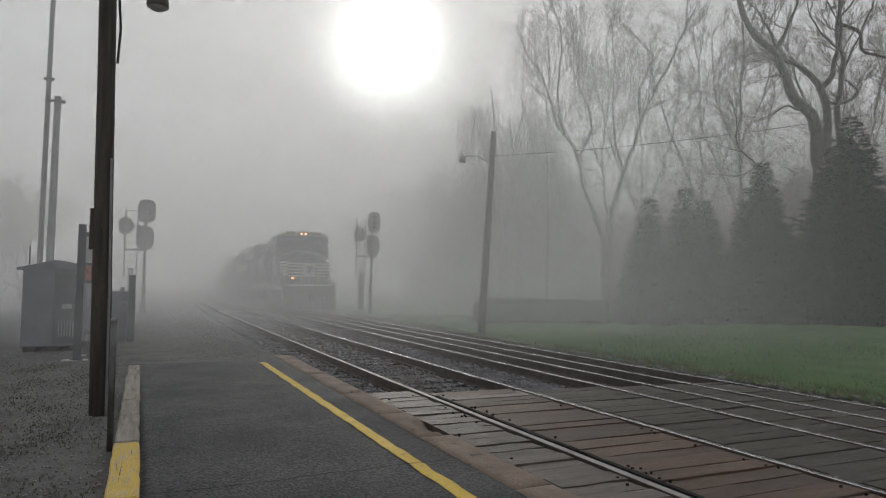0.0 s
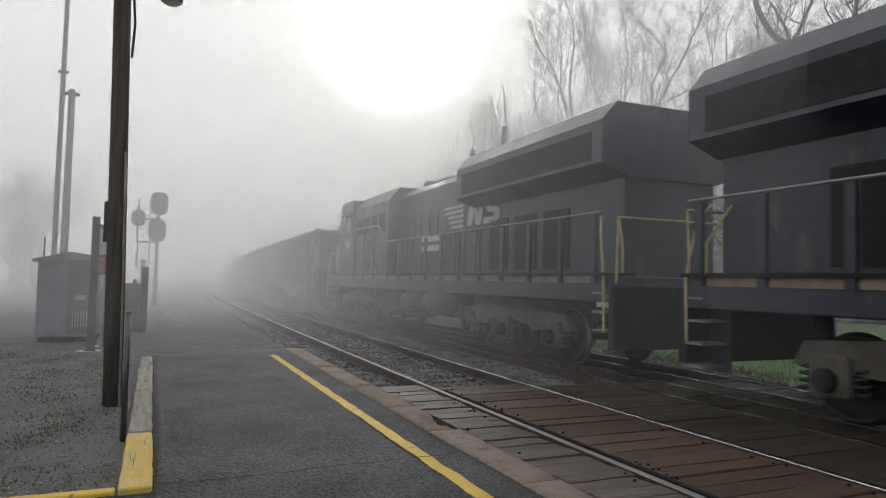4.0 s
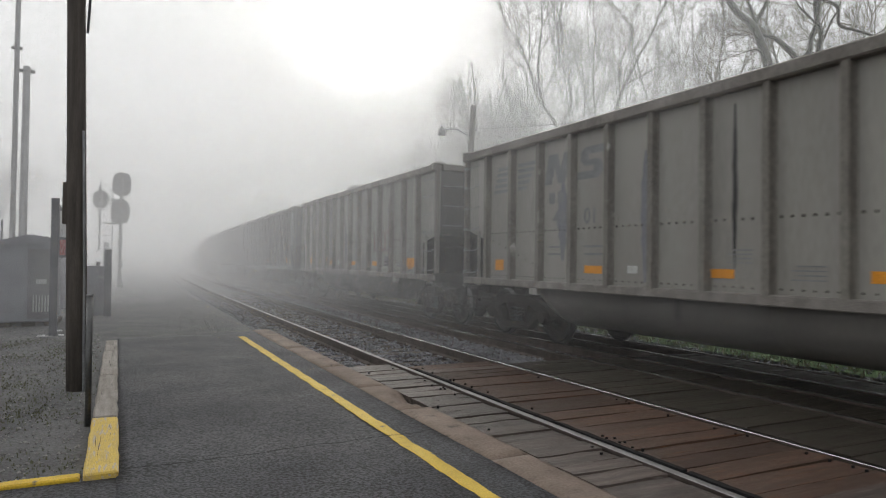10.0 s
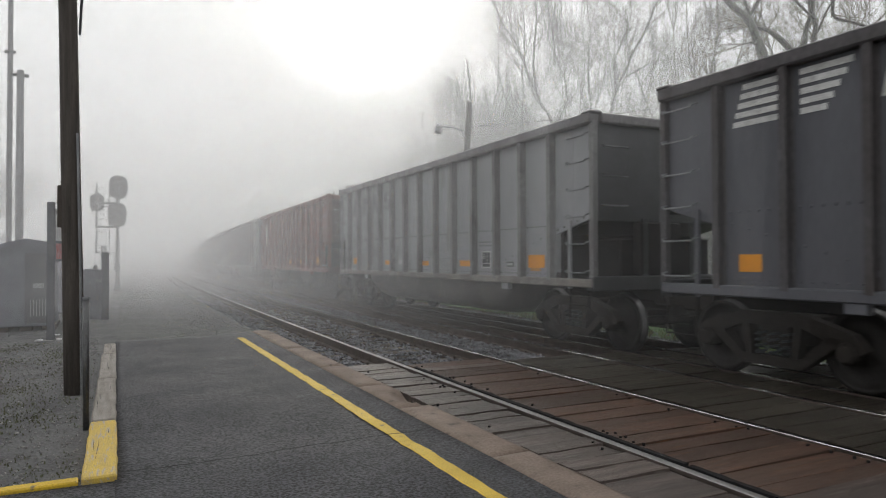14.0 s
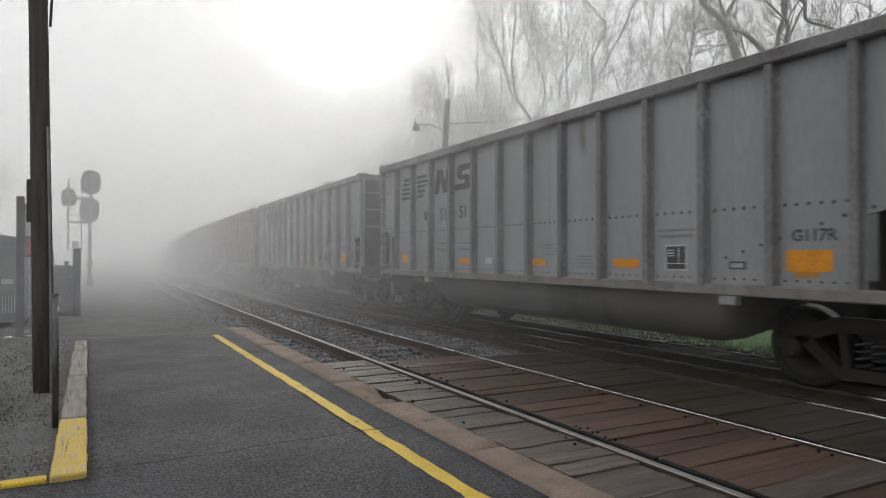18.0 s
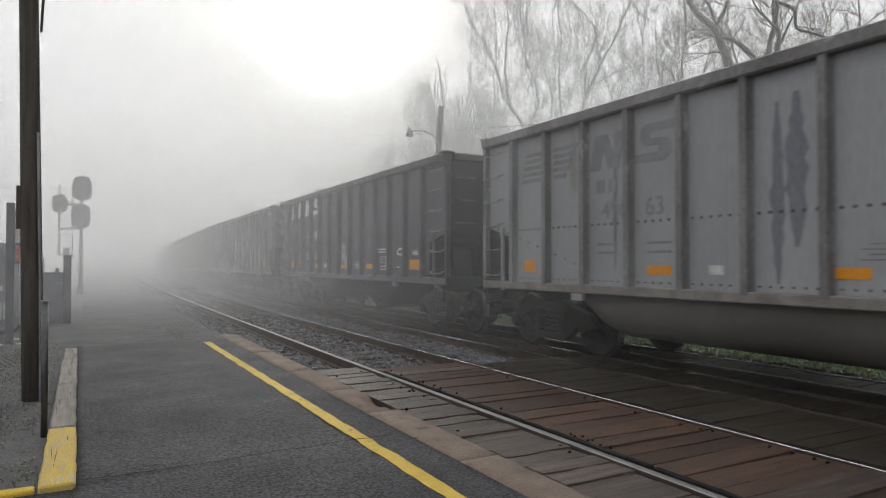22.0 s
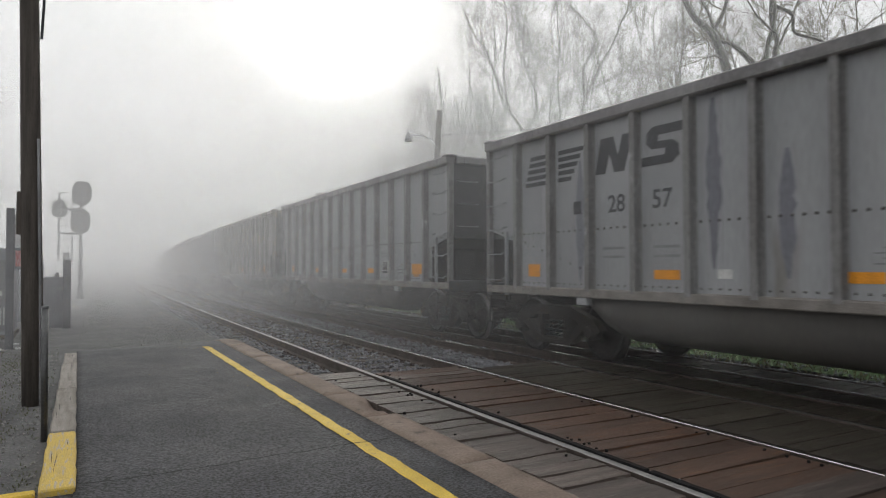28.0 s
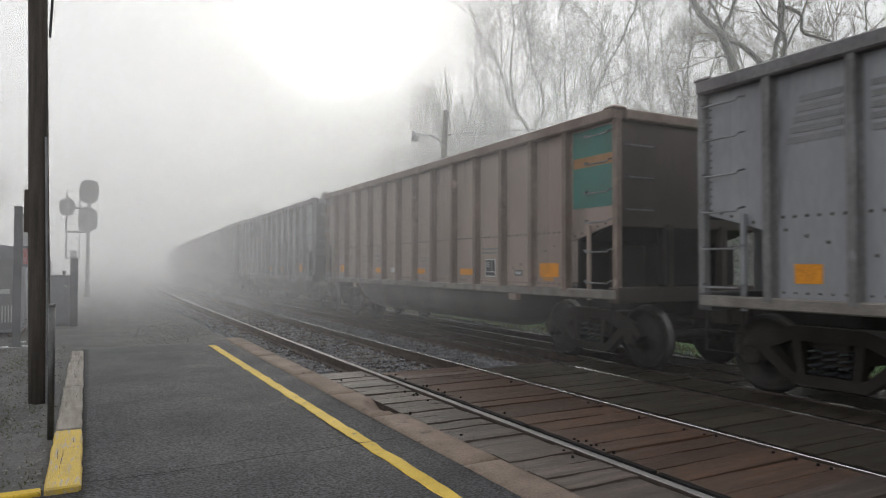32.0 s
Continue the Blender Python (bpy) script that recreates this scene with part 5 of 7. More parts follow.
def coal_car(k, colour, hopper=False, label=""):
    """A ribbed coal car: gondola with a rounded belly, or hopper with sloped chutes."""
    car = tagged(empty("coal_hopper" if hopper else "coal_gondola"), label, "hopper car" if hopper else "gondola car", group="coal cars of the train")
    P = PAINTS[colour]
    c = (colour,)
    for sx, name in ((-1, "near"), (1, "far")):
        piece(("side", sx) + c, "side_sheet", lambda: side_sheet(-1.52, -1.48) if sx < 0 else side_sheet(1.48, 1.52), P, car)
        piece(("chord", sx) + c, "top_chord", lambda: boxes((sx * 1.55 - 0.1, sx * 1.55 + 0.1, -0.02, L + 0.02, 3.53, 3.69), bevel=0.02), WORN[colour], car)
        piece(("sill", sx) + c, "side_sill", lambda: boxes((sx * 1.55 - 0.07, sx * 1.55 + 0.07, 0.0, L, 1.03, 1.16), bevel=0.015), RUST_EDGE if sx < 0 and not hopper else P, car)
        for y in RIBS:
            piece(("rib",) + c, "rib", rib_mesh, WORN[colour], car, m=pose(0, y, 0) if sx < 0 else pose(0, y, 0, 0, 0, 180))
    tagged(piece(("rivets",) + c, "rivets", rivet_mesh, RIVET if colour != "black" else P, car, "rows of rivet heads"), kind="stuff")
    for ye, d in ((0.0, 1), (L, -1)):
        m = pose(0, ye, 0) if d > 0 else pose(0, ye, 0, 0, 0, 180)
        piece(("end",) + c, "end_sheet", lambda: boxes((-1.5, 1.5, 0.02, 0.07, 2.05, 3.56), bevel=0.01), DARK_END[colour], car, m=m)
        piece(("end_chord",) + c, "end_chord", lambda: boxes((-1.44, 1.44, -0.06, 0.12, 3.535, 3.685), bevel=0.02), WORN[colour], car, m=m)
        piece(("slope",), "slope_sheet", lambda: prisms([(0.07, 2.08), (0.07, 2.12), (0.96, 1.9), (0.96, 1.12), (0.9, 1.12), (0.9, 1.87)], "x", (-1.47, 1.47)), GRIME, car, m=m)
        piece(("end_sill",) + c, "end_sill", lambda: boxes((-1.6, 1.6, -0.04, 0.16, 0.98, 1.2), bevel=0.015), DARK_END[colour], car, m=m)
        piece(("coupler",), "coupler", lambda: boxes((-0.12, 0.12, -0.52, 0.3, 0.72, 0.95), (-0.2, 0.2, -0.7, -0.4, 0.68, 0.99), bevel=0.03), TRUCK, car, m=m)
        for sx in (-1, 1):
            piece(("end_post", sx) + c, "end_post", lambda: boxes((sx * 0.56 - 0.06, sx * 0.56 + 0.06, -0.02, 0.12, 1.18, 2.1), bevel=0.01), DARK_END[colour], car, m=m)
        piece(("hose",), "brake_hose", lambda: tubes(([(0.45, -0.1, 0.85), (0.5, -0.3, 0.6), (0.42, -0.5, 0.5), (0.3, -0.6, 0.55)], 0.025)), GRIME, car, m=m)
        for sx in (-1, 1):
            piece(("cap", sx * d) + c, "corner_cap", lambda: boxes((sx * d * 1.53 - 0.13, sx * d * 1.53 + 0.13, -0.05, 0.2, 3.66, 3.725), bevel=0.03), WORN[colour], car, m=m)
            piece(("corner", sx * d) + c, "corner_post", lambda: boxes((sx * d * 1.55 - 0.05, sx * d * 1.55 + 0.05, -0.03, 0.07, 1.0, 3.56), bevel=0.01), WORN[colour], car, m=m)
        top = Matrix.Translation((0, ye, 0)) if d > 0 else Matrix.Translation((0, ye, 0)) @ Matrix.Diagonal((1, -1, 1, 1))
        piece(("stile", d) + c, "ladder_stile", lambda: boxes((-1.6, -1.55, d * 0.58 - 0.03, d * 0.58 + 0.03, 1.0, 2.08), bevel=0.006), P, car, m=pose(0, ye, 0))
        for z in (1.3, 1.74, 2.16, 2.58, 3.0, 3.4):
            piece(("rung", d), "rung", lambda: rung_mesh() if d > 0 else tubes(([(-1.58, -0.07, 0), (-1.66, -0.075, -0.02), (-1.66, -0.1, -0.045), (-1.66, -0.55, -0.045), (-1.66, -0.58, -0.02), (-1.58, -0.6, 0.0)], 0.012), sides=6), GALV, car, m=pose(0, ye, z))
        piece(("step", d), "sill_step", lambda: tubes(([(-1.58, d * 0.08, 1.0), (-1.6, d * 0.08, 0.52), (-1.6, d * 0.56, 0.52), (-1.58, d * 0.56, 1.0)], 0.016), ([(-1.6, d * 0.08, 0.76), (-1.6, d * 0.56, 0.76)], 0.014), sides=6), GRIME, car, m=pose(0, ye, 0))
        for z in (2.3, 2.75, 3.2) if d > 0 else ():
            piece(("end_rung",), "end_rung", lambda: tubes(([(-1.4, 0.0, 0), (-1.4, -0.07, -0.02), (-0.95, -0.07, -0.02), (-0.95, 0.0, 0)], 0.012), sides=6), GALV, car, m=pose(0, ye, z))
        if d > 0:
            piece(("brake_wheel",), "brake_wheel", lambda: tubes(([(0.75 + 0.27 * math.cos(i * math.tau / 18), -0.12, 2.45 + 0.27 * math.sin(i * math.tau / 18)) for i in range(19)], 0.018), ([(0.48, -0.12, 2.45), (1.02, -0.12, 2.45)], 0.014), ([(0.75, -0.12, 2.18), (0.75, -0.12, 2.72)], 0.014), sides=6), GRIME, car, "round handbrake wheel")
        # added filler block, only there to darken the opening at the leading end
        if d > 0:
            piece(("brake_rigging",), "brake_rigging", lambda: boxes((-0.95, 0.95, 0.12, 0.88, 1.16, 1.8), (-0.7, 0.2, -0.02, 0.14, 1.2, 2.05), bevel=0.03), GRIME, car, "dark filler block under the slope sheet")
        freight_truck(car, ye + d * 1.2, d)
    piece(("centre_sill",), "centre_sill", lambda: boxes((-0.17, 0.17, 0.0, L, 0.78, 1.1), bevel=0.01), GRIME, car)
    if hopper:
        for sx in (-1, 1):
            for y0 in (2.2, 6.6):
                def chute():
                    return prisms([(0.0, 1.14), (1.55, 0.42), (2.0, 0.38), (2.2, 0.42), (3.6, 1.14)], "x", (sx * 0.2, sx * 1.32) if sx > 0 else (-1.32, -0.2))
                piece(("chute", sx), "hopper_chute", chute, GRIME, car, "black sloped discharge chute", pose(0, y0, 0))
        for y0 in (4.1, 8.5):
            piece(("gate",), "chute_gate", lambda: boxes((-1.36, -0.2, -0.14, 0.14, 0.34, 0.42), (-1.4, -1.3, -0.05, 0.05, 0.3, 0.6), bevel=0.01), TRUCK, car, m=pose(0, y0, 0))
    else:
        for sx in (-1, 1):
            piece(("tub",) + c, "belly_tub", tub_mesh, BELLY if colour not in ("black", "rust") else P, car, "rounded belly, dark with grime and painted underside shade", pose(0, 0, 0) if sx < 0 else pose(0, L, 0, 0, 0, 180), True)
        piece(("cross_tube",), "air_reservoir", lambda: tubes(([(0.5, 2.0, 0.85), (0.5, 2.9, 0.85)], 0.2), sides=12), GRIME, car)
    for ye in (2.55, L - 2.55):
        piece(("lug",) + c, "jacking_lug", lambda: boxes((-1.6, -1.5, -0.12, 0.12, 0.92, 1.04), bevel=0.01), P, car, m=pose(0, ye, 0))
    return car


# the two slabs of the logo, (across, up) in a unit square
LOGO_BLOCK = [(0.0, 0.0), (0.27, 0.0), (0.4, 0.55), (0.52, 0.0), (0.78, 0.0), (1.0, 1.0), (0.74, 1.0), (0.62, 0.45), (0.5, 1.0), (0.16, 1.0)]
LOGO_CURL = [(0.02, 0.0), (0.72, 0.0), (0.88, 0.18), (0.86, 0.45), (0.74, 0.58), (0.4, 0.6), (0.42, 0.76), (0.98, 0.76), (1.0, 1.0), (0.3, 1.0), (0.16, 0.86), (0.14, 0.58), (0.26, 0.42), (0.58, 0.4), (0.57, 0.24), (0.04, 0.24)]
PALE_FIELD = mat("pale_field", (0.36, 0.355, 0.35), (0.28, 0.27, 0.265), 3.0, 0.6, bump=0.04)


def markings(car, colour, number, boxcode, faded=False):
    """Reflectors, placards, stencils, logo and the number of one car, panel by panel."""
    ink = WHITE if colour in ("black", "rust", "red") else DARK_INK
    faint = ink if ink is WHITE else FAINT_INK
    rise = 0.22 if colour == "black" else 0.0
    mark = faint if faded else ink
    if colour == "brown":
        for y0, y1 in ((9.27, 10.03), (8.37, 9.13)):
            decal("repainted_field", car, y0, y1, 2.78, 3.5, PALE_FIELD, "pale repainted field behind the logo", x=-1.521, deep=0.001)
            decal("repainted_field", car, y0, y1, 2.04, 2.66, PALE_FIELD, "pale repainted field behind the number", x=-1.521, deep=0.001)
        for y0, y1 in ((11.07, 11.83), (10.17, 10.93)):
            decal("repainted_field", car, y0, y1, 3.0, 3.5, PALE_FIELD, "pale repainted field behind the logo", x=-1.521, deep=0.001)
    for y0, w, h in (() if colour == "rust" else ((1.36, 0.5, 0.22),)) + ((4.0, 0.5, 0.12), (6.1, 0.46, 0.11), (8.5, 0.42, 0.12), (11.35, 0.3, 0.2)):
        decal("reflector", car, y0, y0 + w, 1.32, 1.32 + h, ORANGE, "orange reflective patch")
    if colour not in ("black", "rust"):
        decal("old_reflector", car, 1.5, 1.78, 1.26, 1.32, mat("faded_orange", (0.5, 0.24, 0.06), None, 6.0, 0.5), "faded lower reflector strip")
    y = 3.2
    for a, b, z0, z1 in ((y, y + 0.34, 1.3, 1.318), (y, y + 0.34, 1.602, 1.62), (y, y + 0.018, 1.3, 1.62), (y + 0.322, y + 0.34, 1.3, 1.62), (y + 0.12, y + 0.132, 1.38, 1.62), (y, y + 0.34, 1.38, 1.392)):
        decal("placard_line", car, a, b, z0, z1, WHITE)
    for i in range(3):
        decal("placard_text", car, y + 0.2, y + 0.3, 1.545 - 0.035 * i, 1.56 - 0.035 * i, WHITE)
    decal("placard", car, y + 0.012, y + 0.33, 1.312, 1.61, DARK_INK, "black data placard", x=-1.5215)
    decal("notice_plate", car, 2.36, 2.58, 1.33, 1.42, mat("plate_rim", (0.1, 0.1, 0.1), None, 5.0, 0.6), "small riveted plate")
    decal("notice_face", car, 2.385, 2.555, 1.35, 1.4, mat("pale_louvre", (0.42, 0.42, 0.42)), x=-1.525)
    decal("tag", car, 7.74, 7.94, 1.34, 1.45, WHITE, "small white tag")
    for i in range(4):
        decal("stencil_line", car, 4.95, 5.35 - 0.06 * (i % 2), 1.32 + 0.05 * i, 1.336 + 0.05 * i, faint)
        decal("stencil_line", car, 5.85, 6.2 - 0.08 * (i % 2), 1.5 + 0.05 * i, 1.516 + 0.05 * i, faint)
    for i in range(2):
        decal("stencil_line", car, 3.1, 3.66, 1.72 + 0.07 * i, 1.75 + 0.07 * i, faint)
        for y0 in (9.45, 8.5):
            decal("stencil_line", car, y0, y0 + 0.42, 1.6 + 0.12 * i, 1.635 + 0.12 * i, faint)
    if number:
        a, b = number
        wide_mark = a in ("513", "515", "28", "145")
        ym, zm, zn = (10.3, 2.26, 2.24) if wide_mark else (9.68, 2.46, 2.1)
        for k in (-1, 1):
            decal("reporting_mark", car, ym + k * 0.12 - 0.08, ym + k * 0.12 + 0.08, zm, zm + 0.19, mark, "stencilled reporting mark block")
        letters("car_number", a, 0.34, mark, car, -1.523, 9.52 if len(a) > 2 else 9.6, zn, label="stencilled car number", bold=0.004)
        if b:
            letters("car_number", b, 0.34, mark, car, -1.523, 8.78, zn, label="stencilled car number", bold=0.004)
    if colour not in ("rust", "red", "tan"):
        for i in range(5):
            for y0, y1 in ((11.13, 11.72 - 0.035 * i), (10.28 + 0.07 * (4 - i), 10.86)):
                decal("logo_stripe", car, y0, y1, 2.78 + rise + 0.105 * i, 2.845 + rise + 0.105 * i, mark, "slanted logo stripe")
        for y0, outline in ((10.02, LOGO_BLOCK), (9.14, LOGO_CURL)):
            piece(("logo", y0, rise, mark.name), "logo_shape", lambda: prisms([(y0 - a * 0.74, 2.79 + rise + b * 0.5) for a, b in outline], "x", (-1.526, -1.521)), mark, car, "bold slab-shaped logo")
    if boxcode:
        letters("class_code", boxcode, 0.17, ink, car, -1.523, 1.56, 1.64, label="stencilled class code", bold=0.003)


def scrawl(car, y0, y1, z0, z1, strokes, material, seed, width=0.02):
    """Spray-painted looping lines."""
    rnd = random.Random(seed)
    bm = bmesh.new()
    for s in range(strokes):
        cy, cz = y1 + (y0 - y1) * (s + 0.5) / strokes, (z0 + z1) / 2
        ry, rz = (y1 - y0) / strokes * 0.62, (z1 - z0) / 2
        a0, span = rnd.uniform(0, 6), rnd.uniform(3.0, 6.0)
        pts = [(-1.524, cy + ry * math.cos(a0 + span * i / 12) * rnd.uniform(0.8, 1.1), cz + rz * math.sin(a0 + span * i / 12) * rnd.uniform(0.8, 1.1)) for i in range(13)]
        last_pair = None
        for i, (x, y, z) in enumerate(pts):
            q = pts[min(i + 1, 12)]
            p = pts[max(i - 1, 0)]
            n = Vector((0, -(q[2] - p[2]), q[1] - p[1])).normalized() * width
            pair = (bm.verts.new((x, y + n.y, z + n.z)), bm.verts.new((x, y - n.y, z - n.z)))
            if last_pair:
                bm.faces.new((last_pair[0], pair[0], pair[1], last_pair[1]))
            last_pair = pair
    part("graffiti", bm, material, car, "spray-painted graffiti scrawl")


CREAM = mat("cream_spray", (0.5, 0.43, 0.32), (0.4, 0.35, 0.27), 4.0, 0.6, bump=0.0)
PURPLE = mat("purple_spray", (0.25, 0.165, 0.275), (0.2, 0.14, 0.23), 4.0, 0.6, bump=0.0)
TEAL = mat("teal_paint", (0.05, 0.2, 0.17), (0.06, 0.15, 0.13), 2.0, 0.55, bump=0.05)
SOOT = mat("tar_streak", (0.018, 0.018, 0.02), (0.03, 0.03, 0.03), 5.0, 0.5, bump=0.1)
LABELS = {
    "brown": "rusty brown ribbed coal gondola with a rounded belly", "grey": "weathered grey ribbed coal gondola with riveted sides", "dull": "dusty grey-brown ribbed coal gondola with stained sides",
    "blue": "bluish grey ribbed coal gondola with dark tar streaks", "black": "black ribbed coal hopper with sloped bottom chutes", "red": "red oxide ribbed coal hopper with a white emblem",
    "rust": "dark rusty coal hopper with purple graffiti", "tan": "faded brown coal gondola with a teal end panel"}
FLEET = (("brown", "469", "133", ""), ("brown", "465", "67", ""), ("grey", "513", "97", ""), ("dull", "499", "01", ""), ("dull", "516", "63", ""), ("black", "148", "941", "H69"), ("black", "14", "205", "H69"), ("grey", "", "", ""), ("red", "", "", ""), ("grey", "488", "", "G117R"),
         ("grey", "515", "51", "G117R"), ("grey", "", "", "G119"), ("brown", "464", "58", ""), ("grey", "496", "63", ""), ("black", "145", "418", "H65"), ("black", "146", "744", "H65"), ("rust", "", "", ""), ("dull", "", "", ""), ("grey", "28", "57", ""), ("grey", "474", "89", ""),
         ("dull", "497", "33", "G117R"), ("blue", "", "", "G119"), ("tan", "", "", ""), ("blue", "", "", ""), ("grey", "", "", ""), ("dull", "", "", ""), ("grey", "", "", ""), ("grey", "", "", ""))
LEAD, PITCH = 78.65, 14.22
MOVING = []
for k, (colour, a, b, code) in enumerate(FLEET):
    hopper = colour in ("black", "rust", "red")
    car = coal_car(k, colour, hopper, LABELS[colour])
    MOVING.append((car, LEAD + PITCH * k, 0))
    markings(car, colour, (a, b) if a else None, code, k in (3, 4, 7, 13, 19, 20, 21))
    if k == 8:
        piece(("emblem",), "emblem", lambda: tubes(([(-1.524, 11.42 + 0.3 * math.cos(i * 0.5), 2.75 + 0.36 * math.sin(i * 0.5)) for i in range(-5, 6)], 0.05), ([(-1.524, 11.4 + 0.16 * math.cos(i * 0.5), 2.75 + 0.17 * math.sin(i * 0.5)) for i in range(-5, 6)], 0.045), ([(-1.524, 11.5, 2.32), (-1.524, 11.8, 2.36)], 0.05), sides=6), WHITE, car, "white wheel-on-rail emblem")
    if k == 4:
        scrawl(car, 3.2, 4.6, 1.7, 2.3, 5, mat("red_spray", (0.25, 0.1, 0.09), None, 4.0, 0.6, bump=0.0), 4)
    if k == 14:
        scrawl(car, 5.72, 6.5, 1.3, 2.0, 5, WHITE, 14)
        scrawl(car, 10.2, 10.6, 1.4, 1.75, 4, WHITE, 15, 0.012)
        scrawl(car, 11.2, 11.6, 1.25, 1.6, 3, CREAM, 16)
        scrawl(car, 2.2, 2.5, 1.65, 1.8, 1, WHITE, 17)
    if k == 15:
        # a painted face in two halves, a speech panel, and rows of tags
        for outline in ([(8.5, 1.2), (8.52, 2.3), (8.4, 2.6), (8.32, 2.66), (8.32, 1.2)], [(8.25, 1.2), (8.25, 2.68), (7.9, 2.74), (7.5, 2.78), (7.46, 1.2)], [(7.36, 1.25), (7.36, 2.74), (7.22, 2.6), (7.2, 1.5)], [(6.52, 1.75), (6.52, 2.72), (6.02, 2.8), (5.98, 1.9), (6.25, 1.8), (6.36, 1.55), (6.42, 1.77)], [(6.76, 1.75), (6.76, 2.68), (6.64, 2.7), (6.64, 1.76)]):
            part("graffiti_field", prisms(outline, "x", (-1.5235, -1.5205)), CREAM, car, "cream painted graffiti field")
        for y0, y1, z0, z1, n in ((7.5, 8.2, 2.1, 2.5, 2), (7.5, 8.2, 1.7, 2.0, 2), (7.55, 8.15, 1.3, 1.6, 1), (8.3, 8.5, 1.6, 2.2, 1), (6.05, 6.5, 2.45, 2.65, 4), (6.05, 6.5, 2.2, 2.38, 4), (6.1, 6.45, 1.98, 2.12, 3)):
            scrawl(car, y0, y1, z0, z1, n, SOOT, int(y0 * 10 + z0 * 7), 0.016)
        for i in range(4):
            scrawl(car, 5.05, 5.72, 1.3 + 0.38 * i, 1.62 + 0.38 * i, 4, WHITE, 60 + i, 0.02)
        letters("graffiti_tag", "EBJ!", 0.32, WHITE, car, -1.524, 4.28, 1.62, label="hand-sprayed white tag", bold=-0.002)
        letters("graffiti_tag", "EBJ*", 0.36, WHITE, car, -1.524, 3.35, 1.98, label="hand-sprayed white tag", bold=0.004)
        scrawl(car, 2.22, 2.82, 1.85, 2.25, 4, WHITE, 71, 0.022)
        part("graffiti_field", prisms([(2.78, 1.28), (2.8, 1.78), (2.36, 1.82), (2.3, 1.3)], "x", (-1.5235, -1.5205)), WHITE, car, "white painted patch")
        scrawl(car, 2.36, 2.74, 1.36, 1.72, 3, SOOT, 73, 0.02)
        for text, z0 in (("EMPTY LOAD", 2.24), ("1/4 ADJ BLOCK", 2.1), ("50% E/L", 1.86)):
            letters("stencil", text, 0.115, WHITE, car, -1.523, 1.55, z0, label="small white stencilled words")
        for text, z0 in (("EXW 10-7 H 12-7", 1.86), ("CU FT 2744", 1.75)):
            letters("stencil", text, 0.09, WHITE, car, -1.523, 3.4, z0, label="small white stencilled words")
    if k in (5, 6):
        for text, z0 in (("EXW 10-7 H 12-7", 1.92), ("EW 10-7 H 12-6", 1.82), ("CU FT 2744", 1.72)):
            letters("stencil", text, 0.09, WHITE, car, -1.523, 3.36, z0, label="small white stencilled words")
    if k == 16:
        for i in range(6):
            scrawl(car, 5.15 + 0.52 * i, 5.62 + 0.52 * i, 1.3, 2.2, 3, PURPLE, 90 + i, 0.09)
        for y0 in (5.1, 6.0, 6.9, 7.5):
            part("graffiti_field", prisms([(y0, 1.25), (y0 + 0.02, 2.15), (y0 + 0.34, 2.22), (y0 + 0.62, 1.95), (y0 + 0.66, 1.4), (y0 + 0.4, 1.22)], "x", (-1.5232, -1.5206)), PURPLE, car, "purple sprayed letter shape")
        decal("patch", car, 9.4, 9.9, 1.5, 2.75, mat("dusty_patch", (0.26, 0.23, 0.2), (0.18, 0.16, 0.14), 3.0, 0.7), "faded pale patch", x=-1.5225)
        decal("side_reflector", car, 1.42, 1.86, 1.61, 1.81, ORANGE, "orange reflective patch")
        decal("label_strip", car, 1.35, 1.6, 1.42, 1.48, WHITE, "small white strip")
    if k == 12:
        decal("repaint_patch", car, 9.28, 10.02, 2.05, 2.42, mat("pale_patch", (0.42, 0.42, 0.4), None, 4.0, 0.6), "pale repainted number patch", x=-1.521, deep=0.001)
    if k in (22,):
        decal("teal_panel", car, 0.1, 1.0, 2.35, 3.5, TEAL, "teal painted corner panel", x=-1.5225)
        decal("orange_band", car, 0.14, 0.98, 2.95, 3.1, mat("orange_band", (0.4, 0.22, 0.1), None, 5.0, 0.6), "orange lettered band", x=-1.5235)
    if k in (3, 4, 9, 11, 13, 18, 20, 21, 23):
        rnd = random.Random(k)
        for i in range(9 if k in (21, 23) else 4):
            y0, w, z1 = RIBS[rnd.randrange(2, 11)] + rnd.uniform(0.18, 0.72), rnd.uniform(0.03, 0.16), rnd.uniform(2.3, 3.5)
            bm = bmesh.new()
            low = rnd.uniform(1.18, 1.7)
            zs = [z1 - (z1 - low) * j / 16 for j in range(17)]
            pairs = [(bm.verts.new((-1.5215 - 0.0004 * i, y0 - w * rnd.uniform(0.55, 1.0) * math.sin(0.25 + 2.7 * j / 16), z)), bm.verts.new((-1.5215 - 0.0004 * i, y0 + w * rnd.uniform(0.55, 1.0) * math.sin(0.25 + 2.7 * j / 16), z))) for j, z in enumerate(zs)]
            for p, q in zip(pairs, pairs[1:]):
                bm.faces.new((p[0], p[1], q[1], q[0]))
            part("oil_stain", bm, SOOT if w < 0.055 else SMEAR, car, "dark oil running down the side")
    if k in (0, 1, 12):
        decal("patch_plate", car, 0.45, 0.85, 3.0, 3.25, mat("dark_plate", (0.06, 0.055, 0.055), None, 4.0, 0.6), "dark square patch")


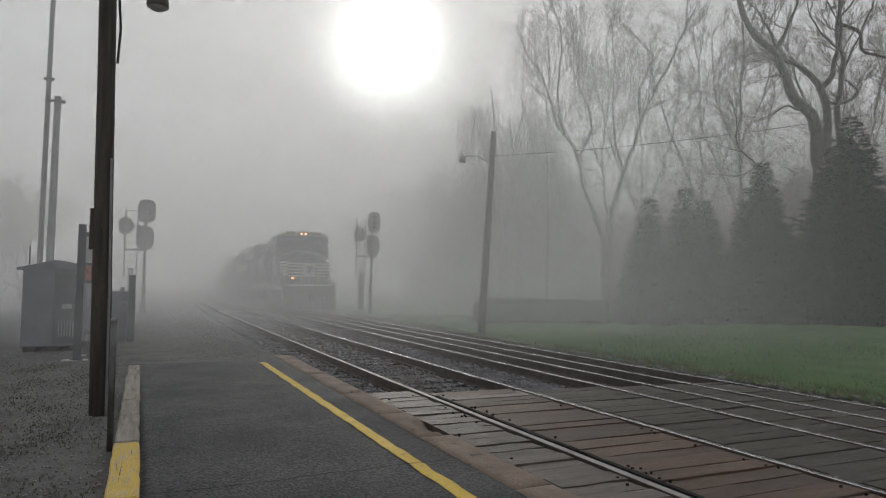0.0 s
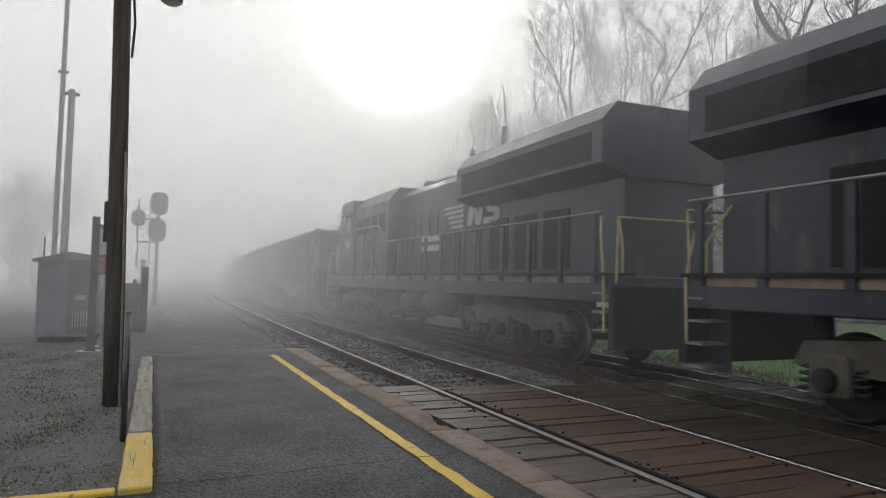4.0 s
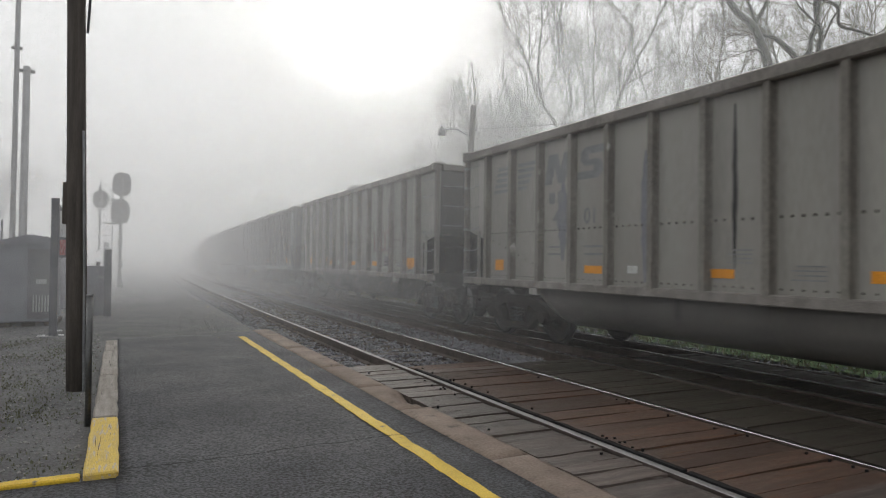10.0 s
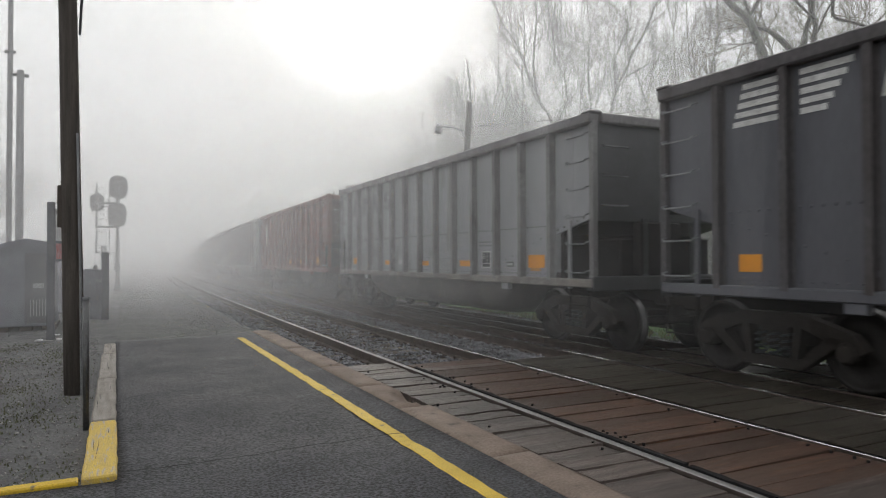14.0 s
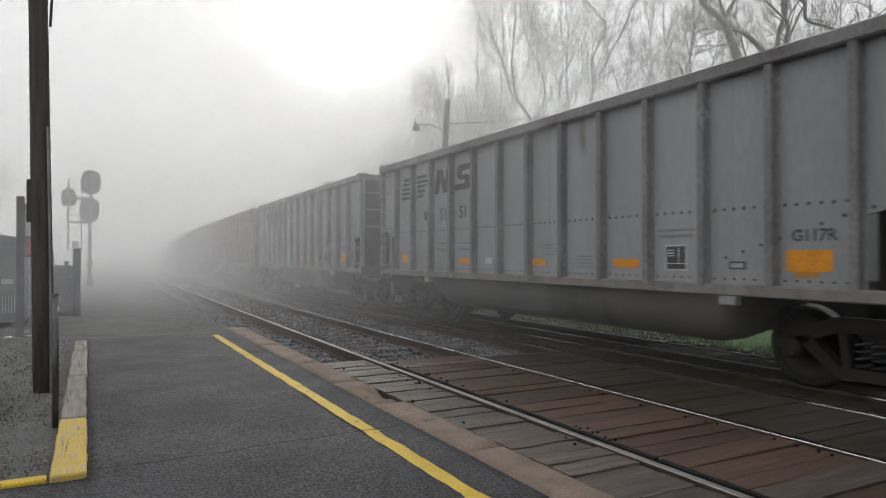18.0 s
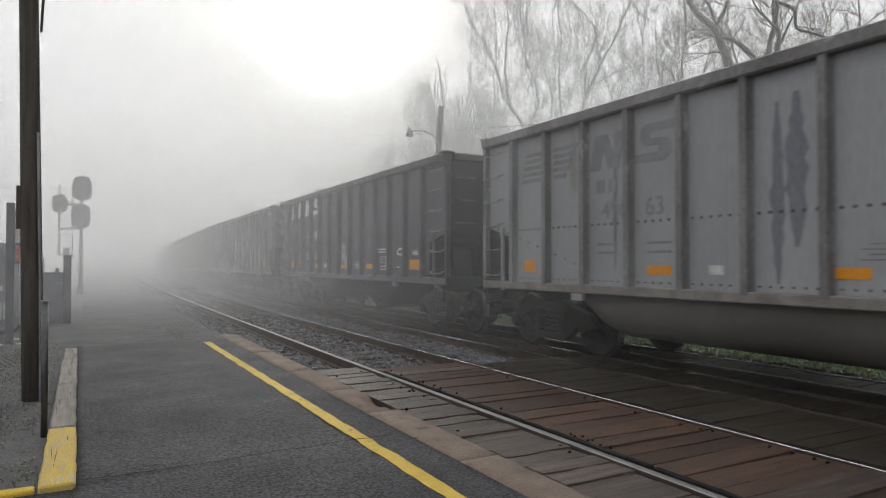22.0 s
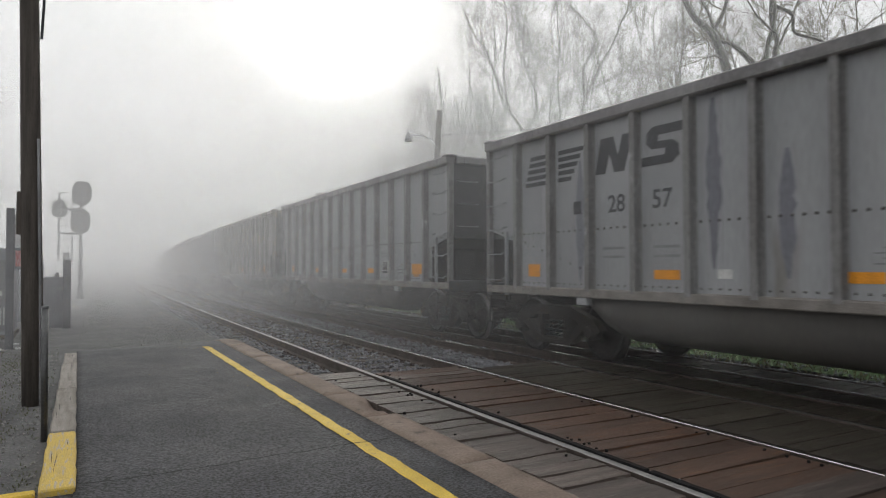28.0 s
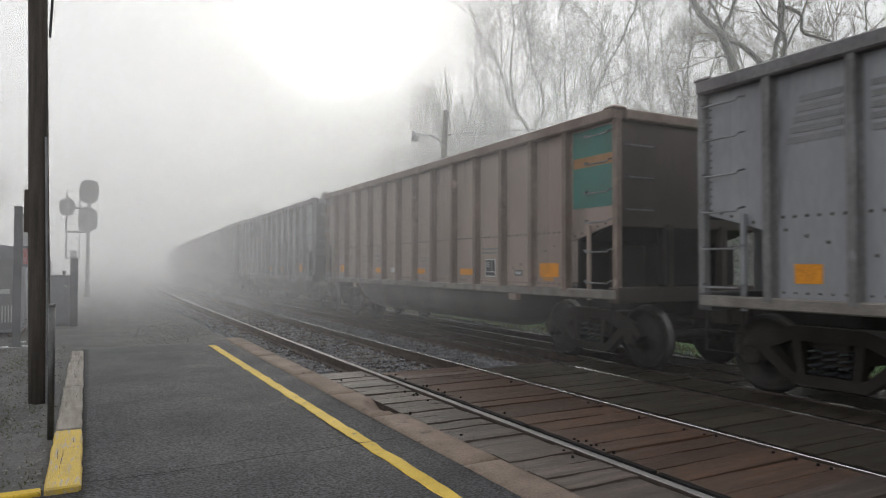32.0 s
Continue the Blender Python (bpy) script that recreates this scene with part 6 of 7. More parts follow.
# ---- locomotives ----
BLACK = mat("locomotive_black", (0.034, 0.039, 0.056), (0.025, 0.028, 0.04), 1.2, 0.38, bump=0.04, grain=25.0, stretch=(1, 1, 0.4), c3=(0.07, 0.066, 0.06), spots=0.64, spec=0.5)
TAN = mat("tan_stripe", (0.3, 0.23, 0.17), (0.2, 0.16, 0.13), 4.0, 0.6, bump=0.1)
LOCO_WHITE = mat("locomotive_white", (0.55, 0.54, 0.5), (0.42, 0.41, 0.39), 4.0, 0.55, bump=0.05)
GRILLE = mat("grille_black", (0.014, 0.014, 0.016), None, 6.0, 0.7, bump=0.3)
HANDRAIL = mat("handrail_yellow", (0.5, 0.42, 0.2), None, 4.0, 0.5, bump=0.05)
PANE = bpy.data.materials.new("cab_glass")
PANE.use_nodes = True
g = PANE.node_tree.nodes["Principled BSDF"]
g.inputs["Base Color"].default_value, g.inputs["Roughness"].default_value, g.inputs["Metallic"].default_value, g.inputs["Specular IOR Level"].default_value = (0.012, 0.014, 0.018, 1), 0.05, 0.0, 0.4


def glowing(name, colour, power):
    m = bpy.data.materials.new(name)
    m.use_nodes = True
    b = m.node_tree.nodes["Principled BSDF"]
    b.inputs["Base Color"].default_value = b.inputs["Emission Color"].default_value = (*colour, 1)
    b.inputs["Emission Strength"].default_value = power
    return m


HEADLIGHT = glowing("headlight_glow", (1.0, 0.5, 0.22), 4.0)
DITCH = glowing("ditch_light_glow", (1.0, 0.5, 0.22), 4.0)
BOARD = glowing("number_board_glow", (0.3, 0.26, 0.12), 0.04)
CLEAR_LAMP = mat("clear_lamp", (0.7, 0.72, 0.75), None, 4.0, 0.2, bump=0.0)


LOCO_TRUCK = mat("dusty_truck_steel", (0.1, 0.09, 0.075), (0.065, 0.058, 0.05), 3.0, 0.75, bump=0.25)


def locomotive(number, lights, label):
    """A six-axle road diesel: front at y = 0, wide cab, long hood with overhanging radiators."""
    e = tagged(empty("diesel_locomotive"), label, "locomotive", group="locomotives at the head of the train")
    N = 20.8
    part("underframe", boxes((-1.42, 1.42, 0.65, N - 0.65, 1.2, 1.62), bevel=0.02), BLACK, e)
    for sx in (-1, 1):
        part("sill_stripe", boxes((sx * 1.43 - 0.012, sx * 1.43 + 0.012, 1.2, N - 1.1, 1.5, 1.62)), TAN, e, "tan stripe along the sill")
        part("walkway", boxes((sx * 1.2 - 0.32, sx * 1.2 + 0.32, 0.7, N - 0.7, 1.62, 1.67)), GRIME, e)
    # nose and cab
    nose = bmesh.new()
    front = [nose.verts.new(p) for p in ((-1.16, 0.9, 1.5), (1.16, 0.9, 1.5), (1.16, 0.95, 2.72), (0.45, 1.02, 3.2), (-0.45, 1.02, 3.2), (-1.16, 0.95, 2.72))]
    back = [nose.verts.new(p) for p in ((-1.46, 2.75, 1.5), (1.46, 2.75, 1.5), (1.46, 2.75, 3.08), (0.6, 2.75, 3.52), (-0.6, 2.75, 3.52), (-1.46, 2.75, 3.08))]
    nose.faces.new(front)
    nose.faces.new(back[::-1])
    for i in range(6):
        nose.faces.new((front[i], back[i], back[(i + 1) % 6], front[(i + 1) % 6]))
    bmesh.ops.recalc_face_normals(nose, faces=nose.faces)
    bmesh.ops.bevel(nose, geom=list(nose.edges), offset=0.04, segments=2, affect="EDGES")
    part("short_hood", nose, BLACK, e, "blunt black nose")
    part("cab", prisms([(2.7, 1.5), (2.72, 3.1), (2.95, 4.12), (3.1, 4.4), (4.75, 4.4), (4.75, 1.5)], "x", (-1.47, 1.47)), BLACK, e)
    part("cab_roof", prisms([(-1.5, 4.1), (-1.2, 4.38), (-0.7, 4.55), (0.7, 4.55), (1.2, 4.38), (1.5, 4.1), (1.5, 4.06), (-1.5, 4.06)], "y", (2.8, 4.8)), BLACK, e)
    for sx in (-1, 1):
        part("windscreen", prisms([(2.74, 3.22), (2.915, 4.0), (2.925, 4.0), (2.75, 3.22)], "x", (0.07, 1.4) if sx > 0 else (-1.4, -0.07)), PANE, e, "slanted windscreen pane").location.y = -0.025
        for y0, y1 in ((3.2, 3.75), (3.85, 4.4)):
            w = part("side_window", boxes((sx * 1.472 - 0.008, sx * 1.472 + 0.008, y0, y1, 3.2, 3.85)), PANE, e, "cab side window")
            part("window_frame", boxes((sx * 1.48 - 0.012, sx * 1.48 + 0.012, y0 - 0.05, y0, 3.15, 3.9), (sx * 1.48 - 0.012, sx * 1.48 + 0.012, y1, y1 + 0.05, 3.15, 3.9), (sx * 1.48 - 0.012, sx * 1.48 + 0.012, y0, y1, 3.85, 3.9), (sx * 1.48 - 0.012, sx * 1.48 + 0.012, y0, y1, 3.15, 3.2)), TAN, w)
        part("sunshade", prisms([(sx * 1.48, 3.95), (sx * 1.75, 3.82), (sx * 1.75, 3.84), (sx * 1.48, 3.98)], "y", (3.1, 4.5)), GALV, e, "pale awning over the cab windows")
        part("mirror", boxes((sx * 1.6 - 0.03, sx * 1.6 + 0.03, 3.0, 3.04, 3.3, 3.6)), GALV, e)
        for i in range(5):
            y1 = 2.35 - 0.12 * (4 - i)
            edge = [(sx * (1.172 + 0.164 * (y - 0.95)), y) for y in (0.98, y1)]
            part("nose_stripe", prisms([edge[0], edge[1], (edge[1][0] - sx * 0.03, y1), (edge[0][0] - sx * 0.05, 0.98)], "z", (2.05 + 0.165 * i, 2.135 + 0.165 * i)), LOCO_WHITE, e, "white nose stripe")
        letters("cab_number", number, 0.42, LOCO_WHITE, e, sx * 1.475, 3.95, 2.62, sx, 0.012, "white cab number")
    for i in range(5):
        for sx in (-1, 1):
            part("nose_stripe", boxes((sx * 0.75 - 0.4, sx * 0.75 + 0.4, 0.9, 0.96, 1.95 + 0.17 * i, 2.03 + 0.17 * i)), LOCO_WHITE, e, "white nose stripe")
    part("nose_emblem", boxes((-0.32, 0.32, 0.885, 0.95, 1.95, 2.7), bevel=0.02), LOCO_WHITE, e, "pale emblem panel")
    part("emblem_mark", prisms([(-0.2, 2.05), (-0.05, 2.3), (-0.15, 2.55), (0.05, 2.6), (0.2, 2.5), (0.1, 2.2), (0.15, 2.05), (0.0, 2.2)], "y", (0.872, 0.884)), GRILLE, e, "dark shape on the emblem")
    part("headlight_housing", boxes((-0.3, 0.3, 2.7, 2.95, 4.32, 4.58), bevel=0.02), BLACK, e)
    for sx in (-1, 1):
        part("headlight", tubes(([(sx * 0.13, 2.66, 4.45), (sx * 0.13, 2.72, 4.45)], 0.065), sides=14), HEADLIGHT if lights else CLEAR_LAMP, e, "round headlight")
        nb = part("number_board", boxes((sx * 0.74 - 0.4, sx * 0.74 + 0.4, 2.74, 2.9, 4.33, 4.58), bevel=0.015), BOARD if lights else LOCO_WHITE, e, "lit yellow number board")
        t = letters("board_number", number, 0.24, GRILLE, e, sx * 0.74, 2.73, 4.375, -1, 0.012)
        t.matrix_basis = Matrix(((1, 0, 0, sx * 0.74), (0, 0, -1, 2.734), (0, 1, 0, 4.375), (0, 0, 0, 1)))
        part("ditch_light", tubes(([(sx * 0.98, 0.34, 1.86), (sx * 0.98, 0.42, 1.86)], 0.07), sides=14), DITCH if lights and sx < 0 else CLEAR_LAMP, e, "round ditch light")
        part("lamp_bracket", boxes((sx * 0.98 - 0.13, sx * 0.98 + 0.13, 0.41, 0.6, 1.52, 1.98), bevel=0.02), GRIME, e)
    # long hood
    part("equipment_cab", prisms([(-1.4, 1.5), (1.4, 1.5), (1.4, 4.02), (1.05, 4.44), (-1.05, 4.44), (-1.4, 4.02)], "y", (4.77, 8.75)), BLACK, e, "full-width equipment cab")
    part("engine_hood", prisms([(-0.95, 1.5), (0.95, 1.5), (0.95, 4.1), (0.75, 4.3), (-0.75, 4.3), (-0.95, 4.1)], "y", (8.75, 19.9)), BLACK, e, "long black engine hood")
    part("radiator", prisms([(-1.48, 3.45), (-0.95, 3.25), (0.95, 3.25), (1.48, 3.45), (1.48, 4.15), (1.2, 4.48), (-1.2, 4.48), (-1.48, 4.15)], "y", (14.2, 20.0)), BLACK, e, "overhanging radiator section")
    part("exhaust", boxes((-0.4, 0.4, 10.2, 11.4, 4.2, 4.52), bevel=0.05), GRIME, e)
    for y in (4.3, 4.9, 6.6, 9.4, 12.4):
        part("roof_fitting", boxes((-0.5, 0.5, y, y + 0.3, 4.2, 4.58), bevel=0.04), BLACK, e)
    part("horn", tubes(([(0.2, 9.0, 4.4), (0.2, 8.5, 4.45)], [0.04, 0.09]), ([(0.2, 9.0, 4.1), (0.2, 9.0, 4.4)], 0.03)), GALV, e)
    for sx in (-1, 1):
        for i in range(4):
            part("equipment_grille", boxes((sx * 1.402 - 0.01, sx * 1.402 + 0.01, 5.1 + 0.88 * i, 5.75 + 0.88 * i, 3.05, 3.65)), GRILLE, e, "dark mesh grille")
        for i in range(2):
            low = part("low_louvre", boxes((sx * 1.47 - 0.008, sx * 1.47 + 0.012, 2.95 + 0.62 * i, 3.5 + 0.62 * i, 1.66, 2.2)), GRILLE, e, "louvred vent")
            for j in range(8):
                part("slat", prisms([(sx * 1.474, 1.69 + 0.063 * j), (sx * 1.5, 1.675 + 0.063 * j), (sx * 1.474, 1.735 + 0.063 * j)], "y", (2.97 + 0.62 * i, 3.48 + 0.62 * i)), BLACK, low)
        for y0 in (6.2, 7.3):
            vent = part("small_louvre", boxes((sx * 1.402 - 0.008, sx * 1.402 + 0.012, y0, y0 + 0.42, 1.8, 2.06)), GRILLE, e, "small louvred vent")
            for j in range(4):
                part("slat", prisms([(sx * 1.404, 1.82 + 0.06 * j), (sx * 1.432, 1.805 + 0.06 * j), (sx * 1.404, 1.865 + 0.06 * j)], "y", (y0 + 0.02, y0 + 0.4)), BLACK, vent)
        for y0 in (4.77, 5.9, 7.1, 8.2):
            part("panel_seam", boxes((sx * 1.404 - 0.012, sx * 1.404 + 0.012, y0, y0 + 0.035, 1.55, 4.0)), BLACK, e)
        part("builder_plate", boxes((sx * 1.475 - 0.008, sx * 1.475 + 0.008, 2.86, 3.0, 1.62, 1.82)), TAN, e, "small tan plate")
        for i in range(9):
            d = part("hood_door", boxes((sx * 0.956 - 0.012, sx * 0.956 + 0.012, 8.75 + 0.62 * i, 9.3 + 0.62 * i, 1.7, 3.5), bevel=0.006), BLACK, e)
            part("latch", boxes((sx * 0.972 - 0.01, sx * 0.972 + 0.01, 9.2 + 0.62 * i, 9.25 + 0.62 * i, 2.4, 2.55)), GALV, d)
        part("radiator_grille", boxes((sx * 1.482 - 0.008, sx * 1.482 + 0.008, 14.5, 19.7, 3.52, 4.0)), GRILLE, e, "radiator intake mesh")
        for i in range(3):
            part("white_panel", boxes((sx * 0.968 - 0.012, sx * 0.968 + 0.012, 15.0 + 1.2 * i, 15.9 + 1.2 * i, 1.75, 2.9)), GRILLE, e, "dark intake panel")
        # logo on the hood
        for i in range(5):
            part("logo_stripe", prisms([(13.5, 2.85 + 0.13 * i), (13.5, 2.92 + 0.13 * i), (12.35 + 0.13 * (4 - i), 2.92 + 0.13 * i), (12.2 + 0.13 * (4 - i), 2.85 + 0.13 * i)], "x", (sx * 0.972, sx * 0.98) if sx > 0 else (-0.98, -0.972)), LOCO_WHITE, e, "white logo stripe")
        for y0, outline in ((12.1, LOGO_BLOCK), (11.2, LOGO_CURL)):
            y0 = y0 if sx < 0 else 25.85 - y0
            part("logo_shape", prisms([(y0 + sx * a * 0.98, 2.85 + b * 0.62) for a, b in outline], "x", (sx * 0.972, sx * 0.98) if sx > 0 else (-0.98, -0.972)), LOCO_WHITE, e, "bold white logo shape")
        for z in (2.32, 2.58):
            part("name_bar", boxes((sx * 0.976 - 0.005, sx * 0.976 + 0.005, 10.6, 12.1, z, z + 0.16)), LOCO_WHITE, e, "pale lettered name bar")
        # handrails
        posts = [5.0, 6.2, 7.4, 8.9, 10.0, 11.1, 12.2, 13.3, 14.4, 15.5, 16.6, 17.7, 18.8, 19.8]
        for y in posts:
            part("rail_post", boxes((sx * 1.47 - 0.03, sx * 1.47 + 0.03, y - 0.06, y + 0.06, 1.5, 2.62 if y > 8.3 else 3.2)), BLACK, e)
        part("handrail", tubes(([(sx * 1.48, 4.8, 3.3), (sx * 1.48, 8.0, 3.24), (sx * 1.48, 8.6, 2.68), (sx * 1.48, 20.0, 2.64)], 0.02)), GALV, e)
        for y0, y1 in ((0.75, 1.05), (N - 0.75, N - 1.05)):
            part("grab_iron", tubes(([(sx * 1.45, y0, 0.75), (sx * 1.47, y0, 1.6), (sx * 1.42, (y0 + y1) / 2, 2.35), (sx * 1.3, y1, 2.6)], 0.02), sides=6), HANDRAIL, e, "pale yellow grab iron")
            part("grab_iron", tubes(([(sx * 1.1, y0, 1.3), (sx * 1.1, y0, 2.1), (sx * 0.95, y1, 2.6), (sx * 0.7, y1, 2.65)], 0.02), sides=6), HANDRAIL, e, "pale yellow grab iron")
            for z in (0.42, 0.72, 1.02, 1.32):
                part("step", boxes((sx * 1.25 - 0.22, sx * 1.25 + 0.22, min(y0, y0 + 0.3 * (1 if y0 < 5 else -1)), max(y0, y0 + 0.3 * (1 if y0 < 5 else -1)), z, z + 0.035)), GALV, e)
            part("step_side", boxes((sx * 1.02 - 0.02, sx * 1.02 + 0.02, min(y0, y0 + 0.34 * (1 if y0 < 5 else -1)), max(y0, y0 + 0.34 * (1 if y0 < 5 else -1)), 0.35, 1.5)), BLACK, e)
        part("fuel_tank", prisms([(sx * 0.3, 1.2), (sx * 1.35, 1.2), (sx * 1.42, 0.9), (sx * 1.3, 0.5), (sx * 0.9, 0.38), (sx * 0.3, 0.38)], "y", (7.15, 10.1)), GRIME, e)
        part("air_tank", tubes(([(sx * 1.2, 10.2, 0.9), (sx * 1.2, 10.28, 0.9), (sx * 1.2, 11.72, 0.9), (sx * 1.2, 11.8, 0.9)], [0.18, 0.3, 0.3, 0.18]), sides=16), LOCO_TRUCK, e, "cylindrical air tank", True)
        part("air_tank", tubes(([(sx * 1.2, 11.95, 0.9), (sx * 1.2, 12.03, 0.9), (sx * 1.2, 13.2, 0.9), (sx * 1.2, 13.28, 0.9)], [0.18, 0.3, 0.3, 0.18]), sides=16), LOCO_TRUCK, e, "cylindrical air tank", True)
    plough = bmesh.new()
    for z0, y0, half in ((0.14, 0.22, 1.42), (0.3, 0.3, 1.43), (0.55, 0.4, 1.42), (0.85, 0.46, 1.4), (1.12, 0.48, 1.38)):
        for x in np.linspace(-half, half, 9):
            plough.verts.new((x, y0 - 0.16 * (1 - abs(x) / half), z0))
    plough.verts.ensure_lookup_table()
    for r in range(4):
        for c in range(8):
            plough.faces.new([plough.verts[9 * r + c], plough.verts[9 * r + c + 1], plough.verts[9 * r + c + 10], plough.verts[9 * r + c + 9]])
    bmesh.ops.solidify(plough, geom=list(plough.faces), thickness=0.03)
    part("pilot", plough, GRIME, e, "black curved snowplough")
    part("end_plate", boxes((-1.4, 1.4, 0.5, 0.6, 0.7, 1.3), (-1.0, 1.0, 0.36, 0.6, 1.3, 1.5), bevel=0.02), GRIME, e)
    part("coupler_pocket", boxes((-0.32, 0.32, 0.22, 0.5, 0.62, 1.08), bevel=0.03), GRILLE, e)
    for x in (-0.75, -0.55, 0.55, 0.75):
        part("air_hose", tubes(([(x, 0.45, 1.1), (x * 1.03, 0.24, 0.9), (x * 1.02, 0.2, 0.6), (x * 0.95, 0.24, 0.42)], 0.025), sides=6), GRIME, e)
    part("anticlimber", boxes((-1.12, 1.12, 0.34, 0.62, 1.44, 1.52), bevel=0.012), LOCO_WHITE, e, "pale edged anticlimber shelf")
    part("rear_pilot", boxes((-1.4, 1.4, N - 0.7, N - 0.55, 0.45, 1.45)), GRIME, e)
    part("front_rail", tubes(([(-1.3, 0.65, 1.5), (-1.3, 0.6, 2.55), (1.3, 0.6, 2.55), (1.3, 0.65, 1.5)], 0.02), ([(-0.45, 0.6, 1.5), (-0.45, 0.6, 2.55)], 0.02), ([(0.45, 0.6, 1.5), (0.45, 0.6, 2.55)], 0.02)), HANDRAIL, e)
    part("rear_rail", tubes(([(-1.3, N - 0.65, 1.5), (-1.3, N - 0.6, 2.55), (1.3, N - 0.6, 2.55), (1.3, N - 0.65, 1.5)], 0.02)), HANDRAIL, e)
    for y in (0.05, N - 0.05):
        part("coupler", boxes((-0.13, 0.13, y - 0.35, y + 0.35, 0.75, 1.0), bevel=0.03), TRUCK, e)
    for yc in (4.5, N - 4.5):
        truck = part("truck", boxes((-0.9, 0.9, yc - 0.3, yc + 0.3, 0.6, 1.15), (-0.3, 0.3, yc - 1.7, yc + 1.7, 0.7, 0.9), bevel=0.03), LOCO_TRUCK, e, "three-axle steerable truck")
        for sx in (-1, 1):
            part("side_frame", prisms([(yc - 2.35, 0.62), (yc - 2.2, 0.9), (yc - 1.2, 0.98), (yc + 1.2, 0.98), (yc + 2.2, 0.9), (yc + 2.35, 0.62), (yc + 1.0, 0.55), (yc + 0.8, 0.7), (yc - 0.8, 0.7), (yc - 1.0, 0.55)], "x", (sx * 1.0, sx * 1.16) if sx > 0 else (-1.16, -1.0)), LOCO_TRUCK, truck)
            for ay in (-1.85, 0.0, 1.85):
                part("journal_box", boxes((sx * 1.12 - 0.14, sx * 1.12 + 0.14, yc + ay - 0.24, yc + ay + 0.24, 0.3, 0.78), bevel=0.04), LOCO_TRUCK, truck)
                part("axle_cap", lathe_x([(-0.06, 0.06), (-0.05, 0.13), (0.06, 0.14)], 14), GRIME, truck).matrix_basis = pose(sx * 1.3, yc + ay, 0.5, 0, 0, 0 if sx < 0 else 180)
                for dy in (-0.34, 0.34):
                    piece(("loco_coil",), "spring", lambda: tubes(([(0.07 * math.cos(i * 0.9), 0.07 * math.sin(i * 0.9), i * 0.012) for i in range(28)], 0.018), sides=5), SPRING, truck, m=pose(sx * 1.14, yc + ay + dy, 0.34))
        for ay in (-1.85, 0.0, 1.85):
            w = piece(("loco_wheelset",), "wheelset", lambda: wheelset_mesh(0.5), [WHEEL, TREAD], e, m=pose(0, yc + ay, 0.5), smooth=True)
            WHEELS.append((w, e, yc + ay))
    return e


lead = locomotive("8118", True, "black diesel locomotive with white striped nose and lights")
MOVING.append((lead, 35.85, 0))
second = locomotive("9742", False, "black diesel locomotive coupled behind, running nose last")
MOVING.append((second, 77.65, 180))

# ---- fog: thin banks of mist standing across the line ----
VIEW = Vector((math.sin(radians(27)), math.cos(radians(27)), 0))
BANKS = [(7.6, 0.06)]
for a, b, thick in ((10.5, 13.5, 0.17), (16.5, 19.5, 0.21), (23.0, 26.5, 0.18), (30.0, 32.5, 0.12), (35.0, 37.5, 0.125), (41.0, 45.5, 0.15), (50.0, 55.0, 0.2), (62.0, 68.0, 0.25), (77.0, 84.0, 0.31), (104.0, 118.0, 0.43), (150.0, 175.0, 0.5)):
    BANKS += [(a, 1 - (1 - thick) ** 0.5), (b, 1 - (1 - thick) ** 0.5)]


def bank(d, material):
    bm = bmesh.new()
    for a, b in ((-1, -1), (1, -1), (1, 1), (-1, 1)):
        bm.verts.new((a * 220, 0, 30 + b * 34))
    bm.faces.new(bm.verts)
    ob = tagged(part("fog", bm, material), "pale morning mist drifting over the tracks", "fog", group="mist", kind="stuff")
    c = Vector((-3.6, 0, 0)) + VIEW * d
    ob.matrix_basis = pose(c.x, c.y, 0, 0, 0, -27 + random.uniform(-4, 4))


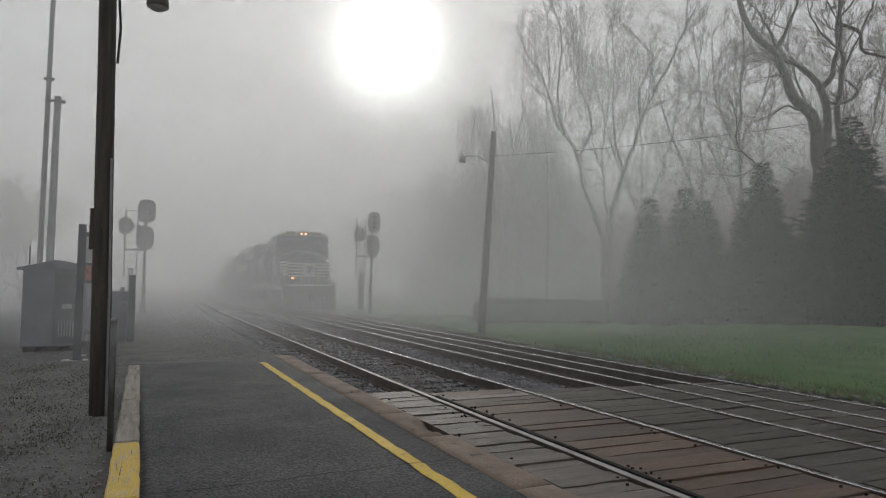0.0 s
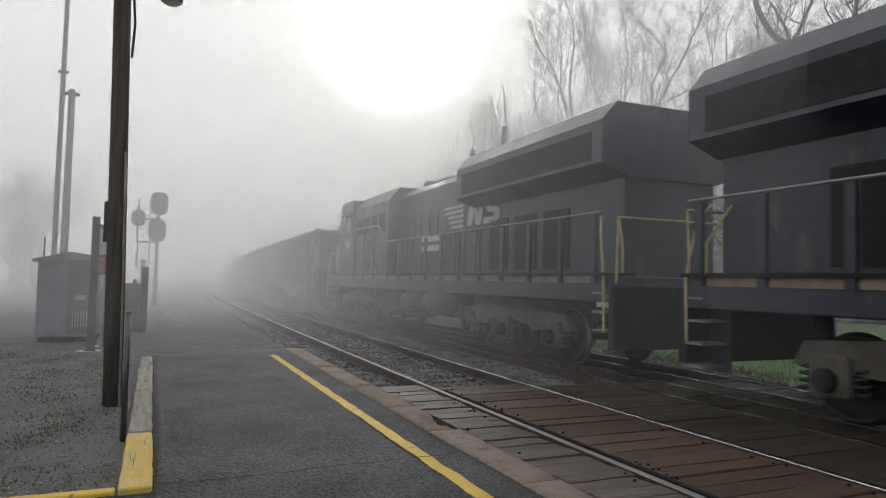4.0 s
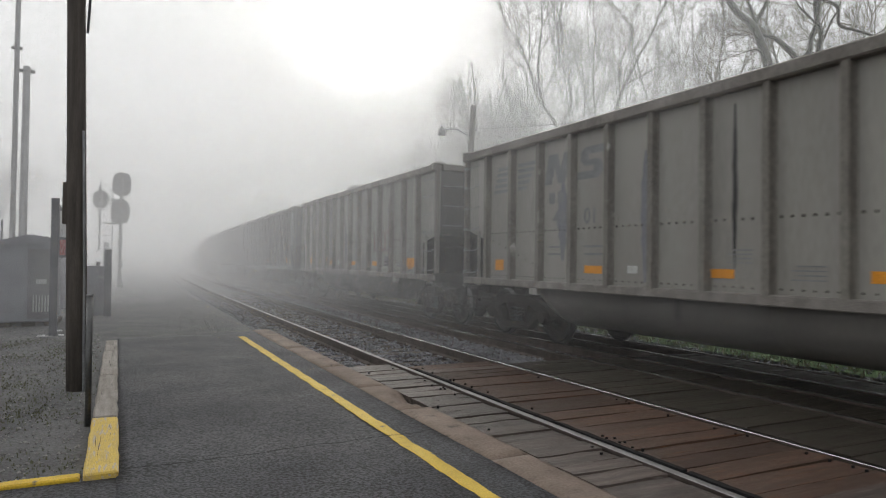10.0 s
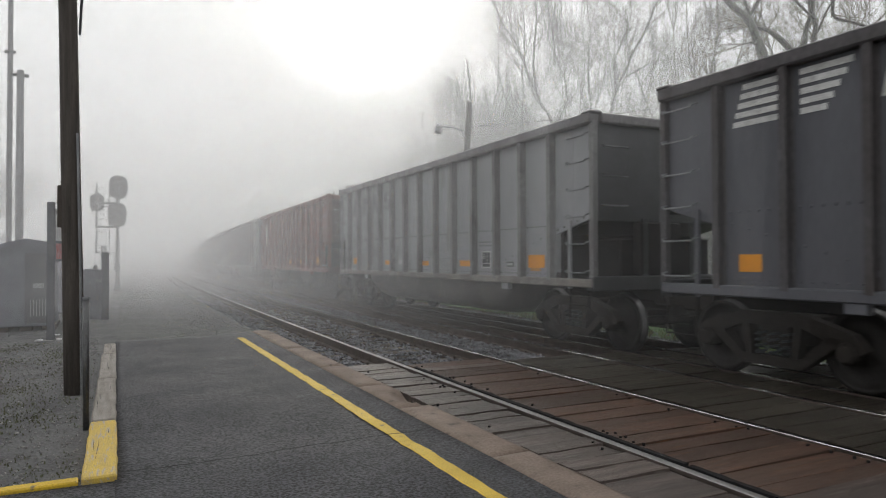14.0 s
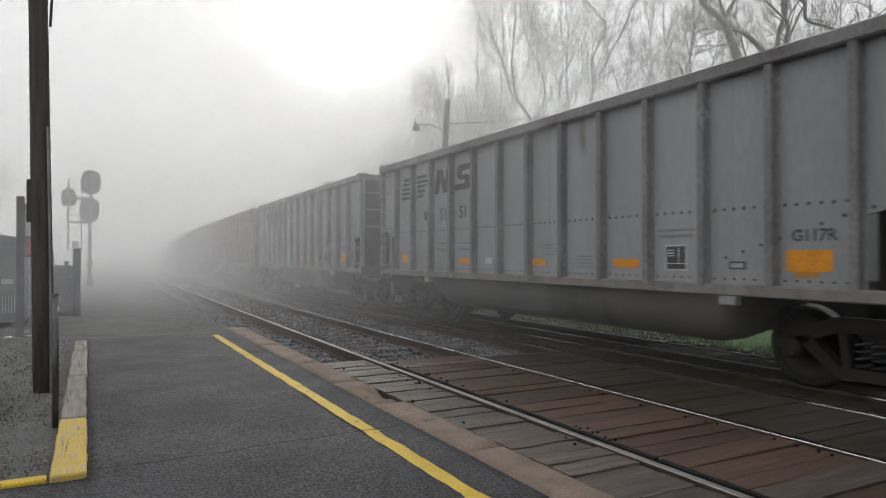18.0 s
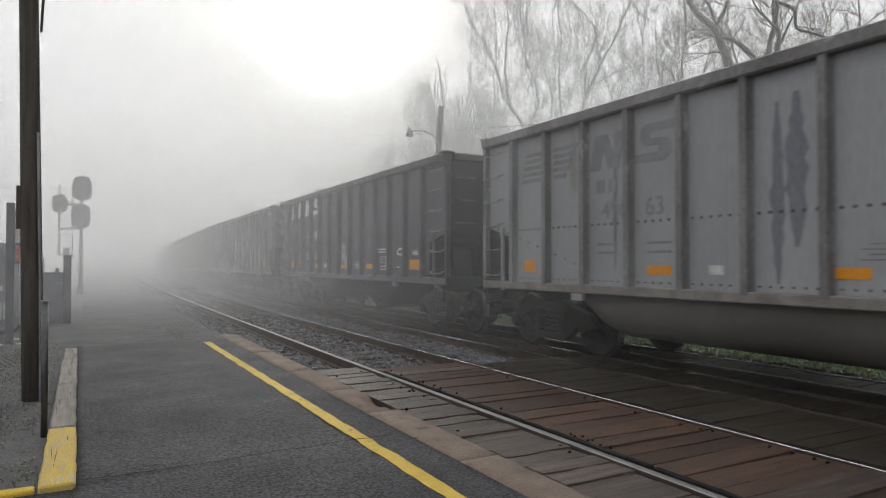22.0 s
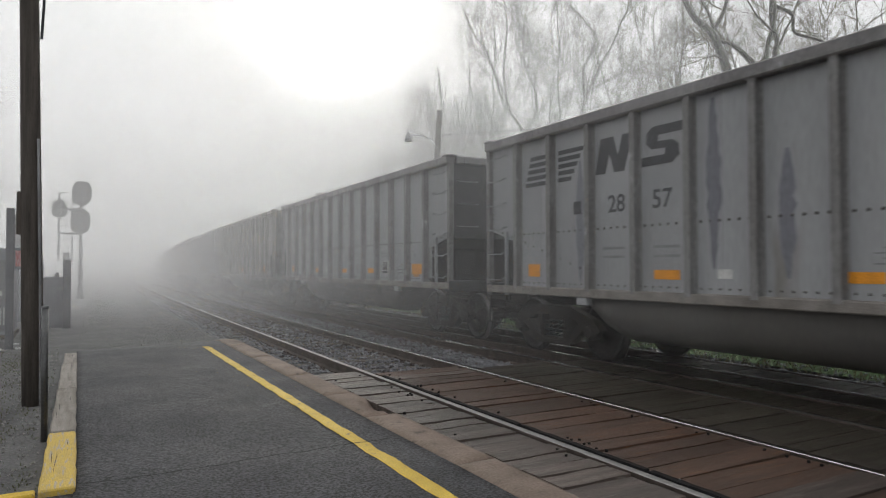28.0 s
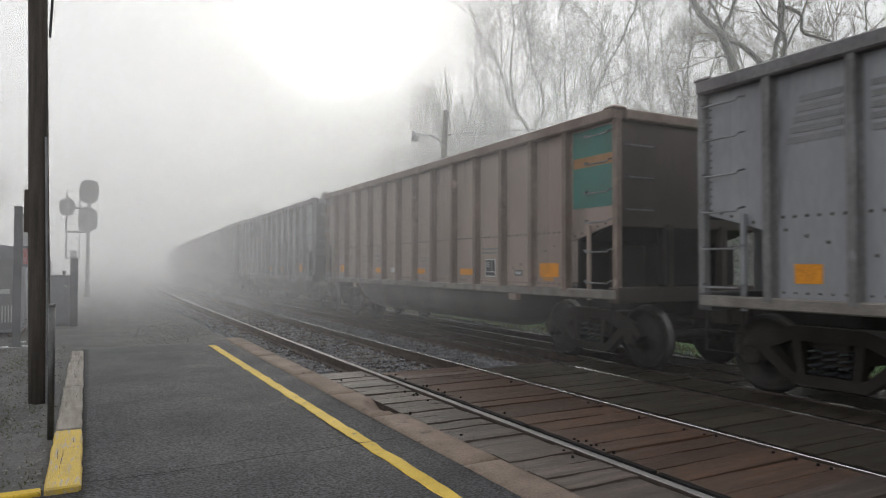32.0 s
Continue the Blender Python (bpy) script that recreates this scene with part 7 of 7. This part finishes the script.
for d, thick in BANKS:
    bank(d, fog_material("mist", thick, 8.5, 34.0, 1.0, 0.03 if d < 39 else 0.62, (3.5, 13.0) if d < 39 else (5.0, 15.0), (-0.1, 0.9) if d < 20 else (-0.5, 0.2)))
# low mist over the lot and the line, and the mist that stands between the conifers and the wood
for d, thick in ((14.5, 0.05), (21.0, 0.07), (27.5, 0.08), (33.5, 0.09), (39.0, 0.1)):
    bank(d, fog_material("ground_mist", thick, 0.8, 5.0, 1.0, 0.0, (2.0, 9.0), (-0.2, 0.5)))
for d, thick in ((39.5, 0.15), (43.5, 0.15), (47.0, 0.14)):
    bank(d, fog_material("wood_mist", thick, 4.0, 30.0, 0.0, 1.0, (4.0, 14.0), (-0.3, 0.4)))


def run_at(t):
    """How far the train has rolled by t: it slows very slightly."""
    return 12.26 * t - 0.0076 * t * t


def motions():
    """The train rolls through; the wheels turn while they pass the platform."""
    homes = {}
    for thing, start, turn in MOVING:
        homes[thing] = (start, turn)
        rows = []
        for i in range(65):
            t = 0.5 * i
            y = start - run_at(t)
            back = 1 if turn == 0 else -1
            ya, yb = y + back * 1.2, y + back * 11.4
            za, zb, xa, xb = grade(ya), grade(yb), bend(ya), bend(yb)
            tilt, swing = math.degrees(math.atan2(zb - za, 10.2)), math.degrees(math.atan2(xb - xa, yb - ya)) if back > 0 else math.degrees(math.atan2(xa - xb, ya - yb))
            rows.append((t, pose(TRAIN_X + xa - (xb - xa) * 1.2 / 10.2, y, za - (zb - za) * 1.2 / 10.2, tilt, 0, turn - swing)))
        walk(thing, rows)
    for wheel, thing, y in WHEELS:
        start, turn = homes[thing]
        at = wheel.matrix_basis.translation.copy()
        back = 1 if turn == 0 else -1
        rows, angle = [], 0.0
        near = [i for i in range(961) if 1.0 < start + back * y - run_at(i / 30) < 17.0]
        if not near:
            walk(wheel, [(0.0, pose(*at)), (32.0, pose(*at))])
            continue
        step = 53.0
        if near[0] > 0:
            rows.append((0.0, pose(*at)))
        for n, i in enumerate(near):
            rows.append((i / 30, pose(*at, back * step * n, 0, 0)))
        if near[-1] < 960:
            rows.append((32.0, pose(*at, back * step * (len(near) - 1), 0, 0)))
        walk(wheel, rows)


motions()
